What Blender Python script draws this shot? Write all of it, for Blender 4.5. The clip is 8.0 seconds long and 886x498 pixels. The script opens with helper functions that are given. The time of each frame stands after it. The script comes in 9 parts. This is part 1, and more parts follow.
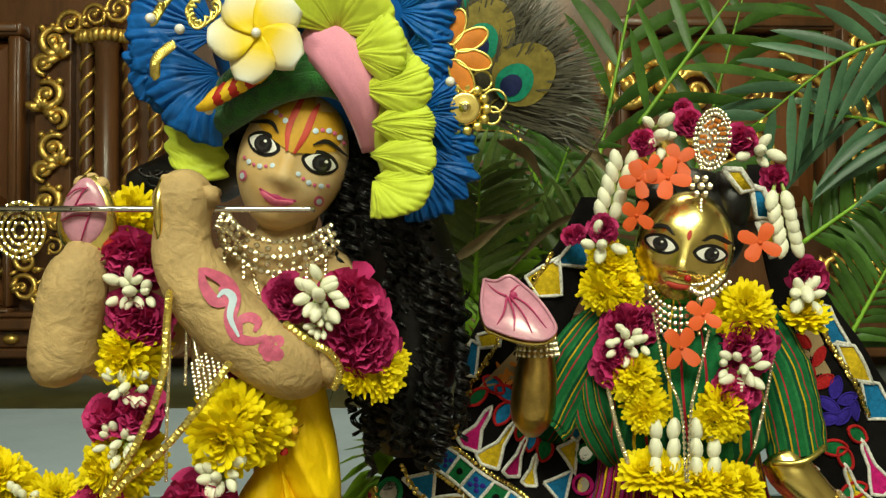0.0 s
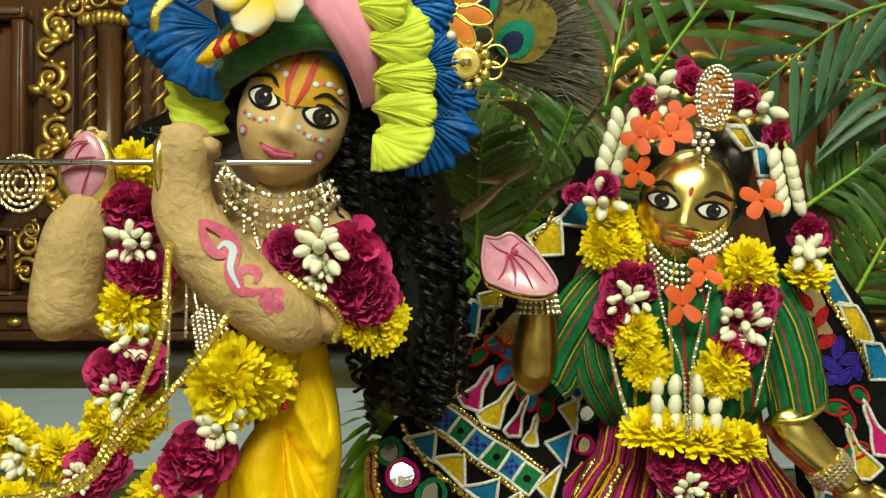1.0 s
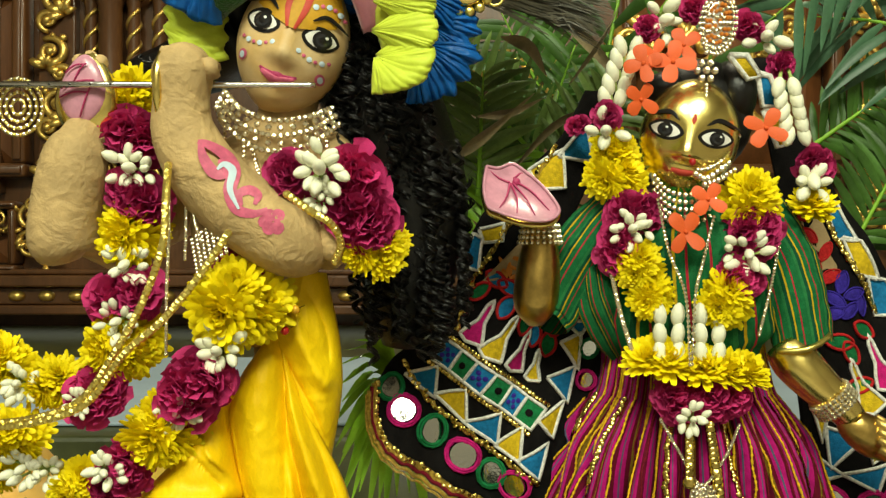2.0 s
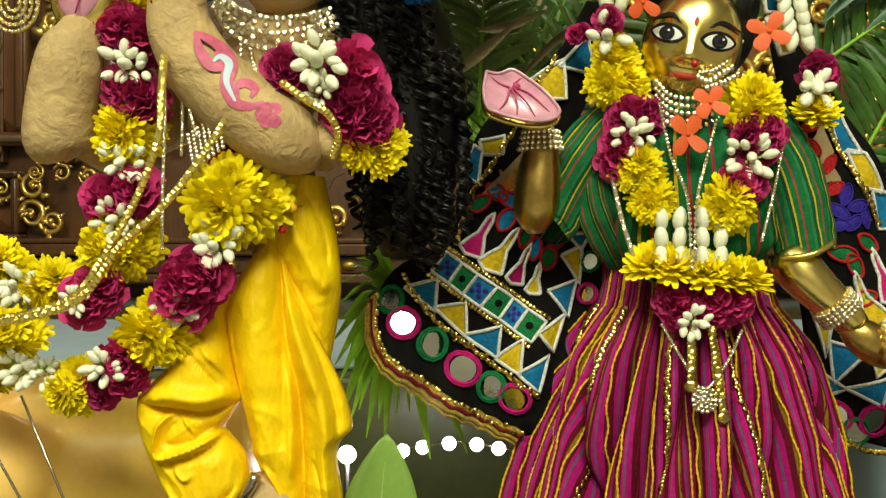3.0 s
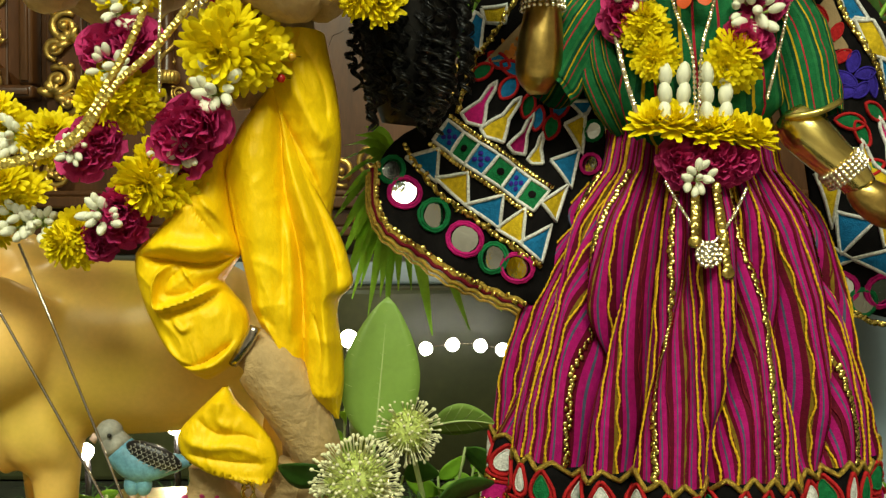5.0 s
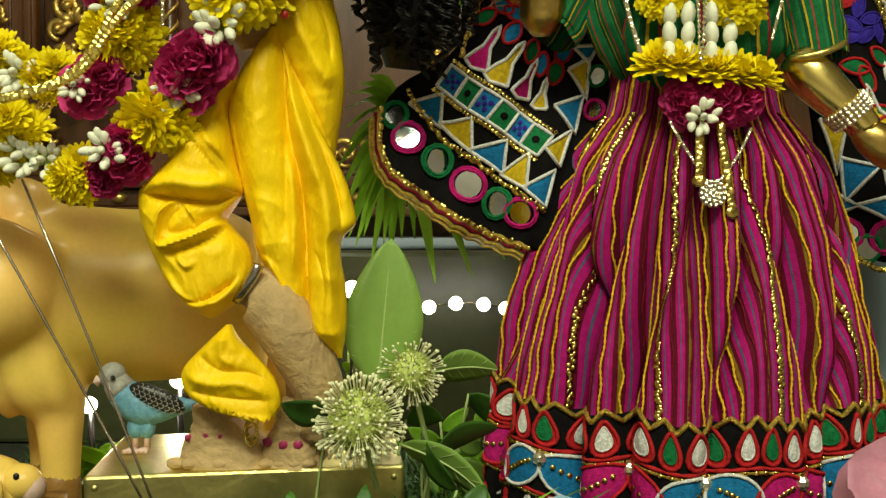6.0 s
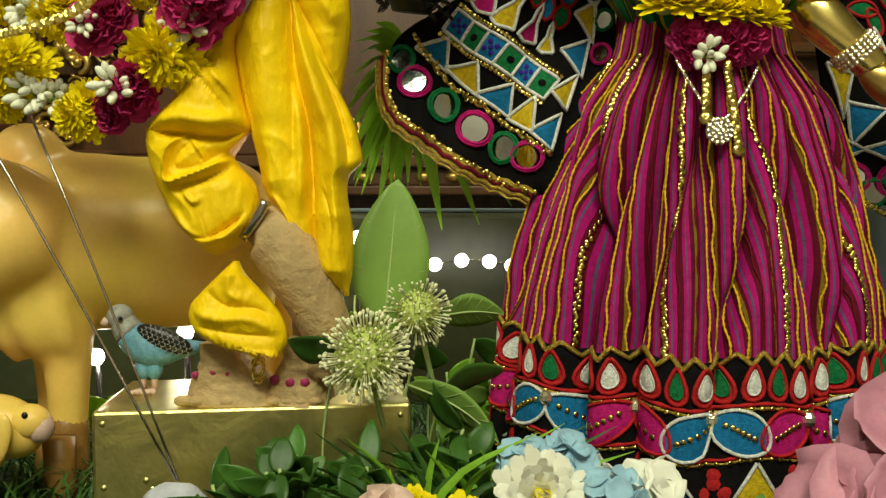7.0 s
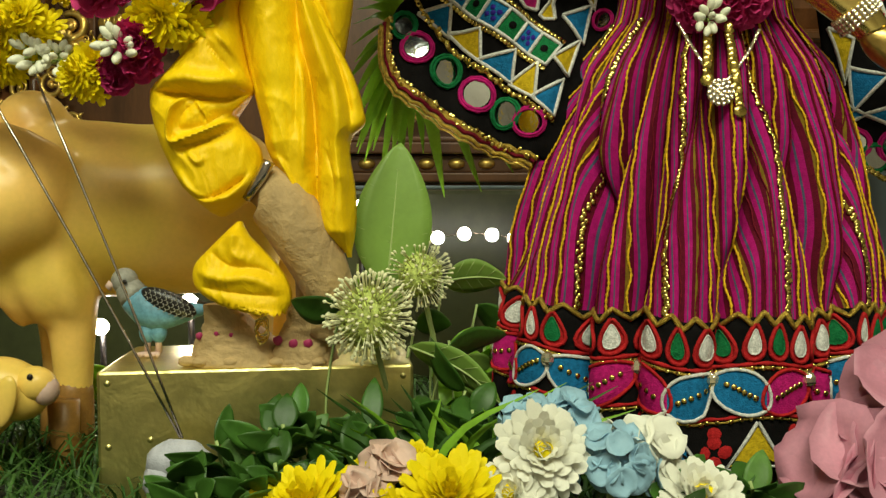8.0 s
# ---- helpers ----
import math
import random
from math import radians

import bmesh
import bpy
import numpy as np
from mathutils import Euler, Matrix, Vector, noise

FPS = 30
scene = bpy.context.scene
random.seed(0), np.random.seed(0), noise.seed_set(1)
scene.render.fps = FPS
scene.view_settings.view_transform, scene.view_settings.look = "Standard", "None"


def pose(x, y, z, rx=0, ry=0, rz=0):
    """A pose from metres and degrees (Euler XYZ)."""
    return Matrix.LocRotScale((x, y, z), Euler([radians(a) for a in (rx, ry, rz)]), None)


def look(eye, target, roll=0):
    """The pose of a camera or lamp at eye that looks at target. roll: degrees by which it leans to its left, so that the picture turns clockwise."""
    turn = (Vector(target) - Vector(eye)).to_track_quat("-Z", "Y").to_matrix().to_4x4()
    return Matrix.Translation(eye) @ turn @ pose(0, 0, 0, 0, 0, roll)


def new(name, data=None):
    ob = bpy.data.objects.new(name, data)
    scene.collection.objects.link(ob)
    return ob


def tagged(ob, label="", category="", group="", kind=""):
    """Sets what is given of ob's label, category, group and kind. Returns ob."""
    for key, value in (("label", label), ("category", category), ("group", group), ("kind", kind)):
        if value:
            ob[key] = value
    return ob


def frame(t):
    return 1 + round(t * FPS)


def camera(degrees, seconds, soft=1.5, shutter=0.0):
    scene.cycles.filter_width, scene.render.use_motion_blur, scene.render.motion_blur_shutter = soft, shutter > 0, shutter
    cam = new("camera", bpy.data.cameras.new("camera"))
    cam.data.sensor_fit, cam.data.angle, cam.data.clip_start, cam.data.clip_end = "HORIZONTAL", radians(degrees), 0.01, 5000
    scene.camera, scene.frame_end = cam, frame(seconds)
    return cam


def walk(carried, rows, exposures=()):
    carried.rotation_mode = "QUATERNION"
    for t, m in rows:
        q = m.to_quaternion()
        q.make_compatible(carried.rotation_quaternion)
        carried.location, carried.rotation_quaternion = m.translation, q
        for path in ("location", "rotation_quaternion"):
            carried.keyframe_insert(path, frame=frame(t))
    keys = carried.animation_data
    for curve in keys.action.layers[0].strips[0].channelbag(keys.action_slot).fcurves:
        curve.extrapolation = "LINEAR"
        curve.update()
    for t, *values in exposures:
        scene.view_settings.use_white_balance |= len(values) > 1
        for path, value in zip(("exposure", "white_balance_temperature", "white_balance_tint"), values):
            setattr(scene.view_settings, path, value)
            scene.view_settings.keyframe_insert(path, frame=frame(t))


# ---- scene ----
cam = camera(48.7, 8.0, soft=1.35)
PATH = [
    (0, (-0.007, -0.7003, 0.5071), (0.0232, 1.2992, 0.5399), 0.01),
    (0.5, (-0.0045, -0.6996, 0.493), (0.0203, 1.3001, 0.519), 0.01),
    (1, (-0.005, -0.6986, 0.481), (0.0177, 1.3012, 0.5011), 0.05),
    (2.5, (-0.0024, -0.69, 0.4078), (0.0111, 1.3099, 0.4013), 0.01),
    (3, (-0.0004, -0.6873, 0.3767), (0.0077, 1.3126, 0.3644), 0.01),
    (3.5, (-0.0005, -0.6864, 0.3517), (0.0034, 1.3135, 0.3305), -0.05),
    (4, (0.0007, -0.6846, 0.3286), (0.0002, 1.3152, 0.3016), 0.01),
    (4.5, (0.004, -0.682, 0.3075), (0.0002, 1.3178, 0.2746), -0.05),
    (6, (0.0037, -0.6812, 0.2514), (-0.0098, 1.3182, 0.204), 0.01),
    (6.5, (0.0026, -0.6831, 0.2315), (-0.0142, 1.316, 0.1771), 0.01),
    (7, (0.0029, -0.6832, 0.2144), (-0.0212, 1.3157, 0.1544), 0.01),
    (7.5, (0.0022, -0.6852, 0.2015), (-0.0251, 1.3136, 0.1396), 0.01),
    (8, (0.0035, -0.6874, 0.1914), (-0.027, 1.3112, 0.1236), 0.01),
]
walk(cam, [(t, look(eye, target, roll)) for t, eye, target, roll in PATH], exposures=[(0.0, -0.18), (1.0, -0.06), (2.5, 0.07), (4.5, -0.03), (6.5, -0.22), (8.0, -0.27)])

# ---- light: a hall lit by assumed overhead lamps in front of the altar, two unseen fills added, and faint ambient light
world = bpy.data.worlds.new("world")
scene.world = world
world.use_nodes = True
world.node_tree.nodes["Background"].inputs[0].default_value = (0.98, 1.0, 0.76, 1)
world.node_tree.nodes["Background"].inputs[1].default_value = 0.60


def unseen_area(place, target, size, watts, colour):
    lamp = bpy.data.lights.new("unseen_area", "AREA")
    lamp.shape, lamp.size, lamp.energy, lamp.color = "DISK", size, watts, colour
    ob = new("unseen_area", lamp)
    ob.matrix_world = look(place, target)
    return ob


unseen_area((-0.75, -1.5, 2.0), (0, 0, 0.3), 0.3, 21, (0.94, 1.0, 0.72))
unseen_area((0.55, -1.7, 2.2), (0.05, 0, 0.3), 0.6, 22, (0.94, 1.0, 0.70))
# added fill far out in the hall, for softer shade and metal reflections
unseen_area((0.0, -3.2, 3.1), (0.0, -3.0, 0.0), 1.8, 150, (0.97, 1.0, 0.76))
# added lamp behind the figures, to brighten the altar back
unseen_area((0.2, 0.7, 2.2), (0.1, 1.6, 0.5), 0.5, 18, (1.0, 0.92, 0.66))


# ---- mesh tools
FRONT = Vector((0, -1, 0))


class Build:
    """Collects vertices and faces, with a material number for each face and one uv for each vertex."""

    def __init__(self):
        self.v, self.f, self.m, self.uv = [], [], [], []

    def point(self, p, uv=(0.0, 0.0)):
        self.v.append(tuple(p))
        self.uv.append(uv)
        return len(self.v) - 1

    def face(self, ids, m=0):
        self.f.append(tuple(ids))
        self.m.append(m)

    def grid(self, rows, m=0, closed=False, uvs=None):
        ids = [[self.point(p, uvs[i][j] if uvs else (j / max(1, len(r) - 1), i / max(1, len(rows) - 1))) for j, p in enumerate(r)] for i, r in enumerate(rows)]
        for a, b in zip(ids, ids[1:]):
            n = len(a)
            for j in range(n if closed else n - 1):
                k = (j + 1) % n
                self.face((a[j], a[k], b[k], b[j]), m)
        return ids

    def tube(self, path, radii, sides=8, m=0, flat=1.0, caps=True, axis=None):
        path = [Vector(p) for p in path]
        if not isinstance(radii, (list, tuple)):
            radii = [radii] * len(path)
        rows = []
        ref = Vector(axis) if axis else None
        for i, p in enumerate(path):
            d = (path[min(i + 1, len(path) - 1)] - path[max(i - 1, 0)]).normalized()
            if ref is None:
                ref = d.orthogonal()
            side = (ref - d * ref.dot(d)).normalized()
            ref = side
            other = d.cross(side)
            rows.append([p + (side * math.cos(a) + other * math.sin(a) * flat) * radii[i] for a in (2 * math.pi * k / sides for k in range(sides))])
        ids = self.grid(rows, m, closed=True)
        if caps:
            for row, p, sign in ((ids[0], path[0], 1), (ids[-1], path[-1], -1)):
                c = self.point(p)
                for k in range(sides):
                    a, b = row[k], row[(k + 1) % sides]
                    self.face((c, b, a) if sign > 0 else (c, a, b), m)

    def ball(self, centre, r, m=0, rings=8, sides=12, turn=None, shape=None):
        """An ellipsoid; shape(unit) may bend the unit point."""
        r = Vector(r) if isinstance(r, (tuple, list, Vector)) else Vector((r, r, r))
        turn = turn or Matrix.Identity(3)
        rows = []
        for i in range(rings + 1):
            th = math.pi * i / rings
            row = []
            for k in range(sides):
                ph = 2 * math.pi * k / sides
                u = Vector((math.sin(th) * math.cos(ph), math.sin(th) * math.sin(ph), math.cos(th)))
                if shape:
                    u = Vector(shape(u))
                row.append(Vector(centre) + turn @ Vector((u.x * r.x, u.y * r.y, u.z * r.z)))
            rows.append(row)
        self.grid(rows, m, closed=True)

    def lathe(self, profile, sides=16, m=0, centre=(0, 0, 0), turn=None):
        """profile: (radius, height) pairs round z."""
        turn = turn or Matrix.Identity(3)
        rows = [[Vector(centre) + turn @ Vector((r * math.cos(a), r * math.sin(a), h)) for a in (2 * math.pi * k / sides for k in range(sides))] for r, h in profile]
        self.grid(rows, m, closed=True)

    def blade(self, path, widths, side, m=0, cup=0.0):
        """A thin leaf or petal along path, three points across, its middle sunk by cup of the width."""
        path = [Vector(p) for p in path]
        rows = []
        for i, (p, w) in enumerate(zip(path, widths)):
            d = (path[min(i + 1, len(path) - 1)] - path[max(i - 1, 0)]).normalized()
            s = Vector(side) - d * d.dot(Vector(side))
            s = s.normalized() if s.length > 1e-6 else d.orthogonal().normalized()
            n = d.cross(s)
            rows.append([p - s * w, p + n * (-cup * w), p + s * w])
        self.grid(rows, m)

    def box(self, lo, hi, m=0, bevel=0.0, turn=None, centre=None):
        lo, hi = Vector(lo), Vector(hi)
        bm = bmesh.new()
        bmesh.ops.create_cube(bm, size=1)
        for v in bm.verts:
            v.co = Vector([(a + b) / 2 + c * (b - a) for a, b, c in zip(lo, hi, v.co)])
        if bevel:
            bmesh.ops.bevel(bm, geom=list(bm.edges), offset=bevel, segments=2, affect="EDGES", profile=0.5)
        self.take(bm, m, turn, centre)

    def take(self, bm, m=0, turn=None, centre=None):
        base = len(self.v)
        for v in bm.verts:
            p = v.co if turn is None else turn @ v.co
            self.point(p if centre is None else p + Vector(centre))
        bm.verts.index_update()
        for f in bm.faces:
            self.face([base + v.index for v in f.verts], m)
        bm.free()

    def decal(self, surf, outline, m=0, lift=0.0004, dome=0.0, rings=3, edge=None, edge_r=0.0006):
        """A raised patch on surf(p, q) -> (place, normal); outline: plane points. edge: material number of a cord round it."""
        n = len(outline)
        cp, cq = sum(p for p, q in outline) / n, sum(q for p, q in outline) / n

        def at(p, q, up):
            place, normal = surf(p, q)
            return Vector(place) + Vector(normal) * up

        c = self.point(at(cp, cq, lift + dome))
        last = None
        for k in range(1, rings + 1):
            w = k / rings
            row = [self.point(at(cp + (p - cp) * w, cq + (q - cq) * w, lift + dome * (1 - w * w))) for p, q in outline]
            for j in range(n):
                a, b = row[j], row[(j + 1) % n]
                if last is None:
                    self.face((c, a, b), m)
                else:
                    self.face((last[j], a, b, last[(j + 1) % n]), m)
            last = row
        if edge is not None:
            ring = [at(p, q, lift + edge_r * 0.4) for p, q in outline]
            self.tube(ring + ring[:1], edge_r, 5, edge, caps=False)

    def mesh(self, name, mats, smooth=True):
        me = bpy.data.meshes.new(name)
        me.from_pydata(self.v, [], self.f)
        for mat in mats if isinstance(mats, (list, tuple)) else [mats]:
            me.materials.append(mat)
        me.polygons.foreach_set("material_index", self.m)
        me.polygons.foreach_set("use_smooth", [smooth] * len(self.f))
        layer = me.uv_layers.new(name="uv")
        loops = np.zeros(len(me.loops), dtype=np.int32)
        me.loops.foreach_get("vertex_index", loops)
        layer.data.foreach_set("uv", np.array(self.uv, dtype=np.float32)[loops].ravel())
        me.update()
        return me


def thing(name, label, category, place=(0, 0, 0), group="", kind=""):
    ob = new(name)
    ob.empty_display_size = 0.01
    ob.location = place
    return tagged(ob, label, category, group, kind)


def single(name, b, mats, label, category, group="", kind="", smooth=True, thick=0.0):
    ob = new(name, b.mesh(name, mats, smooth))
    if thick:
        mod = ob.modifiers.new("thick", "SOLIDIFY")
        mod.thickness, mod.offset = thick, 0
    return tagged(ob, label, category, group, kind)


def part(name, b, mats, parent, label="", smooth=True, thick=0.0):
    """b in world metres, or a mesh to share; becomes a child of parent."""
    ob = new(name, b.mesh(name, mats, smooth) if isinstance(b, Build) else b)
    ob.parent = parent
    if isinstance(b, Build):
        ob.matrix_parent_inverse = Matrix.Translation(world_of(parent)).inverted()
    if thick:
        mod = ob.modifiers.new("thick", "SOLIDIFY")
        mod.thickness, mod.offset = thick, 0
    if label:
        ob["label"] = label
    return ob


def world_of(ob):
    """The place of an unturned empty or mesh."""
    p = Vector(ob.location)
    return p


def put(name, me, parent, m, label=""):
    """A child on shared mesh data, at the world pose m; parent stands unturned."""
    ob = new(name, me)
    ob.parent = parent
    ob.matrix_parent_inverse = Matrix.Translation(Vector(parent.location)).inverted()
    ob.matrix_basis = m
    if label:
        ob["label"] = label
    return ob


def curve_through(points, n):
    """n places on a smooth line through the points."""
    pts = [Vector(p) for p in points]
    pts = [pts[0] * 2 - pts[1]] + pts + [pts[-1] * 2 - pts[-2]]
    out = []
    for i in range(n):
        x = i / (n - 1) * (len(pts) - 3)
        k = min(int(x), len(pts) - 4)
        u = x - k
        a, b, c, d = pts[k:k + 4]
        out.append(0.5 * (2 * b + (c - a) * u + (2 * a - 5 * b + 4 * c - d) * u * u + (3 * b - a - 3 * c + d) * u ** 3))
    return out


def blend(values, n):
    """n values on a smooth line through the given ones."""
    return [p.x for p in curve_through([(v, 0, 0) for v in values], n)]


def facing(place, way=(0, -1, 0), spin=0.0, scale=1.0):
    """A pose whose own z looks along way, spun round it."""
    q = Vector(way).normalized().to_track_quat("Z", "Y").to_matrix().to_4x4()
    return Matrix.Translation(place) @ q @ Matrix.Rotation(spin, 4, "Z") @ Matrix.Scale(scale, 4)


def rnd(a, b):
    return random.uniform(a, b)


# ---- materials
def mat(name, colour, rough=0.6, metal=0.0, vary=0.25, scale=60.0, grain=400.0, bump=0.15, deep=0.001, tint=None, sheen=0.0, coat=0.0, through_light=0.0, random_tint=0.0, stretch=(1, 1, 1), spec=0.35, wrinkle=None):
    """Base colour broken up at two scales, with grain in the relief; tint: a second colour for the large blotches."""
    m = bpy.data.materials.new(name)
    m.use_nodes = True
    nodes, links = m.node_tree.nodes, m.node_tree.links
    bsdf = nodes["Principled BSDF"]
    bsdf.inputs["Roughness"].default_value, bsdf.inputs["Metallic"].default_value = rough, metal
    bsdf.inputs["Sheen Weight"].default_value, bsdf.inputs["Coat Weight"].default_value = sheen, coat
    bsdf.inputs["Coat Roughness"].default_value = 0.15
    bsdf.inputs["Specular IOR Level"].default_value = spec
    co = nodes.new("ShaderNodeTexCoord")
    mapping = nodes.new("ShaderNodeMapping")
    mapping.inputs["Scale"].default_value = stretch
    links.new(co.outputs["Object"], mapping.inputs[0])
    big, fine = nodes.new("ShaderNodeTexNoise"), nodes.new("ShaderNodeTexNoise")
    big.inputs["Scale"].default_value, fine.inputs["Scale"].default_value = scale, grain
    big.inputs["Detail"].default_value, fine.inputs["Detail"].default_value = 4, 3
    for n in (big, fine):
        links.new(mapping.outputs[0], n.inputs["Vector"])
    ramp = nodes.new("ShaderNodeValToRGB")
    ramp.color_ramp.elements[0].position, ramp.color_ramp.elements[1].position = 0.3, 0.7
    other = tint or tuple(c * (1 - vary) for c in colour)
    ramp.color_ramp.elements[0].color = (*other, 1)
    ramp.color_ramp.elements[1].color = (*(min(1, c * (1 + vary * 0.5)) for c in colour), 1)
    links.new(big.outputs["Fac"], ramp.inputs[0])
    mix = nodes.new("ShaderNodeMix")
    mix.data_type, mix.blend_type = "RGBA", "MULTIPLY"
    mix.inputs["Factor"].default_value = min(1.0, vary * 1.2)
    links.new(ramp.outputs[0], mix.inputs["A"])
    links.new(fine.outputs["Fac"], mix.inputs["B"])
    out = mix.outputs["Result"]
    gain = nodes.new("ShaderNodeMix")
    gain.data_type, gain.blend_type = "RGBA", "MULTIPLY"
    gain.inputs["Factor"].default_value = 1.0
    k = 1 + 0.5 * min(1.0, vary * 1.2)
    gain.inputs["B"].default_value = (k, k, k, 1)
    links.new(out, gain.inputs["A"])
    out = gain.outputs["Result"]
    if random_tint:
        info, hsv, rng = nodes.new("ShaderNodeObjectInfo"), nodes.new("ShaderNodeHueSaturation"), nodes.new("ShaderNodeMapRange")
        rng.inputs["To Min"].default_value, rng.inputs["To Max"].default_value = 1 - random_tint, 1 + random_tint
        links.new(info.outputs["Random"], rng.inputs["Value"])
        links.new(rng.outputs[0], hsv.inputs["Value"])
        links.new(out, hsv.inputs["Color"])
        out = hsv.outputs[0]
    links.new(out, bsdf.inputs["Base Color"])
    relief = nodes.new("ShaderNodeBump")
    relief.inputs["Strength"].default_value, relief.inputs["Distance"].default_value = bump, deep
    links.new(fine.outputs["Fac"], relief.inputs["Height"])
    if wrinkle:
        folds, crease = nodes.new("ShaderNodeTexNoise"), nodes.new("ShaderNodeBump")
        folds.inputs["Scale"].default_value, folds.inputs["Detail"].default_value, folds.inputs["Distortion"].default_value = wrinkle[0], 3, 1.2
        crease.inputs["Strength"].default_value, crease.inputs["Distance"].default_value = wrinkle[1], wrinkle[2]
        links.new(mapping.outputs[0], folds.inputs["Vector"])
        links.new(folds.outputs["Fac"], crease.inputs["Height"])
        links.new(crease.outputs[0], relief.inputs["Normal"])
    links.new(relief.outputs[0], bsdf.inputs["Normal"])
    if through_light:
        leafy, both = nodes.new("ShaderNodeBsdfTranslucent"), nodes.new("ShaderNodeMixShader")
        both.inputs[0].default_value = through_light
        links.new(out, leafy.inputs["Color"])
        links.new(bsdf.outputs[0], both.inputs[1])
        links.new(leafy.outputs[0], both.inputs[2])
        links.new(both.outputs[0], nodes["Material Output"].inputs["Surface"])
    return m


def glow(name, colour, strength):
    m = bpy.data.materials.new(name)
    m.use_nodes = True
    bsdf = m.node_tree.nodes["Principled BSDF"]
    bsdf.inputs["Emission Color"].default_value, bsdf.inputs["Emission Strength"].default_value = (*colour, 1), strength
    return m


def fade(m, near, far, a, b):
    """Tints a material from near to far along uv y between a and b."""
    nodes, links = m.node_tree.nodes, m.node_tree.links
    uv, sep, ramp = nodes.new("ShaderNodeUVMap"), nodes.new("ShaderNodeSeparateXYZ"), nodes.new("ShaderNodeValToRGB")
    links.new(uv.outputs[0], sep.inputs[0])
    links.new(sep.outputs[1], ramp.inputs[0])
    ramp.color_ramp.elements[0].position, ramp.color_ramp.elements[1].position = a, b
    ramp.color_ramp.elements[0].color, ramp.color_ramp.elements[1].color = (*near, 1), (*far, 1)
    bsdf = nodes["Principled BSDF"]
    links.new(ramp.outputs[0], bsdf.inputs["Base Color"])
    return m


PASTE = mat("sandal_paste", (0.51, 0.345, 0.155), 0.75, vary=0.24, scale=38, grain=240, bump=0.6, deep=0.0014, wrinkle=(60, 0.5, 0.005))
FACE = mat("face_paint", (0.58, 0.43, 0.24), 0.5, vary=0.12, scale=30, grain=300, bump=0.12, tint=(0.58, 0.36, 0.12))
SAFFRON = mat("saffron_paint", (0.55, 0.29, 0.015), 0.6, vary=0.2, scale=60, bump=0.15)
RED_PAINT = mat("red_paint", (0.50, 0.05, 0.03), 0.55, vary=0.15, bump=0.15)
PINK_PAINT = mat("pink_paint", (0.62, 0.12, 0.22), 0.45, vary=0.25, scale=150, bump=0.2)
PALM_PAINT = mat("palm_paint", (0.56, 0.25, 0.34), 0.3, vary=0.2, scale=70, bump=0.15, coat=0.5)
DEEP_PINK = mat("deep_pink_paint", (0.42, 0.035, 0.13), 0.5, vary=0.15)
BLACK_PAINT = mat("black_paint", (0.012, 0.01, 0.01), 0.3, vary=0.1)
GREY_PAINT = mat("grey_iris", (0.022, 0.022, 0.025), 0.2, vary=0.2, coat=0.6)
WHITE_PAINT = mat("white_paint", (0.78, 0.76, 0.72), 0.35, vary=0.06)
PALE_BLUE = mat("pale_blue_paint", (0.55, 0.66, 0.78), 0.45, vary=0.1)
GOLD = mat("polished_gold", (1.0, 0.76, 0.24), 0.24, 1.0, vary=0.12, scale=50, grain=500, bump=0.05)
OLD_GOLD = mat("aged_gold", (0.62, 0.42, 0.12), 0.3, 1.0, vary=0.3, scale=60, grain=300, bump=0.15)
GILT = mat("gilded_carving", (0.78, 0.52, 0.13), 0.34, 0.85, vary=0.35, scale=18, grain=120, bump=0.2, deep=0.004)
BRASS = mat("beaten_brass_sheet", (0.80, 0.70, 0.26), 0.36, 1.0, vary=0.22, scale=22, grain=260, bump=0.12, deep=0.001, wrinkle=(34, 0.22, 0.004))
STEEL = mat("steel_wire", (0.55, 0.48, 0.42), 0.25, 1.0, vary=0.2)
SILVER = mat("silver", (0.72, 0.70, 0.68), 0.18, 1.0, vary=0.15)
CRYSTAL = mat("rhinestone", (0.90, 0.78, 0.55), 0.08, 0.8, spec=1.0, vary=0.3, scale=300)
MIRROR = mat("small_mirror", (0.66, 0.67, 0.66), 0.10, 1.0, vary=0.05)
GOLD_CHAIN = mat("gold_chain", (0.92, 0.74, 0.20), 0.28, 0.95, vary=0.2, scale=300)
SEQUIN = mat("gold_sequin", (0.72, 0.54, 0.14), 0.24, 1.0, vary=0.2, random_tint=0.3)
GOLD_BRAID = mat("gold_braid", (0.58, 0.38, 0.06), 0.42, 0.75, vary=0.5, scale=450, grain=1100, bump=0.9, deep=0.0015)
HAIR = mat("black_hair", (0.004, 0.0035, 0.0035), 0.36, spec=0.4, vary=0.3, scale=200, grain=900, bump=0.3)
YELLOW_SILK = mat("yellow_silk", (0.90, 0.60, 0.003), 0.5, spec=0.22, vary=0.14, scale=26, grain=800, bump=0.25, deep=0.0005, wrinkle=(90, 0.25, 0.004), stretch=(1, 1, 0.6), tint=(0.86, 0.53, 0.002))
MARIGOLD = mat("yellow_petal", (0.92, 0.74, 0.004), 0.6, spec=0.2, vary=0.1, scale=120, grain=600, bump=0.12, through_light=0.12, random_tint=0.08)
CARNATION = mat("magenta_petal", (0.66, 0.045, 0.21), 0.6, spec=0.2, vary=0.35, scale=110, grain=600, bump=0.2, through_light=0.15, random_tint=0.2)
BUD = mat("jasmine_white", (0.80, 0.79, 0.62), 0.4, vary=0.1, scale=120, bump=0.08, random_tint=0.07)
BUD_GREEN = mat("jasmine_stalk", (0.36, 0.46, 0.12), 0.5, vary=0.2)
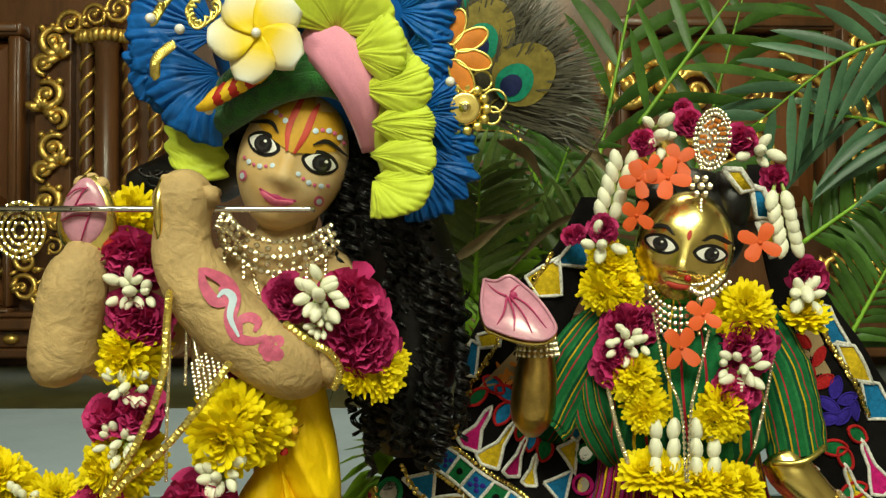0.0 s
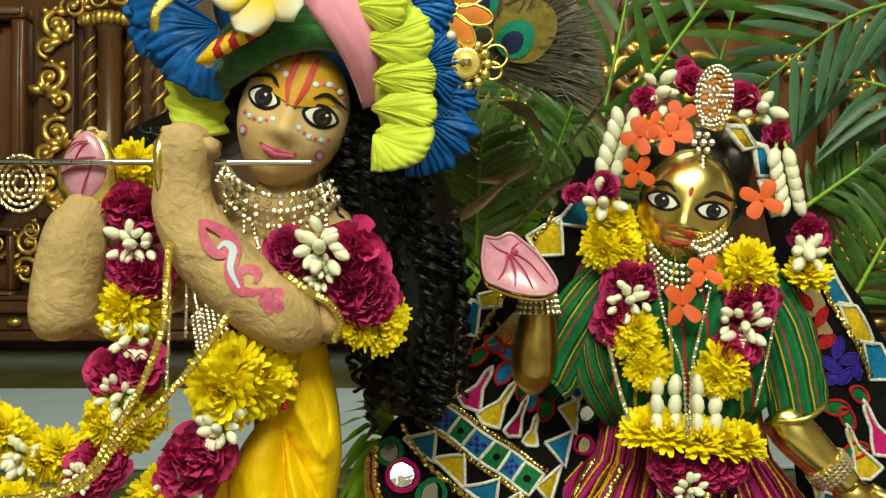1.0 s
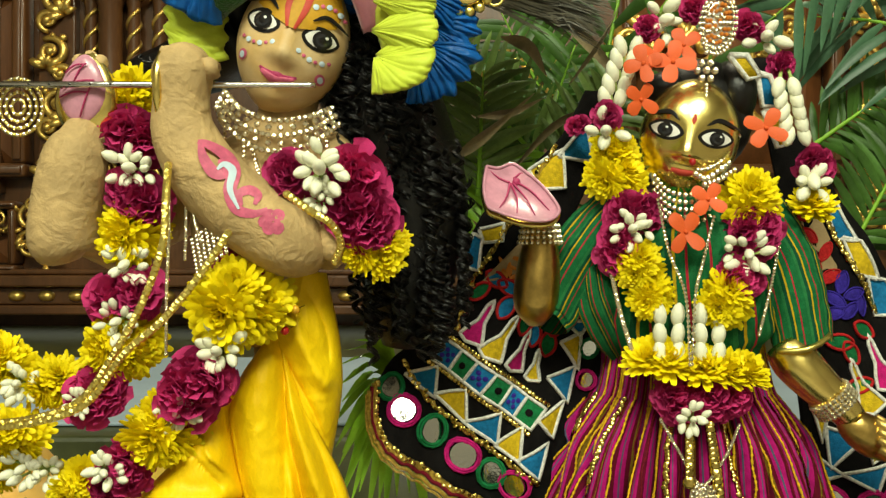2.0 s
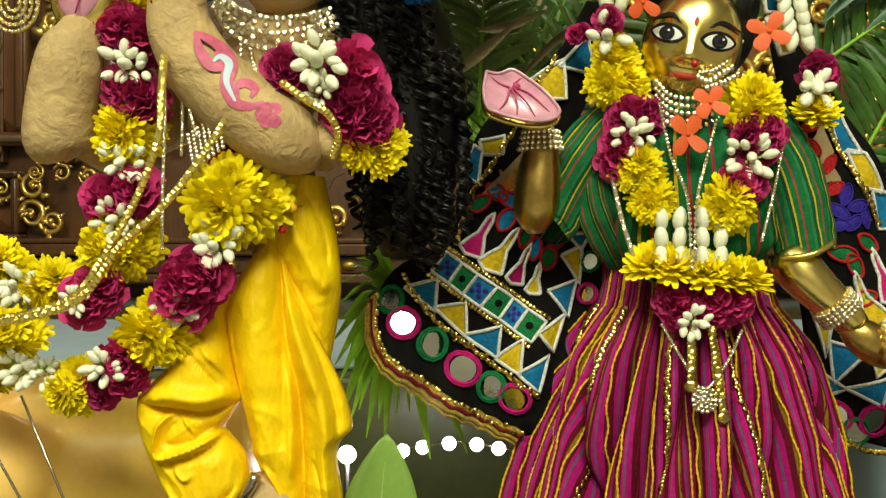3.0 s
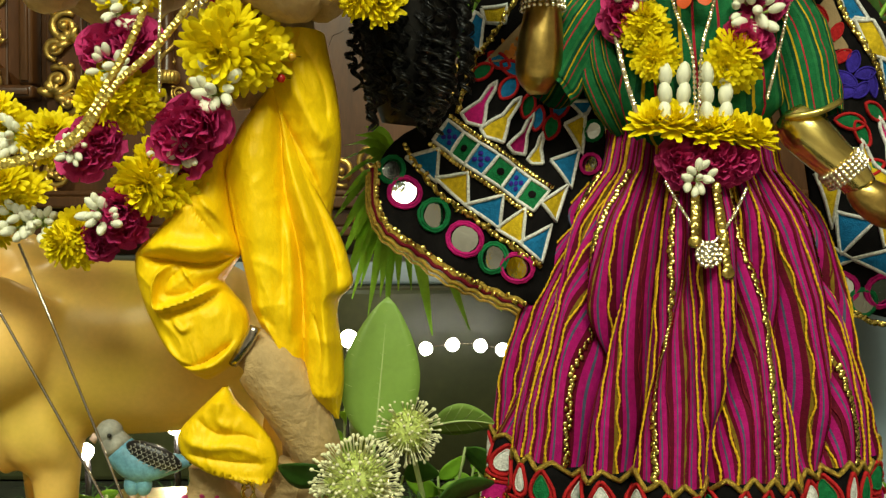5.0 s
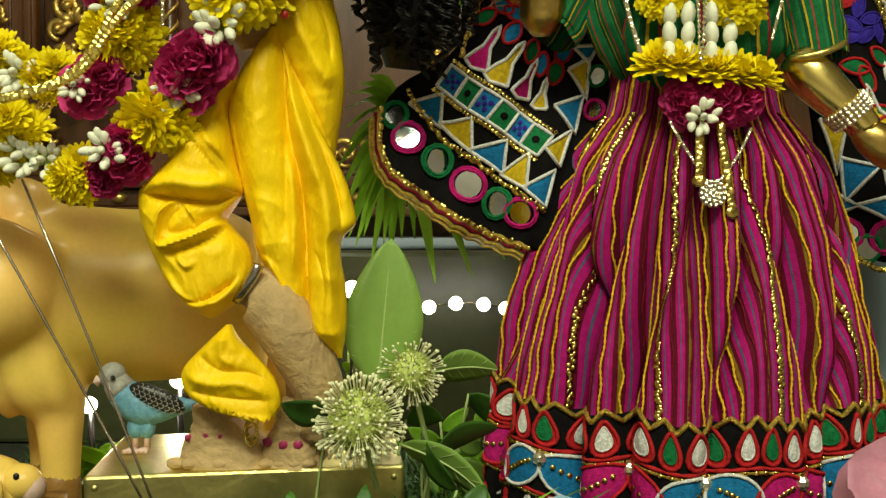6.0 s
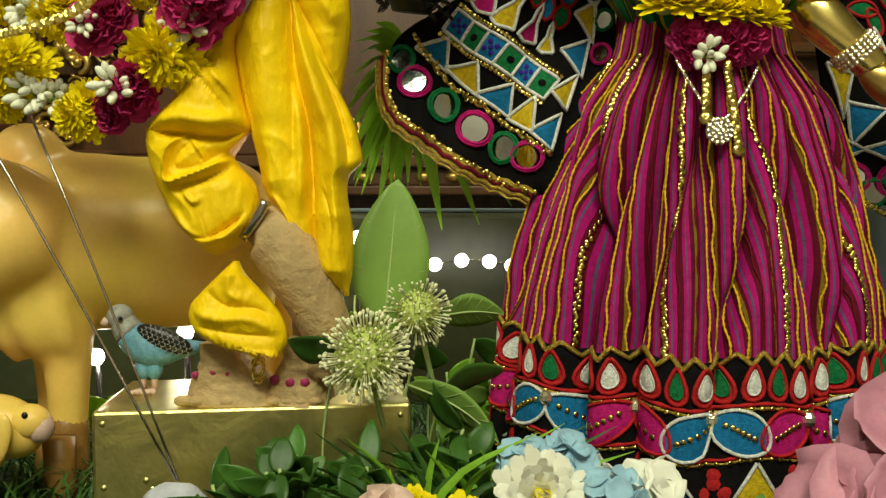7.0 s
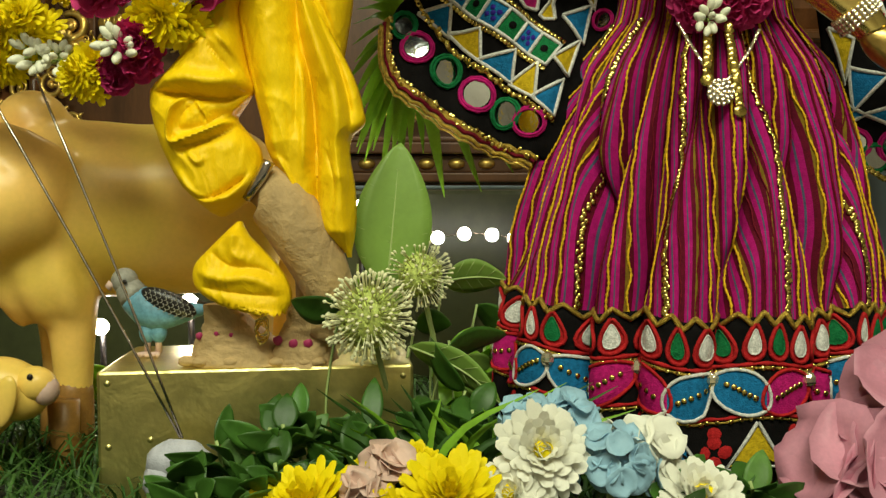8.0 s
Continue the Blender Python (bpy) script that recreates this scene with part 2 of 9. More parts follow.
IXORA = mat("orange_petal", (0.80, 0.12, 0.025), 0.5, vary=0.2, scale=150, through_light=0.15, random_tint=0.1)
FRANGIPANI = mat("frangipani_white", (0.82, 0.80, 0.70), 0.5, vary=0.05, scale=80, through_light=0.1)
fade(FRANGIPANI, (0.90, 0.64, 0.01), (0.84, 0.82, 0.72), 0.28, 0.86)
GREEN_FUZZ = mat("green_chenille", (0.016, 0.13, 0.016), 0.9, vary=0.5, scale=150, grain=800, bump=0.9, deep=0.002, sheen=0.3)
PINK_FELT = mat("pink_felt", (0.76, 0.29, 0.42), 0.85, vary=0.1, scale=40, grain=600, bump=0.25, sheen=0.3)
LIME_SILK = mat("lime_satin", (0.56, 0.66, 0.045), 0.6, vary=0.12, scale=60, grain=500, bump=0.15, sheen=0.1)
BLUE_SILK = mat("blue_satin", (0.006, 0.105, 0.40), 0.42, spec=0.25, vary=0.25, scale=70, grain=500, bump=0.2)
RED_CLAY = mat("red_cord", (0.44, 0.018, 0.012), 0.5, vary=0.15)
YELLOW_CORD = mat("yellow_cord", (0.85, 0.52, 0.02), 0.5, vary=0.15)
YELLOW_THREAD = mat("yellow_chain_stitch", (0.80, 0.46, 0.02), 0.8, spec=0.1, vary=0.4, scale=500, grain=1200, bump=0.8)
MAROON_THREAD = mat("maroon_thread", (0.16, 0.008, 0.018), 0.75, spec=0.1, vary=0.3, scale=400, grain=900, bump=0.6)
RED_THREAD = mat("red_thread", (0.46, 0.018, 0.02), 0.75, spec=0.1, vary=0.3, scale=400, grain=1000, bump=0.8)
BLACK_CLOTH = mat("black_cotton", (0.007, 0.006, 0.006), 0.95, spec=0.08, vary=0.4, scale=100, grain=900, bump=0.5)
WHITE_THREAD = mat("white_chain_stitch", (0.72, 0.70, 0.66), 0.7, spec=0.1, vary=0.3, scale=500, grain=1000, bump=0.8)
BLUE_FELT = mat("blue_embroidery", (0.012, 0.16, 0.36), 0.8, spec=0.1, vary=0.3, scale=300, grain=900, bump=0.8, deep=0.0012)
YELLOW_FELT = mat("yellow_embroidery", (0.62, 0.42, 0.015), 0.8, spec=0.1, vary=0.3, scale=300, grain=900, bump=0.8, deep=0.0012)
PINK_FELT_STITCH = mat("pink_embroidery", (0.50, 0.012, 0.16), 0.8, spec=0.1, vary=0.3, scale=300, grain=900, bump=0.8, deep=0.0012)
GREEN_FELT = mat("green_embroidery", (0.010, 0.16, 0.05), 0.8, spec=0.1, vary=0.3, scale=300, grain=900, bump=0.8, deep=0.0012)
INDIGO_FELT = mat("indigo_embroidery", (0.035, 0.02, 0.26), 0.8, spec=0.1, vary=0.3, scale=300, grain=900, bump=0.8)
TAN_CLOTH = mat("tan_cotton", (0.36, 0.25, 0.13), 0.85, spec=0.1, vary=0.2, scale=80, grain=700, bump=0.4)
COW_RESIN = mat("painted_cow_resin", (0.88, 0.54, 0.155), 0.34, vary=0.12, scale=11, grain=250, bump=0.06, tint=(0.76, 0.53, 0.09), wrinkle=(10, 0.12, 0.010))
COW_DARK = mat("cow_hoof_paint", (0.30, 0.15, 0.035), 0.4, vary=0.3, scale=40)
PALM = mat("palm_leaf", (0.052, 0.125, 0.018), 0.42, vary=0.35, scale=40, grain=300, bump=0.15, through_light=0.2, random_tint=0.3)
PALM_MID = mat("olive_palm_leaf", (0.13, 0.20, 0.045), 0.42, vary=0.4, scale=40, grain=300, bump=0.15, through_light=0.2, random_tint=0.35)
PALM_LIGHT = mat("young_palm_leaf", (0.25, 0.50, 0.035), 0.4, vary=0.25, scale=40, grain=300, bump=0.15, through_light=0.25, random_tint=0.2)
PALM_BLUE = mat("bluish_palm_leaf", (0.07, 0.16, 0.085), 0.4, vary=0.3, scale=30, grain=300, bump=0.15, through_light=0.15, random_tint=0.2)
DRY_LEAF = mat("dry_leaf", (0.30, 0.23, 0.12), 0.65, vary=0.35, scale=60, grain=300, bump=0.3)
LEAF = mat("broad_leaf", (0.22, 0.36, 0.065), 0.45, vary=0.12, scale=25, grain=250, bump=0.12, through_light=0.15)
LEAF_VEIN = mat("leaf_vein", (0.36, 0.46, 0.16), 0.5, vary=0.1)
DARK_LEAF = mat("dark_glossy_leaf", (0.052, 0.140, 0.018), 0.42, vary=0.3, scale=50, grain=300, bump=0.15, through_light=0.1, random_tint=0.35)
LEAF_MID = mat("mid_green_leaf", (0.12, 0.25, 0.05), 0.5, vary=0.3, scale=60, grain=300, bump=0.2, through_light=0.15, random_tint=0.25)
GRASS = mat("cut_grass", (0.048, 0.125, 0.020), 0.5, vary=0.4, scale=60, grain=300, bump=0.1, through_light=0.15)
SOIL = mat("dark_turf", (0.018, 0.022, 0.010), 0.9, vary=0.5, scale=40, grain=300, bump=0.7, deep=0.004)
POLLEN = mat("pale_style", (0.80, 0.78, 0.48), 0.6, vary=0.15)
POLLEN_CORE = mat("lime_flower_core", (0.54, 0.62, 0.16), 0.65, vary=0.4, scale=300, grain=600, bump=0.6)
WHITE_PETAL = mat("white_silk_petal", (0.88, 0.86, 0.74), 0.55, vary=0.07, through_light=0.15)
BLUE_PETAL = mat("pale_blue_silk_petal", (0.36, 0.58, 0.72), 0.55, vary=0.15, scale=60, through_light=0.15)
PINK_PETAL = mat("pink_silk_petal", (0.68, 0.29, 0.39), 0.5, vary=0.18, scale=22, through_light=0.15)
BLUSH_PETAL = mat("blush_petal", (0.70, 0.48, 0.40), 0.5, vary=0.15, through_light=0.1)
WOOD = mat("dark_teak", (0.105, 0.042, 0.014), 0.34, vary=0.4, scale=5, grain=60, bump=0.1, deep=0.002, stretch=(3, 3, 0.5), coat=0.25)
WOOD_PANEL = mat("reddish_teak_panel", (0.17, 0.062, 0.020), 0.32, vary=0.4, scale=5, grain=60, bump=0.1, deep=0.002, stretch=(3, 3, 0.5), coat=0.25)
STONE = mat("polished_green_marble", (0.060, 0.068, 0.026), 0.34, vary=0.4, scale=12, grain=80, bump=0.03)
CLOTH_BLUE = mat("pale_blue_cover", (0.30, 0.38, 0.45), 0.7, vary=0.08, scale=8, grain=200, bump=0.1)
PLASTER = mat("hall_plaster", (0.55, 0.50, 0.42), 0.85, vary=0.15, scale=4, grain=120, bump=0.2)
FLOOR_TILE = mat("hall_marble", (0.45, 0.42, 0.37), 0.3, vary=0.2, scale=3, grain=60, bump=0.05)
CLAY = mat("grey_putty", (0.50, 0.50, 0.56), 0.8, vary=0.15, scale=120, bump=0.4)
BUDGIE_BLUE = mat("budgie_blue", (0.13, 0.31, 0.42), 0.5, vary=0.25, scale=200, bump=0.3)
BUDGIE_GREY = mat("budgie_grey", (0.29, 0.28, 0.24), 0.55, vary=0.25, scale=250, bump=0.3)
FEATHER = mat("feather_barbs", (0.085, 0.075, 0.05), 0.5, vary=0.4, scale=150)
FEATHER_BRONZE = mat("feather_bronze", (0.22, 0.17, 0.035), 0.35, 0.3, vary=0.3, scale=150)
FEATHER_TEAL = mat("feather_teal", (0.008, 0.24, 0.15), 0.3, 0.3, vary=0.25, scale=200)
FEATHER_NAVY = mat("feather_navy", (0.012, 0.02, 0.085), 0.3, 0.3, vary=0.2, scale=200)
ORANGE_CLOTH = mat("orange_cloth", (0.62, 0.19, 0.02), 0.7, vary=0.2)
PEARL = mat("pearl", (0.78, 0.75, 0.70), 0.2, vary=0.05, coat=0.6)
RED_BEAD = mat("red_pinhead", (0.50, 0.015, 0.015), 0.2, coat=0.6)
AMBER_BEAD = mat("amber_pinhead", (0.80, 0.40, 0.02), 0.2, coat=0.6)
LED = glow("led_light", (1.0, 0.95, 0.82), 55.0)
LAMP = glow("spot_lamp", (1.0, 0.93, 0.75), 110.0)


# ---- the place
def slab(name, lo, hi, material, bevel=0.0, kind="structure", label="", category=""):
    b = Build()
    b.box(lo, hi, 0, bevel)
    return single(name, b, material, label, category, kind=kind, smooth=False)


slab("ground", (-3.2, -0.42, -0.03), (3.2, 0.44, 0.0), SOIL, label="dark turf laid on the altar table", category="ground")
slab("floor", (-4, -5, -0.95), (4, 2.6, -0.9), FLOOR_TILE, label="pale marble hall floor", category="floor")
slab("altar_table", (-3.2, -0.42, -0.9), (3.2, 2.2, -0.032), WOOD, label="dark teak altar table", category="altar")
# unseen sides and top of the hall, added for the metal to reflect
slab("unseen_wall_south", (-4, -5.1, -0.9), (4, -5.0, 3.2), PLASTER)
slab("unseen_wall_east", (4.0, -5, -0.9), (4.1, 2.6, 3.2), PLASTER)
slab("unseen_wall_west", (-4.1, -5, -0.9), (-4.0, 2.6, 3.2), PLASTER)
slab("unseen_ceiling", (-4, -5, 3.2), (4, 2.6, 3.3), PLASTER)
slab("marble_step", (-3.2, 0.44, 0.0), (3.2, 2.2, 0.222), STONE, 0.006, label="polished dark green marble step behind the figures", category="step")
# cover ends at y 1.22; dark marble behind stands for shade under the ledge
slab("step_cover", (-3.2, 0.50, 0.223), (3.2, 1.22, 0.228), CLOTH_BLUE, 0.002, label="pale blue cover spread on the step", category="cover")

# carved altar back: board, ledge, frames, recessed panels, pilasters, gilded scrollwork
WALL_Y = 1.80
slab("wall_north", (-4, WALL_Y + 0.03, 0.28), (4, WALL_Y + 0.1, 3.2), WOOD, label="dark teak altar back", category="wall")
slab("recess_back", (-4, 2.1, 0.2), (4, 2.2, 0.3), WOOD, label="dark recess under the carved altar back", category="wall")


def frame_panel(x0, x1, z0, z1, depth=0.035, rail=0.035):
    """A fielded panel: four mitred mouldings round a raised field."""
    top = thing("wall_panel", "reddish teak panel framed with stepped mouldings", "panel", ((x0 + x1) / 2, WALL_Y, z0), group="carved altar panels")
    for lo, hi in (((x0, z0), (x1, z0 + rail)), ((x0, z1 - rail), (x1, z1)), ((x0, z0 + rail), (x0 + rail, z1 - rail)), ((x1 - rail, z0 + rail), (x1, z1 - rail))):
        b = Build()
        b.box((lo[0], WALL_Y - depth, lo[1]), (hi[0], WALL_Y + 0.03, hi[1]), 0, 0.008)
        b.box((lo[0] + 0.008, WALL_Y - depth - 0.008, lo[1] + 0.008), (hi[0] - 0.008, WALL_Y - depth + 0.002, hi[1] - 0.008), 0, 0.003)
        part("moulding", b, WOOD, top)
    b = Build()
    w = rail + 0.004
    rows = []
    for inset, y in ((w, WALL_Y + 0.02), (w + 0.05, WALL_Y - 0.012), (w + 0.058, WALL_Y - 0.012)):
        rows.append([(x0 + inset, y, z0 + inset), (x1 - inset, y, z0 + inset), (x1 - inset, y, z1 - inset), (x0 + inset, y, z1 - inset)])
    ids = b.grid(rows, 0, closed=True)
    b.face(ids[-1])
    part("field", b, WOOD_PANEL, top, smooth=False)


def spiral(b, centre, r, turns=1.4, start=0.0, hand=1, thick=0.012, m=0, y=0.0):
    pts, rad = [], []
    n = int(14 * turns) + 4
    for i in range(n):
        u = i / (n - 1)
        a = start + hand * u * turns * 2 * math.pi
        k = r * (1 - u) ** 0.8 + 0.004
        pts.append((centre[0] + k * math.cos(a), y - 0.015 - 0.012 * u, centre[1] + k * math.sin(a)))
        rad.append(thick * (0.55 + 0.45 * math.sin(math.pi * min(1, u * 1.3 + 0.1))))
    b.tube(pts, rad, 6, m, axis=(0, 1, 0))
    b.ball((centre[0], y - 0.026, centre[1]), thick * 1.15, m, 5, 8)


def leaf_boss(b, place, size, angle, m=0, y=0.0):
    d = Vector((math.cos(angle), 0, math.sin(angle)))
    p = Vector((place[0], y - 0.012, place[1]))
    b.tube([p, p + d * size * 0.35 + FRONT * 0.012, p + d * size * 0.75 + FRONT * 0.016, p + d * size + FRONT * 0.004], [size * 0.08, size * 0.26, size * 0.2, size * 0.03], 7, m, flat=0.6, axis=d.cross(FRONT))


def scroll_strip(x, z0, z1, w, group):
    """A gilded strip of alternating scrolls, leaves and bosses, one carved motif after the other."""
    top = thing("gilded_strip", "gilded scrollwork strip carved on dark teak", "carving", (x, WALL_Y, z0), group=group)
    b = Build()
    b.box((x - w * 0.62, WALL_Y - 0.006, z0), (x + w * 0.62, WALL_Y + 0.03, z1), 0, 0.004)
    part("backing", b, WOOD, top, smooth=False)
    step = w * 1.75
    n = max(1, int((z1 - z0) / step))
    for i in range(n):
        s = 1 if i % 2 else -1
        z = z0 + (i + 0.5) * (z1 - z0) / n
        b = Build()
        spiral(b, (x + s * w * 0.10, z + w * 0.25), w * 0.44, 1.5, math.pi / 2 - s * 0.6, s, w * 0.15, y=WALL_Y)
        spiral(b, (x - s * w * 0.22, z - w * 0.5), w * 0.30, 1.3, -math.pi / 2, -s, w * 0.13, y=WALL_Y)
        for k in range(5):
            leaf_boss(b, (x + s * w * 0.3, z - w * 0.28), w * rnd(0.42, 0.66), math.pi / 2 + s * (k - 1.5) * 0.75, y=WALL_Y)
        b.ball((x - s * w * 0.3, WALL_Y - 0.02, z + w * 0.72), w * 0.13, 0, 5, 8)
        b.ball((x + s * w * 0.05, WALL_Y - 0.02, z + w * 0.80), w * 0.1, 0, 5, 8)
        part("scroll", b, GILT, top)


def twist_column(x, z0, z1, r, group, wound=True):
    """A turned teak column with a gilded cord wound round it."""
    top = thing("altar_column", "turned teak column wound with gilded cord", "column", (x, WALL_Y, z0), group=group)
    b = Build()
    prof = [(r * 1.3, z0), (r * 1.3, z0 + 0.03), (r, z0 + 0.05), (r, z1 - 0.05), (r * 1.3, z1 - 0.03), (r * 1.3, z1)]
    b.lathe(prof, 14, 0, (x, WALL_Y - r * 0.4, 0))
    part("shaft", b, WOOD, top)
    if wound:
        b = Build()
        n = int((z1 - z0) / 0.006)
        for ph in (0, math.pi):
            b.tube([(x + r * 0.95 * math.cos(ph + i * 0.30), WALL_Y - r * 0.4 + r * 0.95 * math.sin(ph + i * 0.30), z0 + 0.05 + i * (z1 - z0 - 0.1) / n) for i in range(n)], r * 0.36, 5)
        part("cord", b, GILT, top)
    for z in (z0, z1 - 0.03):
        b = Build()
        for k in range(9):
            a = math.pi + math.pi * k / 8
            b.ball((x + r * 1.35 * math.cos(a), WALL_Y - r * 0.4 + r * 1.35 * math.sin(a), z + 0.015), (0.012, 0.012, 0.018), 0, 5, 7)
        part("capital", b, GILT, top)


def scroll_patch(x, z, w, h, n, seed, y=0.0):
    """A freestanding patch of gilded scrolls and leaves."""
    state = random.getstate()
    random.seed(seed)
    top = thing("gilded_scrollwork", "gilded scroll and leaf carving on the altar back", "carving", (x, WALL_Y, z - h), group="gilded scrollwork")
    for i in range(n):
        b = Build()
        cx, cz = x + w * (2 * (i + 0.5) / n - 1), z + h * rnd(-0.5, 0.5)
        s = 1 if cx > x else -1
        r = min(h, 2 * w / n) * rnd(0.55, 0.75)
        spiral(b, (cx, cz), r, rnd(1.2, 1.7), rnd(0, 6), s, r * 0.24, y=WALL_Y - y)
        for k in range(4):
            leaf_boss(b, (cx + rnd(-r, r), cz + rnd(-r, r)), r * rnd(0.6, 1.1), rnd(0, 6.28), y=WALL_Y - y)
        part("scroll", b, GILT, top)
    random.setstate(state)


LEFT_STRIPS = "gilded strips of the altar back"
frame_panel(-1.60, -1.03, 0.62, 1.12)
frame_panel(-1.62, -1.055, 0.38, 0.56, rail=0.02)
scroll_strip(-0.961, 0.58, 1.12, 0.075, LEFT_STRIPS)
scroll_strip(-1.14, 0.58, 1.10, 0.06, LEFT_STRIPS)
scroll_strip(-1.20, 0.40, 0.58, 0.05, LEFT_STRIPS)
twist_column(-0.873, 0.66, 1.10, 0.016, "columns of the altar back")
twist_column(-0.822, 0.66, 1.10, 0.030, "columns of the altar back", wound=False)
twist_column(-0.765, 0.66, 1.10, 0.016, "columns of the altar back")
twist_column(-0.70, 0.66, 1.10, 0.016, "columns of the altar back")
scroll_patch(-0.85, 1.13, 0.09, 0.05, 3, 3)
scroll_patch(-0.80, 0.64, 0.16, 0.03, 6, 4)
scroll_patch(-1.10, 0.50, 0.12, 0.05, 3, 5)
scroll_patch(-0.95, 0.54, 0.10, 0.03, 3, 15)
scroll_patch(-1.0, 0.455, 0.05, 0.05, 2, 16)
frame_panel(0.47, 1.03, 0.62, 1.14)
scroll_patch(0.58, 0.93, 0.13, 0.10, 3, 6, 0.02)
scroll_patch(0.89, 0.955, 0.10, 0.10, 3, 7, 0.02)
scroll_patch(0.70, 0.80, 0.18, 0.08, 4, 8, 0.02)
scroll_patch(0.10, 0.66, 0.16, 0.07, 4, 9)
scroll_patch(0.20, 0.90, 0.12, 0.09, 3, 12)
scroll_patch(-0.10, 0.45, 0.20, 0.05, 5, 13)

scroll_strip(1.10, 0.55, 1.12, 0.07, LEFT_STRIPS)
frame_panel(1.17, 1.7, 0.62, 1.14)
scroll_patch(1.10, 0.50, 0.10, 0.06, 3, 17)

# ledge of the altar back, with a row of gilded bosses
ledge = thing("altar_ledge", "dark teak ledge with gilded bosses", "ledge", (0, WALL_Y, 0.275))
for z0, z1, out in ((0.275, 0.30, 0.05), (0.30, 0.345, 0.03), (0.345, 0.375, 0.06), (0.375, 0.39, 0.04)):
    b = Build()
    b.box((-3.9, WALL_Y - out, z0), (3.9, WALL_Y + 0.1, z1 - 0.001), 0, 0.005)
    part("rail", b, WOOD, ledge, smooth=False)
boss = Build()
boss.ball((0, 0, 0), (0.022, 0.016, 0.014), 0, 6, 10)
boss_mesh = boss.mesh("boss", GILT)
for i in range(42):
    put("boss", boss_mesh, ledge, Matrix.Translation((-1.5 + i * 0.075, WALL_Y - 0.032, 0.322)))


# ---- the flute player's figure
def almond(cx, cy, a, b, slant=0.0, n=20, power=0.45):
    out = []
    for k in range(n):
        t = 2 * math.pi * k / n
        x, y = a * math.cos(t), b * math.sin(t) * abs(math.sin(t)) ** power
        out.append((cx + x * math.cos(slant) - y * math.sin(slant), cy + x * math.sin(slant) + y * math.cos(slant)))
    return out


def disc(cx, cy, r, n=14, ry=None):
    return [(cx + r * math.cos(2 * math.pi * k / n), cy + (ry or r) * math.sin(2 * math.pi * k / n)) for k in range(n)]


def band(pts, w):
    """The outline of a stroke along pts, thinning at both ends."""
    line = curve_through([(p, q, 0) for p, q in pts], 9)
    left, right = [], []
    for i, p in enumerate(line):
        d = (line[min(i + 1, 8)] - line[max(i - 1, 0)]).normalized()
        n = Vector((-d.y, d.x, 0)) * w * (0.35 + 0.65 * math.sin(math.pi * (i + 0.5) / 9))
        left.append((p.x + n.x, p.y + n.y))
        right.append((p.x - n.x, p.y - n.y))
    return left + right[::-1]


def stroke(b, surf, pts, w, m, lift=0.0006):
    """A painted stroke laid as a strip on the surface."""
    line = curve_through([(p, q, 0) for p, q in pts], 34)
    rows = []
    for i, p in enumerate(line):
        d = (line[min(i + 1, 33)] - line[max(i - 1, 0)]).normalized()
        n = Vector((-d.y, d.x, 0)) * w * (0.3 + 0.7 * math.sin(math.pi * (i + 0.5) / 34))
        row = []
        for k in (-1, 0, 1):
            place, normal = surf(p.x + n.x * k, p.y + n.y * k)
            row.append(Vector(place) + Vector(normal) * (lift + (0.0002 if k == 0 else 0)))
        rows.append(row)
    b.grid(rows, m)


def head(b, centre, roll, yaw, pitch, a, h, c, m, nose=0.009):
    """A head: an ellipsoid with nose, brow, lips and chin; returns the face as surf(u, v)."""
    turn = (Matrix.Rotation(radians(yaw), 3, "Z") @ Matrix.Rotation(radians(pitch), 3, "X") @ Matrix.Rotation(radians(roll), 3, "Y"))
    centre = Vector(centre)

    def depth(u, v):
        s = v / h
        wide = a * (1 - 0.16 * max(0, -s) ** 2 - 0.05 * max(0, s) ** 2)
        r2 = min(0.9999, (u / wide) ** 2 + s * s)
        d = c * (1 - r2) ** 0.42
        k = (v / h + 0.24)
        ridge = math.exp(-((u / (0.0042 + 0.0045 * max(0, 1 - abs(k) * 6))) ** 2)) * (math.exp(-(k / 0.36) ** 2) if k > 0 else math.exp(-(k / 0.07) ** 2))
        d += nose * ridge
        d += 0.0022 * math.exp(-((v / h + 0.53) / 0.06) ** 2 - (u / 0.010) ** 2)
        d += 0.0030 * math.exp(-((v / h + 0.80) / 0.12) ** 2 - (u / 0.010) ** 2)
        for s2 in (-1, 1):
            d -= 0.0022 * math.exp(-((v / h - 0.12) / 0.16) ** 2 - ((u - s2 * a * 0.53) / 0.010) ** 2)
            d += 0.0016 * math.exp(-((v / h + 0.33) / 0.2) ** 2 - ((u - s2 * a * 0.5) / 0.012) ** 2)
        return d

    def world(u, v, w):
        return centre + turn @ Vector((u, -w, v))

    def surf(u, v):
        e = 0.0006
        p = world(u, v, depth(u, v))
        du, dv = world(u + e, v, depth(u + e, v)) - p, world(u, v + e, depth(u, v + e)) - p
        n = du.cross(dv)
        n = n.normalized() if n.length > 0 else turn @ Vector((0, -1, 0))
        return p, n

    rows = []
    for i in range(41):
        th = math.pi * i / 40
        row = []
        for k in range(48):
            ph = 2 * math.pi * k / 48
            v = h * math.cos(th)
            wide = a * (1 - 0.16 * max(0, -v / h) ** 2 - 0.05 * max(0, v / h) ** 2)
            u = wide * math.sin(th) * math.cos(ph) * 0.999
            back = math.sin(ph)
            if back <= 0:
                w = depth(u, v) if -back > 0.02 else 0.0
            else:
                w = -c * 1.1 * math.sin(th) * back
            row.append(world(u, v, w))
        rows.append(row)
    b.grid(rows, m, closed=True)
    return surf


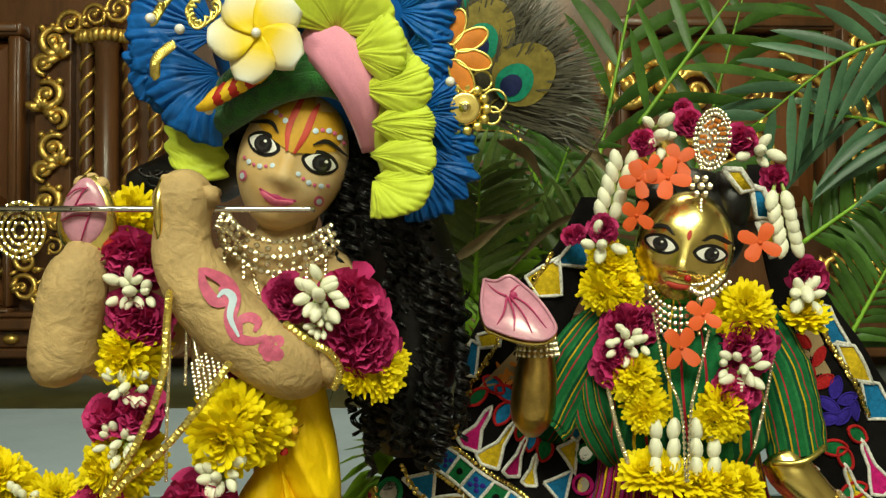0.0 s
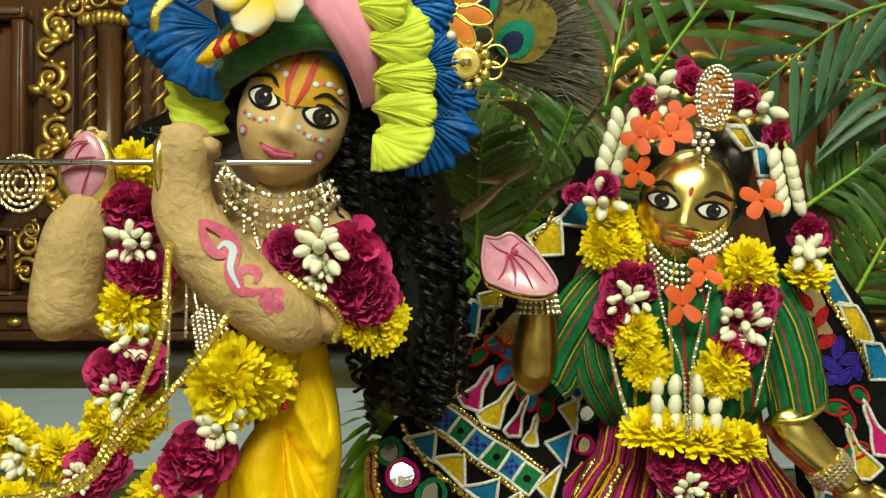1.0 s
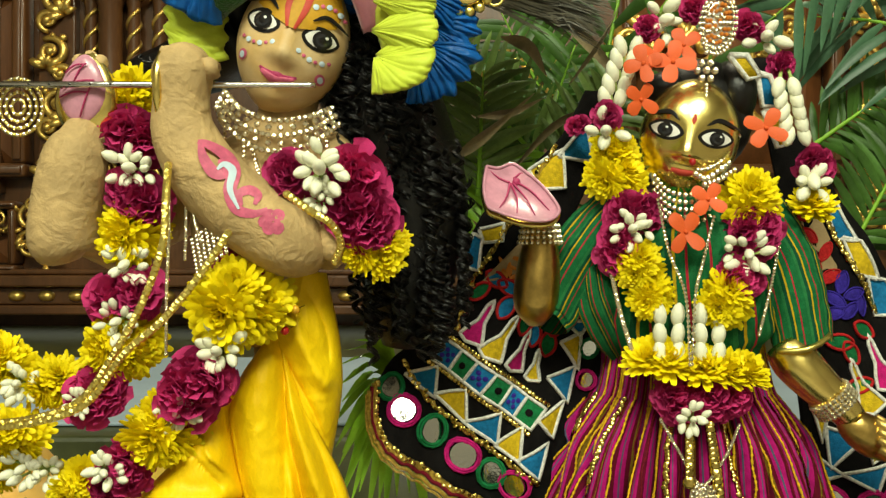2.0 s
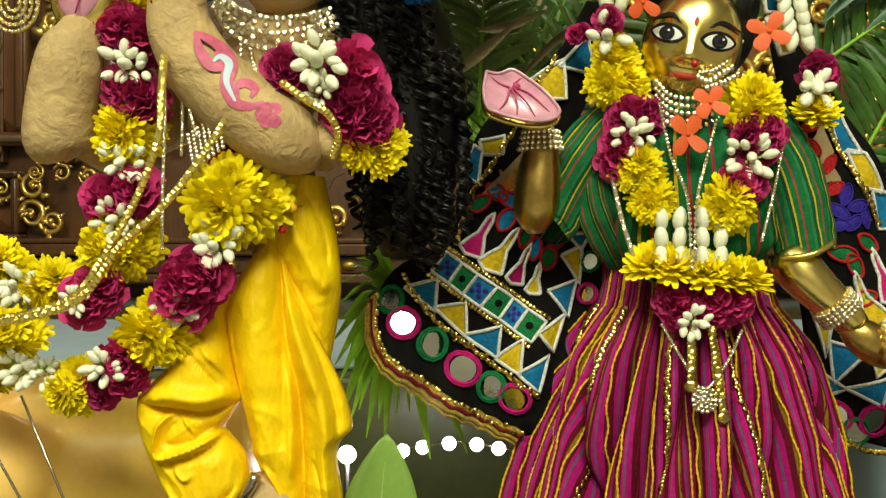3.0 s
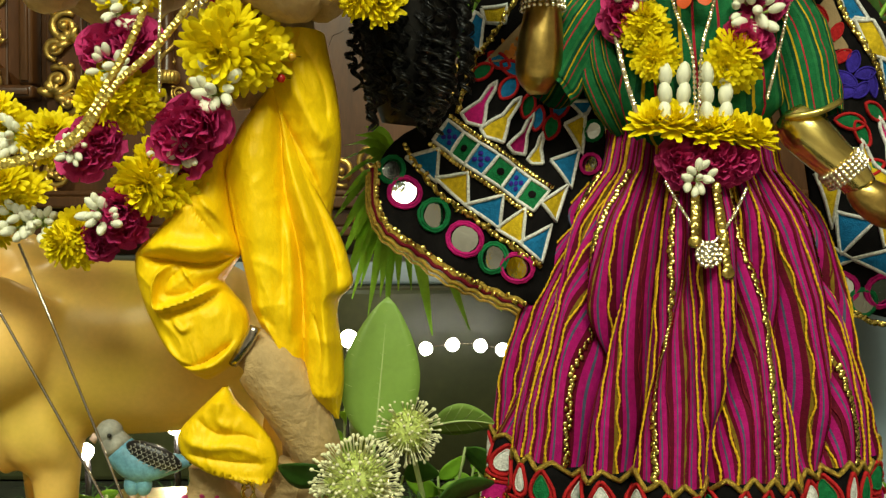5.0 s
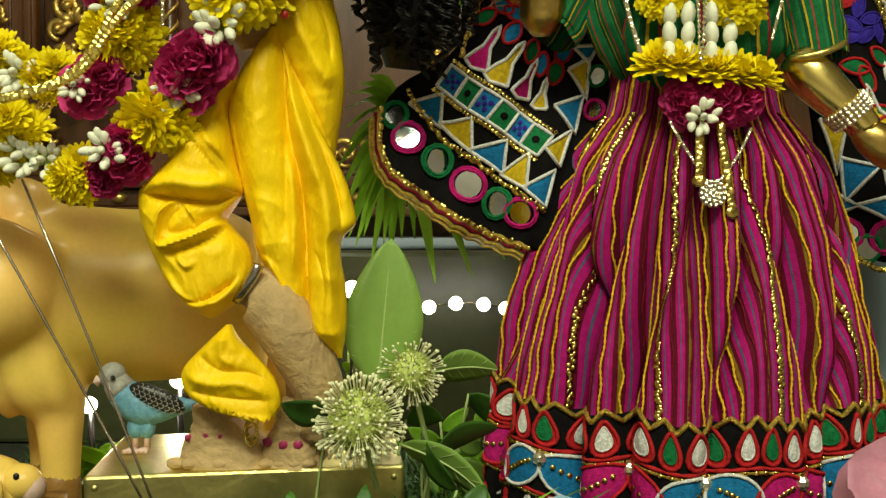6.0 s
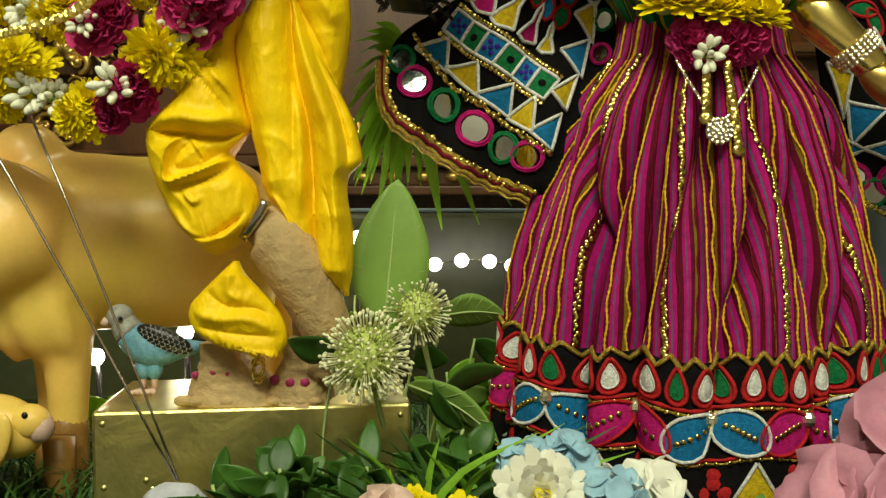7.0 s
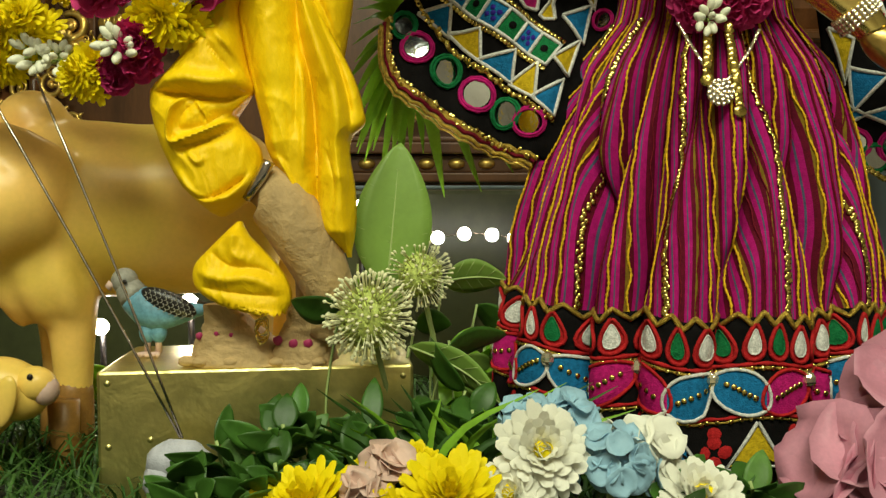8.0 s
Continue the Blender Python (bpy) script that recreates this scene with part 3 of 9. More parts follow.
def eyes(b, surf, u, v, a, h, white, black, iris, slant=0.0, look_x=0.0):
    for s in (-1, 1):
        cu = s * u
        b.decal(surf, almond(cu, v, a, h, -s * slant, power=0.3), black, 0.0004, 0.0004, rings=4)
        b.decal(surf, almond(cu, v - 0.0002, a * 0.82, h * 0.72, -s * slant), white, 0.0010, 0.0006, rings=4)
        b.decal(surf, disc(cu + look_x, v - 0.0002, h * 0.76), black, 0.0019, 0.0004)
        b.decal(surf, disc(cu + look_x, v - 0.0002, h * 0.56), iris, 0.0024, 0.0004)
        b.decal(surf, disc(cu + look_x, v - 0.0002, h * 0.30), black, 0.0029, 0.0003)
        # glint on the pupil, put in as a white dot
        b.decal(surf, disc(cu + look_x + h * 0.22, v + h * 0.25, h * 0.13), white, 0.0032)
        stroke(b, surf, [(cu - s * u * 0.42, v + h * 1.15), (cu, v + h * 1.75), (cu + s * a * 1.15, v + h * 1.15)], 0.0014, black, 0.0017)


K_MATS = [PASTE, FACE, SAFFRON, RED_PAINT, PINK_PAINT, BLACK_PAINT, GREY_PAINT, WHITE_PAINT, PALM_PAINT, GOLD, DEEP_PINK, PALE_BLUE]
b = Build()
surf = head(b, (-0.1005, -0.0220, 0.5785), 18.5, 3, 6, 0.0375, 0.0505, 0.040, 1)
# saffron brow, the two red upright strokes, dots over the brows and under the eyes
b.decal(surf, [(-0.026, 0.016), (-0.012, 0.010), (0, 0.006), (0.012, 0.010), (0.026, 0.016), (0.027, 0.028), (0.020, 0.040), (0.0, 0.046), (-0.020, 0.040), (-0.027, 0.028)], 2, 0.0009, rings=14)
stroke(b, surf, [(-0.0020, 0.006), (-0.0062, 0.020), (-0.0056, 0.036), (-0.0044, 0.044)], 0.0022, 3, 0.0014)
stroke(b, surf, [(0.0016, 0.006), (0.0046, 0.020), (0.0052, 0.034), (0.0060, 0.042)], 0.0022, 3, 0.0014)
eyes(b, surf, 0.0192, 0.0060, 0.0122, 0.0082, 7, 5, 6, -0.06, 0.0006)
for s in (-1, 1):
    for k in range(6):
        b.decal(surf, disc(s * (0.010 + 0.0038 * k), 0.0225 + 0.0050 * math.sin(0.4 + k * 0.52), 0.0014 if k % 2 else 0.0019, 10), 4 if k % 2 else 11, 0.0014, 0.0003)
        b.decal(surf, disc(s * (0.0085 + 0.0040 * k), -0.0055 - 0.0035 * math.sin(k * 0.55), 0.0013 if k % 2 else 0.0018, 10), 4 if k % 2 else 11, 0.0008, 0.0003)
    b.decal(surf, disc(s * 0.026, -0.0185, 0.0032, 12, 0.0038), 4, 0.0006)
    b.decal(surf, disc(s * 0.026, -0.0185, 0.0018, 12, 0.0022), 11, 0.0011)
b.decal(surf, band([(-0.0125, -0.0225), (-0.005, -0.0248), (0.0, -0.0240), (0.005, -0.0250), (0.0125, -0.0225)], 0.0017), 10, 0.0006, 0.0006)
b.decal(surf, band([(-0.011, -0.0240), (0.0, -0.0282), (0.011, -0.0240)], 0.0024), 4, 0.0007, 0.0012)
# neck, chest and hips
b.tube(curve_through([(-0.1033, -0.0120, 0.5465), (-0.1092, -0.0120, 0.5227), (-0.1174, -0.0100, 0.5069)], 8), blend([0.020, 0.021, 0.030], 8), 16, 0)
b.tube(curve_through([(-0.1177, -0.0080, 0.5148), (-0.1213, -0.0100, 0.4910), (-0.1282, -0.0150, 0.4478), (-0.1202, -0.0150, 0.4085), (-0.1128, -0.0120, 0.3765)], 16), blend([0.026, 0.046, 0.044, 0.036, 0.026], 16), 20, 0, flat=0.75, axis=(1, 0, 0))
# the bent arm in front, from the fist to the elbow and up to the shoulder
b.tube(curve_through([(-0.1652, -0.0700, 0.5620), (-0.1630, -0.0740, 0.5519), (-0.1645, -0.0720, 0.5322), (-0.1628, -0.0700, 0.5098), (-0.1461, -0.0680, 0.4814), (-0.1192, -0.0660, 0.4577), (-0.0945, -0.0600, 0.4406), (-0.0810, -0.0500, 0.4328)], 30), blend([0.012, 0.0192, 0.0178, 0.0205, 0.0232, 0.0245, 0.0225, 0.012], 30), 20, 0)
b.tube(curve_through([(-0.0828, -0.0500, 0.4377), (-0.0712, -0.0350, 0.4571), (-0.0727, -0.0200, 0.4834), (-0.0857, -0.0100, 0.5029)], 10), blend([0.019, 0.024, 0.025, 0.024], 10), 14, 0)
b.ball((-0.0704, -0.0620, 0.4445), (0.0105, 0.0085, 0.0145), 0, 8, 12)
b.tube(curve_through([(-0.1740, -0.0800, 0.5633), (-0.1750, -0.0880, 0.5492), (-0.1753, -0.0880, 0.5333), (-0.1760, -0.0800, 0.5176)], 8), blend([0.0020, 0.0032, 0.0030, 0.0015], 8), 8, 9)
for k in range(4):
    p = Vector((-0.1699, -0.0820, 0.5596)) + Vector((0.0085 * k, 0, -0.0008 * k * k))
    b.tube([p + Vector((0, 0.004, -0.006)), p, p + Vector((0.001, 0.012, 0.001))], [0.006, 0.0066, 0.004], 8, 0)
# the other arm, upright, with its palm turned to the front
b.tube(curve_through([(-0.2453, -0.0500, 0.4302), (-0.2468, -0.0520, 0.4400), (-0.2440, -0.0540, 0.4661), (-0.2372, -0.0560, 0.4958), (-0.2339, -0.0520, 0.5087), (-0.2346, -0.0460, 0.5182)], 20), blend([0.010, 0.0215, 0.0222, 0.0212, 0.0165, 0.0125], 20), 18, 0)
b.tube([(-0.2484, -0.0400, 0.4577), (-0.2278, -0.0100, 0.4396), (-0.1815, 0.0100, 0.4701), (-0.1431, 0.0000, 0.5028)], [0.018, 0.018, 0.022, 0.022], 12, 0)


def palm(b, centre, up, side, width, tall, gold, pink, rim=1.14, fill=0.84):
    """A flat hand: a gold back with a rounded rim and a painted palm in it."""
    up, side = Vector(up).normalized(), Vector(side).normalized()
    side = (side - up * side.dot(up)).normalized()
    out = side.cross(up)
    turn = Matrix((side, -out, up)).transposed()

    def cup(u):
        k = 1 - 0.28 * max(0, u.z) + (0.05 if u.z < 0 else 0)
        return (u.x * k, u.y, u.z)

    b.ball(centre, (width * rim, 0.0085, tall * (rim - 0.06)), gold, 14, 24, turn, cup)
    b.ball(Vector(centre) + out * 0.0050 + up * 0.003, (width * fill, 0.0056, tall * (fill + 0.02)), pink, 14, 24, turn, cup)
    return turn, out


turn, out = palm(b, (-0.2312, -0.0520, 0.5389), (0.06, 0, 1), (1, -0.15, 0), 0.0188, 0.0262, 9, 8)
pc = Vector((-0.2312, -0.0520, 0.5389))
for k, (x0, z0, x1, z1) in enumerate(((-0.010, 0.012, 0.002, 0.018), (0.002, -0.016, 0.008, 0.004), (-0.012, 0.002, 0.010, 0.008), (-0.004, 0.006, 0.004, 0.019), (-0.013, -0.004, 0.006, 0.000))):
    b.tube([pc + turn @ Vector((x0 + (x1 - x0) * u, -0.0106 - 0.0003 * math.sin(math.pi * u), z0 + (z1 - z0) * u + 0.002 * math.sin(math.pi * u))) for u in (0, 0.25, 0.5, 0.75, 1)], 0.0006, 5, 10)
for x in (-0.007, 0.0, 0.007):
    b.ball(pc + turn @ Vector((x, 0.002, 0.0235 - abs(x) * 0.35)), (0.0055, 0.0060, 0.0060), 0, 8, 10)
# painted scroll on the forearm
arm_line = curve_through([(-0.1645, -0.0720, 0.5322), (-0.1628, -0.0700, 0.5098), (-0.1461, -0.0680, 0.4814), (-0.1192, -0.0660, 0.4577), (-0.0945, -0.0600, 0.4406)], 40)


def arm_surf(x, z):
    near = min(arm_line, key=lambda p: (p.x - x) ** 2 + (p.z - z) ** 2)
    d2 = (near.x - x) ** 2 + (near.z - z) ** 2
    r = 0.0247
    w = math.sqrt(max(0.00002, r * r - d2))
    return (x, near.y - w, z), Vector((x - near.x, -w, z - near.z)).normalized()


for pts, w in (([(-0.1494, 0.5041), (-0.1438, 0.5027), (-0.1340, 0.4964), (-0.1284, 0.4858), (-0.1297, 0.4736), (-0.1255, 0.4627), (-0.1150, 0.4599), (-0.1073, 0.4627)], 0.0040), ([(-0.1480, 0.5034), (-0.1459, 0.4946), (-0.1402, 0.4858), (-0.1339, 0.4851), (-0.1326, 0.4911), (-0.1375, 0.4922)], 0.0038), ([(-0.1227, 0.4648), (-0.1241, 0.4718), (-0.1185, 0.4746), (-0.1133, 0.4711), (-0.1150, 0.4655)], 0.0030)):
    stroke(b, arm_surf, pts, w, 4, 0.0002)
for k in range(6):
    o = (-0.1038, 0.4550)
    b.decal(arm_surf, disc(o[0] + 0.0048 * math.cos(k * 1.05) * min(1, k), o[1] + 0.0045 * math.sin(k * 1.05) * min(1, k), 0.0042, 10), 4, 0.0002 + 0.0001 * k, rings=3)
stroke(b, arm_surf, [(-0.1378, 0.4869), (-0.1340, 0.4904), (-0.1291, 0.4858), (-0.1297, 0.4746), (-0.1241, 0.4627)], 0.0022, 11, 0.0007)
# standing leg, shin crossing over, feet
b.tube([(-0.1071, -0.0100, 0.4030), (-0.1005, -0.0050, 0.3077), (-0.0938, 0.0000, 0.2101), (-0.0927, -0.0100, 0.1242)], [0.026, 0.024, 0.020, 0.016], 14, 0)
b.tube(curve_through([(-0.1337, -0.0360, 0.2084), (-0.1195, -0.0360, 0.2058), (-0.1038, -0.0360, 0.1841), (-0.0895, -0.0320, 0.1574), (-0.0809, -0.0260, 0.1302), (-0.0853, -0.0220, 0.1104)], 20), blend([0.008, 0.0205, 0.0210, 0.0188, 0.0160, 0.016], 20), 18, 0)


def lump(b, path, rx, ry, m, seed, n=26, sides=44, rough=0.10):
    """A hand-pressed lump of clay along a rising path."""
    line, wx, wy = curve_through(path, n), blend(rx, n), blend(ry, n)
    rows = []
    for i, p in enumerate(line):
        row = []
        for k in range(sides):
            a = 2 * math.pi * k / sides
            u = Vector((math.cos(a), math.sin(a), i * 0.12))
            f = 1 + rough * noise.noise(u * 2.1 + Vector((seed, 0, 0))) + rough * 0.6 * (1 - 2 * abs(noise.noise(u * 5.3 + Vector((0, seed, 0)))))
            ca, sa = math.copysign(abs(math.cos(a)) ** 0.6, math.cos(a)), math.copysign(abs(math.sin(a)) ** 0.6, math.sin(a))
            row.append((p.x + wx[i] * f * ca, p.y + wy[i] * f * sa, p.z))
        rows.append(row)
    b.grid(rows, m, closed=True)
    for row, z in ((rows[0], line[0]), (rows[-1], line[-1])):
        c = b.point(z)
        base = [b.point(p) for p in row]
        for k in range(sides):
            b.face((c, base[k], base[(k + 1) % sides]), m)


lump(b, [(-0.1477, -0.016, 0.0895), (-0.1487, -0.016, 0.1060), (-0.1529, -0.020, 0.1180), (-0.1566, -0.030, 0.1319)], [0.0325, 0.0250, 0.0165, 0.010], [0.024, 0.0205, 0.0155, 0.010], 0, 1.7)
lump(b, [(-0.1031, -0.014, 0.0895), (-0.1015, -0.014, 0.1060), (-0.0975, -0.018, 0.1190), (-0.0935, -0.026, 0.1352)], [0.0215, 0.0185, 0.0165, 0.0150], [0.023, 0.0200, 0.0160, 0.0150], 0, 4.2)
for k in range(5):
    b.ball((-0.1467 - 0.0315 + 0.0098 * k, -0.0345 - 0.002 * (k % 2), 0.0935), (0.0068, 0.0050, 0.0038), 0, 8, 12, None, lambda u: Vector(u) * (1 + 0.15 * noise.noise(u * 2.5)))
for k in range(4):
    b.ball((-0.1031 - 0.0150 + 0.0092 * k, -0.0325, 0.0930), (0.0062, 0.0050, 0.0036), 0, 8, 12, None, lambda u: Vector(u) * (1 + 0.15 * noise.noise(u * 2.2)))
for k, (x, z) in enumerate([(-0.1703, 0.1106), (-0.1582, 0.1125), (-0.1483, 0.1118), (-0.1174, 0.1077), (-0.1068, 0.1054), (-0.097, 0.1055)]):
    r = 0.0026 if k < 3 else 0.0034
    b.ball((x, -0.0342, z), (r, 0.0022, r * 1.1), 10, 6, 10, Matrix.Rotation(0.5, 3, "X"), lambda u: Vector(u) * (1 + 0.25 * noise.noise(u * 2)))
for k in range(9):
    a = k * 1.3
    b.tube([(-0.1269 + 0.004 * math.cos(a + t), -0.040 + 0.003 * math.sin(2 * t + k), 0.1184 + 0.006 * math.sin(a + t) - 0.002 * k % 0.007) for t in (0, 0.6, 1.2, 1.8, 2.4, 3.0)], 0.0008, 5, 9)
statue = single("flute_player_statue", b, K_MATS, "sandal paste covered flute player statue on a brass plinth", "statue")


# ---- plinth, flute, rods
plinth = thing("plinth", "low rectangular plinth clad in beaten brass sheet", "plinth", (-0.13, 0.0, 0.0))
turn = Matrix.Rotation(radians(7), 3, "Z") @ Matrix.Rotation(radians(-0.6), 3, "Y")
b = Build()
b.box((-0.104, -0.002, -0.089), (0.104, 0.125, 0.0), 0, 0.0022, turn, (-0.130, -0.040, 0.0905))
part("body", b, BRASS, plinth, smooth=False)
nail = Build()
nail.lathe([(0.0, 0.0009), (0.0016, 0.0006), (0.0022, 0.0)], 10)
nail_mesh = nail.mesh("nail", BRASS)
for x, z in ((-0.097, -0.008), (-0.097, -0.05), (0.097, -0.008), (0.097, -0.05), (-0.070, -0.046), (-0.066, -0.052)):
    put("nail", nail_mesh, plinth, facing(turn @ Vector((x, -0.0022, z)) + Vector((-0.130, -0.040, 0.0905)), turn @ Vector((0, -1, 0))))

b = Build()
p, q = Vector((-0.3403, -0.0665, 0.5432)), Vector((-0.0804, -0.0665, 0.5431))
b.tube([p.lerp(q, u) for u in (0, 0.5, 0.985, 1.0)], [0.0021, 0.0021, 0.0021, 0.0017], 14, 0)
for k in range(6):
    b.tube([p.lerp(q, 0.30 + 0.05 * k) + Vector((0, -0.0019, 0)), p.lerp(q, 0.30 + 0.05 * k) + Vector((0, -0.0023, 0))], 0.0007, 8, 1)
single("flute", b, [SILVER, BLACK_PAINT], "slim silver flute held up to the lips", "flute")

for x0 in (-60, 70):
    b = Build()
    ends = ((-0.3024, -0.0780, 0.2918), (-0.1684, -0.0880, 0.0543)) if x0 < 0 else ((-0.2637, -0.0700, 0.2805), (-0.1670, -0.0880, 0.0536))
    p, q = Vector(ends[0]), Vector(ends[1])
    b.tube([p.lerp(q, u) + Vector((0.0016 * math.sin(math.pi * u), 0, 0)) for u in (0, 0.25, 0.5, 0.75, 1)], 0.00085, 7)
    single("thin_rod", b, STEEL, "thin steel rod stuck into putty, leaning past the plinth", "rod", group="pair of thin rods")
b = Build()
b.ball((-0.1684, -0.0920, 0.0409), (0.020, 0.012, 0.013), 0, 12, 18, None, lambda u: Vector(u) * (1 + 0.12 * noise.noise(u * 2.3)))
b.ball((-0.1741, -0.0920, 0.0286), (0.016, 0.012, 0.016), 0, 12, 18, None, lambda u: Vector(u) * (1 + 0.12 * noise.noise(u * 2.1)))
single("putty_lump", b, CLAY, "lump of grey putty holding two steel rods in the turf", "putty")


# ---- yellow silk
def line_gap(x, z, pts):
    """The distance from (x, z) to a broken line, and how far along it the nearest place is, 0 to 1."""
    best, along = 9.0, 0.0
    n = len(pts) - 1
    for i in range(n):
        (ax, az), (bx, bz) = pts[i], pts[i + 1]
        dx, dz = bx - ax, bz - az
        u = min(1.0, max(0.0, ((x - ax) * dx + (z - az) * dz) / (dx * dx + dz * dz)))
        d = math.hypot(x - ax - dx * u, z - az - dz * u)
        if d < best:
            best, along = d, (i + u) / n
    return best, along


def drape(rows, front, bulge, back, folds, n=110, across=96, seed=0.0, fray=0.0):
    """A closed pouch of silk between two edges; folds: (line, half width, height, kind), ridges proud and grooves sunk."""
    b = Build()
    left, right = curve_through([(r[0], 0, r[2]) for r in rows], n), curve_through([(r[1], 0, r[2]) for r in rows], n)
    smooth = [curve_through([(p[0], 0, p[1]) for p in f[0]], 14) for f in folds]
    lines = [[(p.x, p.z) for p in pts] for pts in smooth]
    grid = []
    for i, (p, q) in enumerate(zip(left, right)):
        row = []
        wide = max(0.002, q.x - p.x)
        for k in range(across + 1):
            v = k / across
            x = p.x + (q.x - p.x) * v
            z = p.z + (q.z - p.z) * v
            if fray:
                z += fray * noise.noise(Vector((x * 900, seed, 0))) * (i / n) ** 6
            up = min(bulge, wide * 0.75) * (1 - abs(2 * v - 1) ** 2.6) ** 0.5
            rim = min(1.0, 6 * min(v, 1 - v) + 0.15)
            for line, (_, w, h, kind) in zip(lines, folds):
                d, u = line_gap(x, z, line)
                if d < 4 * w:
                    taper = min(1.0, 5 * u + 0.25, 5 * (1 - u) + 0.25)
                    up += h * rim * taper * (math.exp(-d / w) if kind == "groove" else math.exp(-(d / w) ** 2))
            crease = 1 - 2 * abs(noise.noise(Vector((x * 75 + 4 * noise.noise(Vector((x * 20, z * 20, seed))), z * 42, seed))))
            up += 0.0013 * crease * rim + 0.0004 * noise.noise(Vector((x * 330, z * 190, seed + 3)))
            row.append((x, front - up, z))
        for k in range(1, 12):
            v = 1 - k / 12
            row.append((p.x + (q.x - p.x) * v, front + min(back, wide * 0.6) * math.sin(math.pi * v), p.z + (q.z - p.z) * v))
        grid.append(row)
    b.grid(grid, closed=True)
    return b


dhoti = thing("dhoti", "bright yellow silk dhoti gathered in folds", "garment", (-0.1057, -0.0200, 0.3504))
WRAP = [(-0.118, -0.0788, 0.4218), (-0.1204, -0.075, 0.4027), (-0.1212, -0.0712, 0.3854), (-0.1205, -0.0689, 0.3682), (-0.1214, -0.0678, 0.349), (-0.1215, -0.069, 0.3317), (-0.1215, -0.0721, 0.3124), (-0.1216, -0.0752, 0.2951), (-0.1178, -0.0772, 0.2758), (-0.1141, -0.0754, 0.2488), (-0.1103, -0.0723, 0.2178)]
WRAP_FOLDS = [([(-0.1016, 0.3984), (-0.0864, 0.364), (-0.071, 0.341)], 0.006, 0.0064, 'ridge'), ([(-0.1094, 0.3717), (-0.0865, 0.3295), (-0.075, 0.2988)], 0.0035, -0.0064, 'groove'), ([(-0.092, 0.4136), (-0.0786, 0.3869), (-0.0748, 0.3602)], 0.004, -0.0048, 'groove')]
part("inner_wrap", drape(WRAP, -0.012, 0.026, 0.022, WRAP_FOLDS, seed=2.3), YELLOW_SILK, dhoti)
PANEL = [(-0.1141, -0.1089, 0.3823), (-0.1239, -0.1041, 0.3682), (-0.134, -0.0993, 0.3534), (-0.142, -0.0919, 0.3348), (-0.1424, -0.0838, 0.3181), (-0.1395, -0.0734, 0.2994), (-0.1348, -0.0645, 0.2808), (-0.1303, -0.0596, 0.264), (-0.1274, -0.0585, 0.2527), (-0.1256, -0.066, 0.2445), (-0.1245, -0.0683, 0.237), (-0.1193, -0.0676, 0.2258), (-0.1122, -0.0654, 0.2134), (-0.1048, -0.0643, 0.1984), (-0.0898, -0.0647, 0.1834), (-0.0748, -0.067, 0.1695), (-0.07, -0.0677, 0.1635)]
PANEL_FOLDS = [([(-0.1079, 0.3803), (-0.1044, 0.3482), (-0.1019, 0.3116), (-0.0943, 0.2822), (-0.0907, 0.2454), (-0.0898, 0.1975), (-0.0884, 0.1753)], 0.0042, -0.0136, 'groove'), ([(-0.1065, 0.3756), (-0.097, 0.3482), (-0.0872, 0.3189), (-0.0759, 0.2932), (-0.0686, 0.2675), (-0.0664, 0.2454)], 0.0035, -0.0096, 'groove'), ([(-0.1045, 0.3152), (-0.1024, 0.2822), (-0.1029, 0.2454)], 0.0018, -0.0029, 'groove'), ([(-0.1043, 0.3628), (-0.0934, 0.3262), (-0.084, 0.2932), (-0.0752, 0.2675), (-0.0731, 0.227), (-0.0754, 0.1827)], 0.0065, 0.0096, 'ridge'), ([(-0.1153, 0.3628), (-0.121, 0.3226), (-0.1186, 0.2859), (-0.1158, 0.2491), (-0.1129, 0.227)], 0.012, 0.0064, 'ridge'), ([(-0.0769, 0.3116), (-0.066, 0.2859), (-0.0598, 0.2602)], 0.005, 0.0064, 'ridge'), ([(-0.1233, 0.2288), (-0.114, 0.2277), (-0.1049, 0.2122), (-0.0976, 0.1938)], 0.0022, 0.0042, 'ridge'), ([(-0.1398, 0.3244), (-0.134, 0.2932), (-0.1268, 0.2550), (-0.1233, 0.2307)], 0.0013, 0.0022, 'ridge'), ([(-0.0987, 0.2932), (-0.0959, 0.2550), (-0.0975, 0.2196)], 0.003, 0.0045, 'ridge'), ([(-0.0827, 0.2344), (-0.0772, 0.2122), (-0.0799, 0.1864)], 0.0022, -0.0032, 'groove')]
part("pleated_panel", drape(PANEL, -0.032, 0.017, 0.004, PANEL_FOLDS, 130, 110, 5.1, 0.002), YELLOW_SILK, dhoti)
KNEE = [(-0.148, -0.1313, 0.3491), (-0.1604, -0.1407, 0.3288), (-0.1687, -0.139, 0.3103), (-0.1829, -0.1353, 0.2918), (-0.1979, -0.1313, 0.2769), (-0.2002, -0.1332, 0.2706), (-0.1999, -0.1385, 0.2621), (-0.1984, -0.1422, 0.2557), (-0.197, -0.1385, 0.2498), (-0.193, -0.1281, 0.2371), (-0.1864, -0.1252, 0.223), (-0.1797, -0.1279, 0.2118), (-0.1701, -0.135, 0.2021), (-0.1619, -0.1447, 0.1946), (-0.156, -0.1507, 0.1909)]
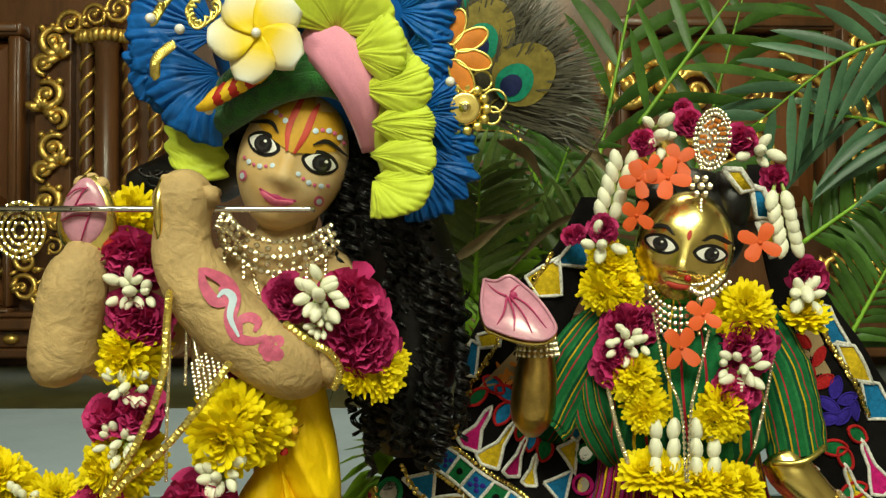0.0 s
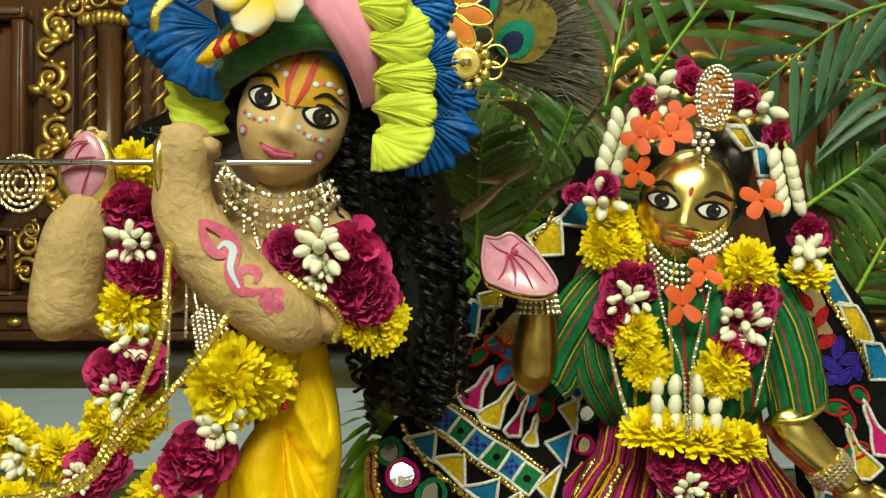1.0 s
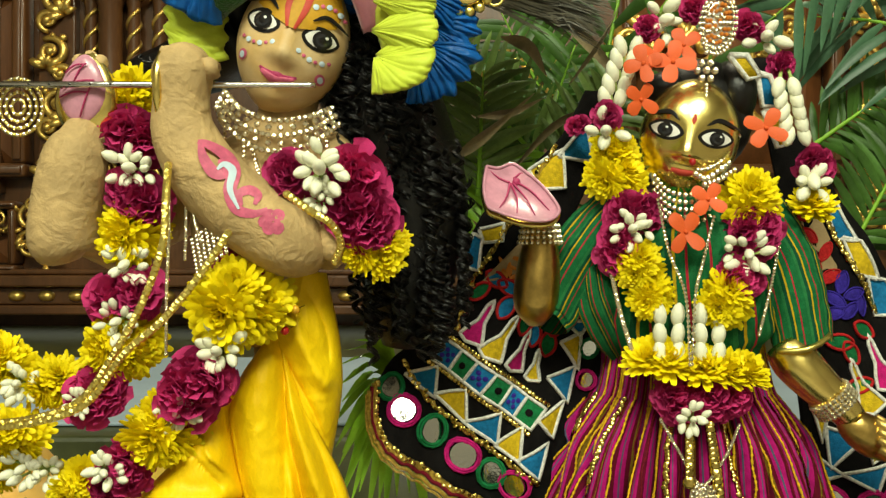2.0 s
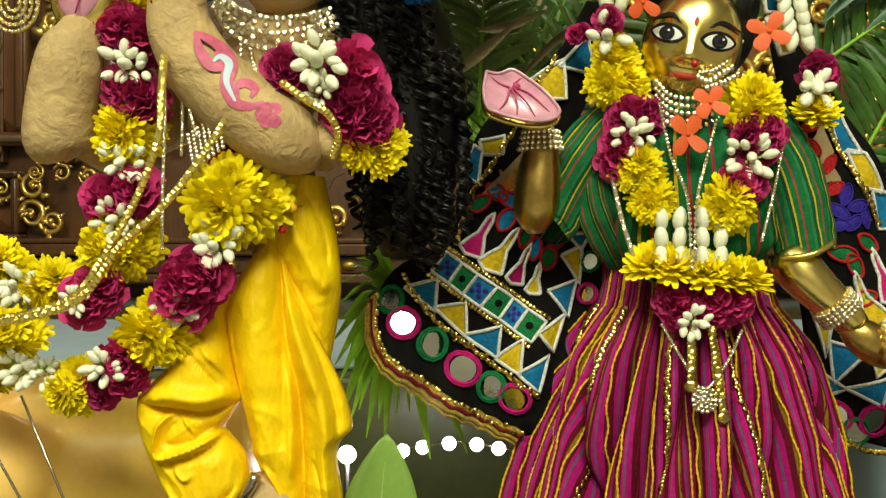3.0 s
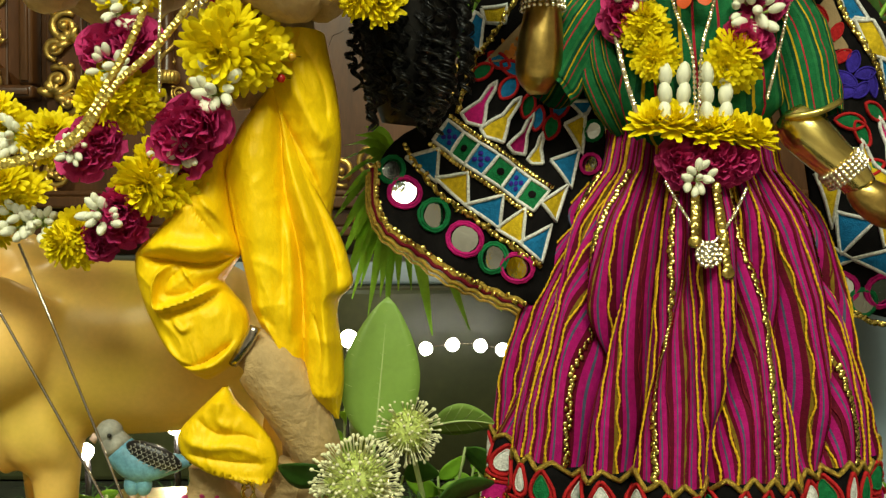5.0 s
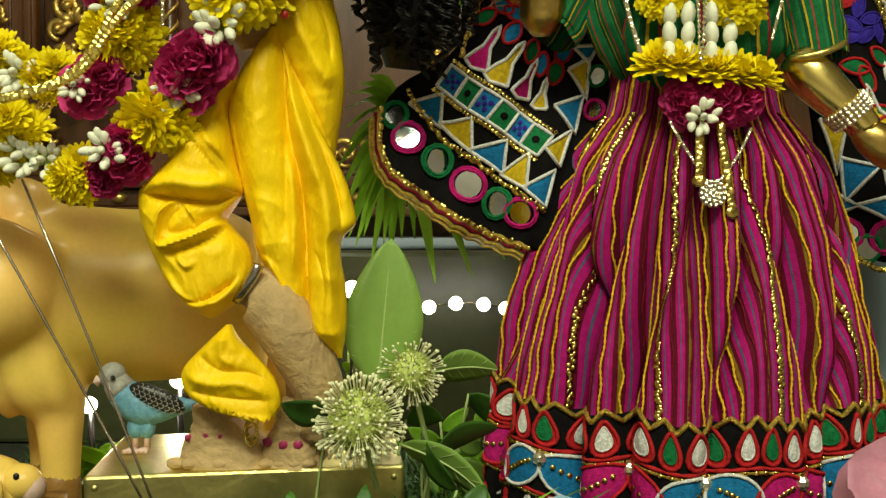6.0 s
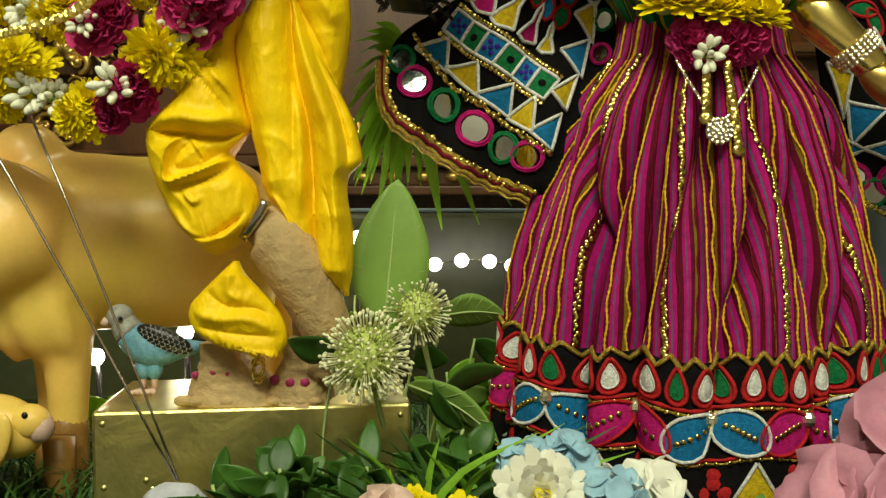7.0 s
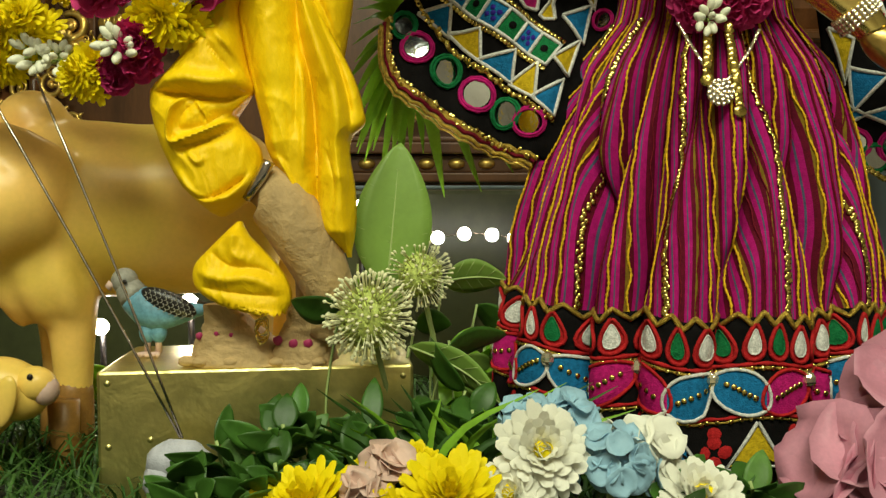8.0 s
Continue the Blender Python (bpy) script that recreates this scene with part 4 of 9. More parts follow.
KNEE_FOLDS = [([(-0.1944, 0.2724), (-0.1755, 0.2695), (-0.1519, 0.2666), (-0.1374, 0.2702), (-0.1276, 0.2764)], 0.0026, -0.012, 'groove'), ([(-0.1893, 0.2764), (-0.1718, 0.2789), (-0.1501, 0.2764), (-0.129, 0.2818)], 0.006, 0.008, 'ridge'), ([(-0.169, 0.2688), (-0.1781, 0.2619), (-0.1818, 0.251), (-0.1826, 0.242), (-0.1786, 0.2383), (-0.1666, 0.242), (-0.1521, 0.2478), (-0.1375, 0.2572), (-0.1283, 0.2746)], 0.0016, 0.0074, 'ridge'), ([(-0.1647, 0.2644), (-0.1734, 0.2572), (-0.1757, 0.2474), (-0.1611, 0.2492), (-0.1447, 0.2594)], 0.0042, -0.0054, 'groove'), ([(-0.1794, 0.2347), (-0.1648, 0.2376), (-0.1495, 0.2434), (-0.1375, 0.2528)], 0.0024, -0.0067, 'groove'), ([(-0.1752, 0.2114), (-0.165, 0.2034), (-0.1534, 0.2034), (-0.1413, 0.2107), (-0.1322, 0.2184)], 0.0016, -0.0067, 'groove'), ([(-0.1795, 0.2202), (-0.1679, 0.2056), (-0.156, 0.1998), (-0.1425, 0.2038), (-0.1293, 0.2158), (-0.1249, 0.2311), (-0.1303, 0.2438)], 0.0034, 0.0058, 'ridge'), ([(-0.1692, 0.2311), (-0.1631, 0.2256), (-0.1576, 0.2282)], 0.0014, 0.0032, 'ridge'), ([(-0.1535, 0.3107), (-0.1409, 0.2963), (-0.1348, 0.2836)], 0.0016, 0.0042, 'ridge'), ([(-0.159, 0.3053), (-0.1482, 0.2909), (-0.1392, 0.28)], 0.002, -0.0042, 'groove'), ([(-0.1665, 0.2691), (-0.1575, 0.2550), (-0.1593, 0.2492)], 0.0013, 0.0026, 'ridge')]
part("knee_drape", drape(KNEE, -0.036, 0.027, 0.022, KNEE_FOLDS, 130, 110, 8.7), YELLOW_SILK, dhoti)
FLAP = [(-0.1409, -0.1376, 0.1877), (-0.1501, -0.1329, 0.1789), (-0.1608, -0.1231, 0.1686), (-0.1689, -0.1147, 0.1595), (-0.1705, -0.1085, 0.1503), (-0.1661, -0.1056, 0.1414), (-0.1533, -0.106, 0.1337), (-0.1291, -0.1093, 0.1275)]
FLAP_FOLDS = [([(-0.1579, 0.1692), (-0.1434, 0.159), (-0.1252, 0.1575), (-0.1125, 0.151)], 0.0028, -0.0035, 'groove'), ([(-0.1671, 0.156), (-0.1489, 0.151), (-0.1289, 0.151), (-0.1078, 0.143)], 0.004, 0.0035, 'ridge'), ([(-0.1636, 0.1455), (-0.1399, 0.1415), (-0.1144, 0.1393)], 0.0024, -0.003, 'groove'), ([(-0.1397, 0.1838), (-0.1416, 0.1692), (-0.1325, 0.1619)], 0.003, 0.0026, 'ridge'), ([(-0.1527, 0.1334), (-0.129, 0.129), (-0.1093, 0.1272)], 0.002, 0.0023, 'ridge')]
part("ankle_flap", drape(FLAP, -0.048, 0.013, 0.006, FLAP_FOLDS, 80, 80, 11.2, 0.004), YELLOW_SILK, dhoti)
b = Build()
b.tube(curve_through([(-0.1345, -0.0500, 0.2030), (-0.1242, -0.0550, 0.2159), (-0.1187, -0.0550, 0.2267)], 8), 0.0038, 10, 0)
single("leg_ring", b, STEEL, "dull metal ring round the shin under the silk", "anklet")
for x, y, m, word in ((503, 330, RED_BEAD, "red"), (522, 293, AMBER_BEAD, "amber")):
    b = Build()
    c = Vector((-0.1011, -0.0580, 0.3853)) + Vector(((x - 503) * 0.00037, 0, -(y - 330) * 0.00037))
    b.ball(c, 0.0030, 0, 8, 12)
    b.tube([c, c + Vector((0.004, 0.012, 0.002))], 0.0004, 6, 1)
    single("dress_pin", b, [m, STEEL], word + " glass headed pin stuck in the yellow silk", "pin", group="dress pins")


# ---- wig of black curls
wig = thing("curly_wig", "long black curly wig hanging behind the shoulders", "hair", (-0.0312, 0.0300, 0.3683))
b = Build()
b.tube(curve_through([(-0.0905, 0.0300, 0.6419), (-0.0567, 0.0300, 0.5785), (-0.0356, 0.0300, 0.5237), (-0.0208, 0.0300, 0.4690), (-0.0251, 0.0350, 0.4095), (-0.0295, 0.0400, 0.3664)], 24), blend([0.035, 0.042, 0.044, 0.042, 0.033, 0.014], 24), 16, 0)
b.ball((-0.1056, 0.0180, 0.5980), (0.052, 0.04, 0.058), 0, 12, 20)
b.tube(curve_through([(-0.1413, 0.0100, 0.5970), (-0.1638, 0.0200, 0.5774), (-0.2036, 0.0300, 0.5699), (-0.2287, 0.0300, 0.5657)], 10), [0.03, 0.03, 0.028, 0.026, 0.024, 0.022, 0.018, 0.016, 0.014, 0.01], 12, 0)
part("hair_body", b, HAIR, wig)
random.seed(11)
b = Build()
spine = curve_through([(-0.0744, -0.0050, 0.6193), (-0.0541, -0.0080, 0.5748), (-0.0341, -0.0080, 0.5228), (-0.0201, -0.0050, 0.4708), (-0.0242, 0.0000, 0.4142), (-0.0287, 0.0150, 0.3752)], 60)
half = blend([0.028, 0.034, 0.040, 0.042, 0.034, 0.014], 60)
for k in range(150):
    i = random.randint(0, 50)
    start = Vector(spine[i]) + Vector((rnd(-1, 1) * half[i], rnd(-0.020, 0.016), rnd(-0.01, 0.01)))
    way = (Vector(spine[min(59, i + 8)]) - Vector(spine[i])) * rnd(0.35, 0.6) + Vector((rnd(-0.008, 0.008), rnd(-0.004, 0.004), -0.030))
    r, turns, ph = rnd(0.0028, 0.0052), rnd(3.0, 5.5), rnd(0, 6.3)
    n = int(turns * 9)
    for lock in range(7):
        off, rr, thin = ph + rnd(-0.5, 0.5), r * rnd(0.75, 1.15), rnd(0.0003, 0.0008)
        stray = Vector((rnd(-0.001, 0.001), rnd(-0.001, 0.001), rnd(-0.0015, 0.0015)))
        b.tube([start + stray + way * (j / n) + Vector((rr * math.cos(off + 6.283 * turns * j / n), rr * math.sin(off + 6.283 * turns * j / n), 0)) * min(1.0, 0.3 + 3 * j / n) for j in range(n)], thin, 4, 0, caps=False)
for k in range(60):
    p = Vector((-0.1755, 0.0000, 0.5754)) + Vector((rnd(-0.04, 0.04), rnd(0, 0.03), rnd(-0.008, 0.006)))
    r, ph = rnd(0.003, 0.006), rnd(0, 6.3)
    b.tube([p + Vector((rnd(-0.0005, 0.0005) + 0.0016 * j + r * math.cos(ph + 0.7 * j), r * math.sin(ph + 0.7 * j), r * 0.7 * math.sin(ph + 0.7 * j) - 0.0003 * j)) for j in range(14)], 0.0012, 5, 0, caps=False)
part("curl_fringe", b, HAIR, wig)
b = Build()
for k in range(170):
    i = random.randint(0, 56)
    p = Vector(spine[i]) + Vector((rnd(-1.15, 1.15) * half[i], -0.012 + rnd(-0.008, 0.01), rnd(-0.01, 0.01)))
    d = Vector((rnd(-1, 1), rnd(-0.6, 0.2), rnd(-1, 0.5))).normalized() * rnd(0.008, 0.02)
    b.tube([p, p + d * 0.5 + Vector((rnd(-0.003, 0.003), 0, 0.002)), p + d], 0.00022, 4, 0, caps=False)
part("loose_hair", b, HAIR, wig)


# ---- turban
turban = thing("turban", "turban of green chenille, pink felt, lime and blue satin", "headdress", (-0.0914, -0.0300, 0.6308))
b = Build()
line = curve_through([(-0.1583, -0.0200, 0.6029), (-0.1423, -0.0450, 0.6127), (-0.1171, -0.0600, 0.6252), (-0.0911, -0.0620, 0.6341), (-0.0696, -0.0550, 0.6356), (-0.0527, -0.0300, 0.6270)], 30)
for i in range(4):
    b.tube([p + Vector((0, 0.002 * i, 0.0075 * (i - 1.2))) for p in line], blend([0.006, 0.0095, 0.0095, 0.0095, 0.008], 30), 12, 0)
part("chenille_band", b, GREEN_FUZZ, turban)
b = Build()
rows = []
mid = curve_through([(-0.0861, -0.0580, 0.6610), (-0.0702, -0.0680, 0.6477), (-0.0557, -0.0660, 0.6261), (-0.0480, -0.0550, 0.6057), (-0.0454, -0.0350, 0.5837)], 24)
wide = blend([0.014, 0.0160, 0.0140, 0.0110, 0.006], 24)
for i, p in enumerate(mid):
    d = (mid[min(23, i + 1)] - mid[max(0, i - 1)]).normalized()
    s = d.cross(FRONT).normalized()
    rows.append([p + s * wide[i] * k + FRONT * (0.006 * (1 - k * k) + 0.0008 * math.sin(9 * k + i * 0.4)) for k in (-1, -0.75, -0.5, -0.25, 0, 0.25, 0.5, 0.75, 1)])
b.grid(rows)
part("pink_band", b, PINK_FELT, turban, "pale pink felt band", thick=0.0016)
b = Build()
b.ball((-0.0866, -0.0050, 0.6717), (0.075, 0.05, 0.075), 0, 14, 24)
part("crown", b, BLUE_SILK, turban)


def shell(b, hub, a0, a1, rx, rz, pleats, seed):
    """A scallop of gathered satin: soft pleats run from the stitched hub to a rim that rolls under."""
    n = pleats * 7
    rows = []
    for j in range(17):
        u = j / 16
        row = []
        for k in range(n + 1):
            w = k / n
            a = a0 + (a1 - a0) * (w + 0.018 * math.sin(9 * w + seed) + 0.012 * math.sin(23 * w + 2 * seed))
            a += 0.20 * (u - 0.3) * math.sin(2.2 * w + seed)
            saw = (w * pleats + 0.5 * math.sin(5 * w + seed) + 1.1 * noise.noise(Vector((w * 6, u * 1.8, seed))) + 0.5 * noise.noise(Vector((w * 14, u * 4, seed)))) % 1.0
            ridge = math.sin(math.pi * saw ** 0.75) ** 1.3
            deep = 0.0017 * (0.35 + 0.65 * math.sin(math.pi * min(1, u * 0.8))) * (0.6 + 0.6 * noise.noise(Vector((w * 9, seed, 1))))
            edge = 1 + 0.05 * noise.noise(Vector((w * 7, seed, 4))) + 0.025 * ridge
            reach = (0.05 + 0.95 * math.sin(min(1.0, u / 0.82) * math.pi / 2)) * edge * (1 - 0.10 * max(0, u - 0.82) / 0.18) * (0.88 + 0.12 * math.sin(math.pi * w))
            up = 0.0200 * math.sin(math.pi * min(1, u * 0.92)) ** 0.75 * (0.25 + 0.75 * math.sin(math.pi * w) ** 0.7) + deep * ridge + 0.0012 * (1 - 2 * abs(noise.noise(Vector((w * 5 + seed, u * 5, 7))))) - 0.010 * max(0, u - 0.8) / 0.2
            row.append((hub[0] + rx * reach * math.cos(a), hub[1] - up, hub[2] + rz * reach * math.sin(a) - 0.004 * math.sin(math.pi * u) * math.cos(a)))
        rows.append(row)
    b.grid(rows)


b = Build()
b.tube(curve_through([(-0.0707, -0.044, 0.6699), (-0.0479, -0.044, 0.6586), (-0.0327, -0.044, 0.6358), (-0.027, -0.044, 0.6092), (-0.0251, -0.044, 0.5864), (-0.0232, -0.044, 0.5637)], 24), blend([0.020, 0.021, 0.020, 0.019, 0.018, 0.014], 24), 16)
part("puff_lining", b, LIME_SILK, turban)
for k, (x, z, a0, a1, rx, rz) in enumerate([(-0.0432, 0.5631, 48, -88, 0.0387, 0.0283), (-0.0462, 0.579, 40, -36, 0.0432, 0.0312), (-0.0451, 0.5986, 42, -34, 0.0424, 0.0312), (-0.0506, 0.6216, 45, -34, 0.0461, 0.0365), (-0.0581, 0.6439, 62, -34, 0.0379, 0.0342), (-0.0662, 0.658, 178, 0, 0.0417, 0.0387)]):
    b = Build()
    shell(b, (x, -0.0600 - 0.0012 * k, z), radians(a0 + 7), radians(a1 - 7), rx, rz, 12 + k % 3, 1.9 * k + 0.7)
    part("satin_puff", b, LIME_SILK, turban, "lime green pleated satin puff", thick=0.0005)


def fan(b, hub, a0, a1, r, m=0, pleats=14, depth=0.004, lean=0.25, ragged=0.16, seed=0):
    """A pleated satin fan opening from hub between two angles."""
    hub = Vector(hub)
    n = pleats * 9
    rows = []
    for j in range(17):
        u = j / 16
        row = []
        for k in range(n + 1):
            a = a0 + (a1 - a0) * k / n
            run = k / n + 0.05 * noise.noise(Vector((k / n * 7, u * 1.6, seed))) + 0.03 * noise.noise(Vector((k / n * 17, u * 3, seed + 5)))
            saw = (run * pleats) % 1.0
            z = (math.sin(math.pi * saw ** 0.7) - 0.5) * depth * (0.3 + u) * (0.7 + 1.1 * noise.noise(Vector((k / n * 9, u * 2.5, seed))))
            z += 0.0016 * (1 - 2 * abs(noise.noise(Vector((k / n * 6 + seed, u * 7, 2))))) * u + 0.0007 * noise.noise(Vector((k / n * 40, u * 12, seed)))
            edge = 1 + ragged * noise.noise(Vector((k * 0.09, seed, 0)))
            rr = r * (0.06 + 0.94 * u) * edge
            row.append(hub + Vector((rr * math.cos(a), -0.010 * math.sin(u * 2.4) - z + lean * 0.02 * u * u, rr * math.sin(a))))
        rows.append(row)
    b.grid(rows, m)


for k, (hub, a0, a1, r) in enumerate((
        ((-0.1464, -0.0400, 0.6364), 2.55, 4.75, 0.049), ((-0.1500, -0.0360, 0.6641), 1.9, 3.9, 0.060), ((-0.1725, -0.0300, 0.6461), 2.0, 4.3, 0.040),
        ((-0.0295, -0.0300, 0.6816), -0.9, 1.6, 0.040), ((-0.0237, -0.0280, 0.6548), -0.9, 0.9, 0.034), ((-0.0159, -0.0260, 0.6122), -0.9, 1.0, 0.034), ((-0.0109, -0.0220, 0.5932), -1.2, 0.6, 0.036), ((-0.0159, -0.0260, 0.5790), -1.75, -0.05, 0.042), ((-0.0160, -0.0200, 0.6407), -0.6, 1.3, 0.036))):
    b = Build()
    fan(b, hub, a0, a1, r, 0, random.randint(10, 15), seed=k)
    part("satin_fan", b, BLUE_SILK, turban, "royal blue pleated satin fan", thick=0.0006)
b = Build()
rows = []
for i in range(16):
    u = i / 15
    rows.append([Vector((-0.1874, -0.0240, 0.6101)) + Vector((0.041 * (k / 12) + 0.002 * math.sin(k + i), -0.006 * math.sin(math.pi * k / 12) - 0.0012 * math.sin(i * 2.1 + k), -0.040 * u * (0.75 + 0.25 * math.cos((k / 12 - 0.55) * 3)) - 0.010 * k / 12)) for k in range(13)])
b.grid(rows)
part("lime_flap", b, LIME_SILK, turban, "crinkled lime green satin flap", thick=0.001)
for k in range(7):
    b = Build()
    p = Vector((-0.1482, -0.0660, 0.6137)).lerp(Vector((-0.1165, -0.0740, 0.6291)), k / 6)
    b.tube(curve_through([p + Vector((-0.0085, 0.002, -0.005)), p + Vector((0, -0.004, -0.003)), p + Vector((0.006, -0.004, 0.004)), p + Vector((0.004, 0.002, 0.0075))], 10), blend([0.002, 0.0046, 0.0046, 0.002], 10), 8)
    part("braid_strand", b, RED_CLAY if k % 2 else YELLOW_CORD, turban, "red cord strand" if k % 2 else "yellow cord strand")
b = Build()
b.tube(curve_through([(-0.1051, -0.0550, 0.6748), (-0.0988, -0.0600, 0.6765), (-0.0898, -0.0580, 0.6748)], 6), 0.007, 8)
part("braid_end", b, RED_CLAY, turban)
for pts in ([(-0.1830, -0.0750, 0.6620), (-0.1736, -0.0700, 0.6797), (-0.1556, -0.0700, 0.6926)], [(-0.1797, -0.0800, 0.6267), (-0.1773, -0.0850, 0.6364), (-0.1678, -0.0850, 0.6453)], [(-0.1580, -0.0820, 0.6675), (-0.1519, -0.0850, 0.6579), (-0.1402, -0.0820, 0.6694), (-0.1496, -0.0800, 0.6789), (-0.1580, -0.0820, 0.6675)], [(-0.1370, -0.0800, 0.6609), (-0.1281, -0.0800, 0.6754), (-0.1407, -0.0800, 0.6825)]):
    b = Build()
    line = curve_through(pts, 60)
    for ph in (0, 2.1, 4.2):
        b.tube([p + Vector((0.0024 * math.cos(ph + 0.6 * i), -0.001, 0.0024 * math.sin(ph + 0.6 * i))) for i, p in enumerate(line)], 0.0011, 5)
    part("gold_lace", b, GOLD_CHAIN, turban, "twisted dull gold lace")
for p in ((-0.1825, -0.0820, 0.6628), (-0.1640, -0.0820, 0.6560), (0.0077, -0.0500, 0.6293), (-0.1506, -0.0600, 0.6084), (-0.1764, -0.0800, 0.6770)):
    b = Build()
    b.ball(p, 0.0034, 0, 8, 12)
    part("pearl", b, PEARL, turban, "small pearl")

# orange leaf ornament and the gold medallion
b = Build()
c = Vector((0.0055, -0.0300, 0.6525))
badge = thing("leaf_badge", "orange cloth leaves edged with gold cord on the turban", "ornament", c)
for k in range(4):
    b = Build()
    a = 1.25 - 0.75 * k
    d, s = Vector((math.cos(a), 0, math.sin(a))), Vector((-math.sin(a), 0, math.cos(a)))
    out = [(0.006 + 0.026 * (0.5 - 0.5 * math.cos(math.pi * i / 8)), 0.0068 * math.sin(math.pi * i / 8)) for i in range(9)]
    out = out + [(x, -y) for x, y in out[-2:0:-1]]
    b.decal(lambda x, y: (c + d * x + s * y, FRONT), out, 0, 0.001, 0.0016, edge=1, edge_r=0.0010)
    part("cloth_leaf", b, [ORANGE_CLOTH, GOLD_CHAIN], badge)

medal = thing("medallion", "round gold medallion with a scalloped rim", "brooch", (0.0179, -0.0300, 0.6144))
c = Vector((0.0179, -0.0300, 0.6144))
to_front = Matrix.Rotation(radians(90), 3, "X") @ Matrix.Rotation(0, 3, "Z")
b = Build()
b.lathe([(0.0, 0.007), (0.003, 0.0062), (0.0045, 0.004), (0.006, 0.0052), (0.0078, 0.0035), (0.0095, 0.0048), (0.0112, 0.003), (0.0125, 0.0), (0.0, -0.002)], 28, 0, c, to_front)
part("dome", b, GOLD, medal)
for k in range(13):
    a = 2 * math.pi * k / 13
    b = Build()
    b.ball(c + Vector((0.0152 * math.cos(a), 0, 0.0152 * math.sin(a))), (0.0036, 0.0022, 0.0036), 0, 6, 10)
    part("scallop", b, GOLD_CHAIN, medal, "pale gold scallop")
b = Build()
b.ball(c + Vector((0, -0.0075, 0)), 0.0026, 0, 4, 7)
part("stone", b, CRYSTAL, medal, smooth=False)
b = Build()
for r, x, z in ((0.008, 0.021, 0.006), (0.006, 0.019, -0.004), (0.007, 0.012, 0.020)):
    b.tube([c + Vector((x + r * math.cos(t), 0.004, z + r * math.sin(t))) for t in (k * 0.42 for k in range(16))], 0.0010, 6)
part("wire_loop", b, GOLD_CHAIN, medal)


# ---- peacock feathers
plume = thing("peacock_plume", "peacock feathers fanned out beside the turban", "feathers", (0.0226, 0.0100, 0.6179))
random.seed(5)
for hub, tip, rx, rz in (((0.0104, 0.0120, 0.6223), (0.0300, 0.0080, 0.6653), 0.0125, 0.0125), ((0.0228, 0.0140, 0.6102), (0.0536, 0.0060, 0.6370), 0.0125, 0.0125), ((0.0063, 0.0160, 0.6396), (0.0104, 0.0120, 0.7010), 0.012, 0.012)):
    hub, tip = Vector(hub), Vector(tip)
    d = (tip - hub).normalized()
    s = d.cross(FRONT).normalized()
    b = Build()
    b.tube([hub, hub.lerp(tip, 0.5) + FRONT * 0.002, tip], [0.0011, 0.0009, 0.0006], 6)
    part("quill", b, FEATHER_BRONZE, plume)
    b = Build()
    for k in range(220):
        u = k / 220
        base = hub.lerp(tip, 0.2 + 0.95 * u)
        side = 1 if k % 2 else -1
        spread = 0.35 + 1.0 * (1 - u) if u < 0.9 else rnd(0, 0.5)
        w = (d * (0.75 + 0.4 * u) + s * side * spread + Vector((rnd(-0.2, 0.2), rnd(-0.25, 0.1), rnd(-0.2, 0.2)))).normalized()
        length = rnd(0.028, 0.058)
        b.blade([base, base + w * length * 0.5 + FRONT * 0.001, base + w * length + Vector((0.003, 0, -0.003))], [0.0006, 0.0007, 0.0002], s, 0)
    part("barb_web", b, FEATHER, plume)

    def flat_eye(p, q, tip=tip, d=d, s=s):
        return tip + s * p + d * q + FRONT * 0.006, FRONT

    b = Build()
    for r, off, m, lift in ((1.9, 0.008, 1, 0.0), (1.15, 0.0, 2, 0.0010), (0.66, -0.0025, 3, 0.0020)):
        out = [(rx * r * 0.9 * math.cos(t), off + rz * r * math.sin(t) * (1.15 if math.sin(t) > 0 else 0.9)) for t in (2 * math.pi * k / 22 for k in range(22))]
        b.decal(flat_eye, out, m, lift, 0.0006, rings=3)
    part("eye_spot", b, [FEATHER, FEATHER_BRONZE, FEATHER_TEAL, FEATHER_NAVY], plume, "teal and navy eye spot")
b = Build()
root = Vector((0.0270, 0.0160, 0.6230))
for k in range(1100):
    a = rnd(-0.40, 1.35)
    w = Vector((math.cos(a), rnd(-0.12, 0.12), math.sin(a)))
    l0, l1 = rnd(0.01, 0.065), rnd(0.060, 0.100)
    b.blade([root + w * l0, root + w * (l0 + l1) / 2 + Vector((0, -0.002, 0.003)), root + w * l1 + Vector((rnd(-0.002, 0.002), 0, rnd(-0.004, 0.002)))], [0.0005, 0.0006, 0.0002], Vector((-math.sin(a), rnd(-0.5, 0.5), math.cos(a))), 0)
part("barb_fringe", b, FEATHER, plume)


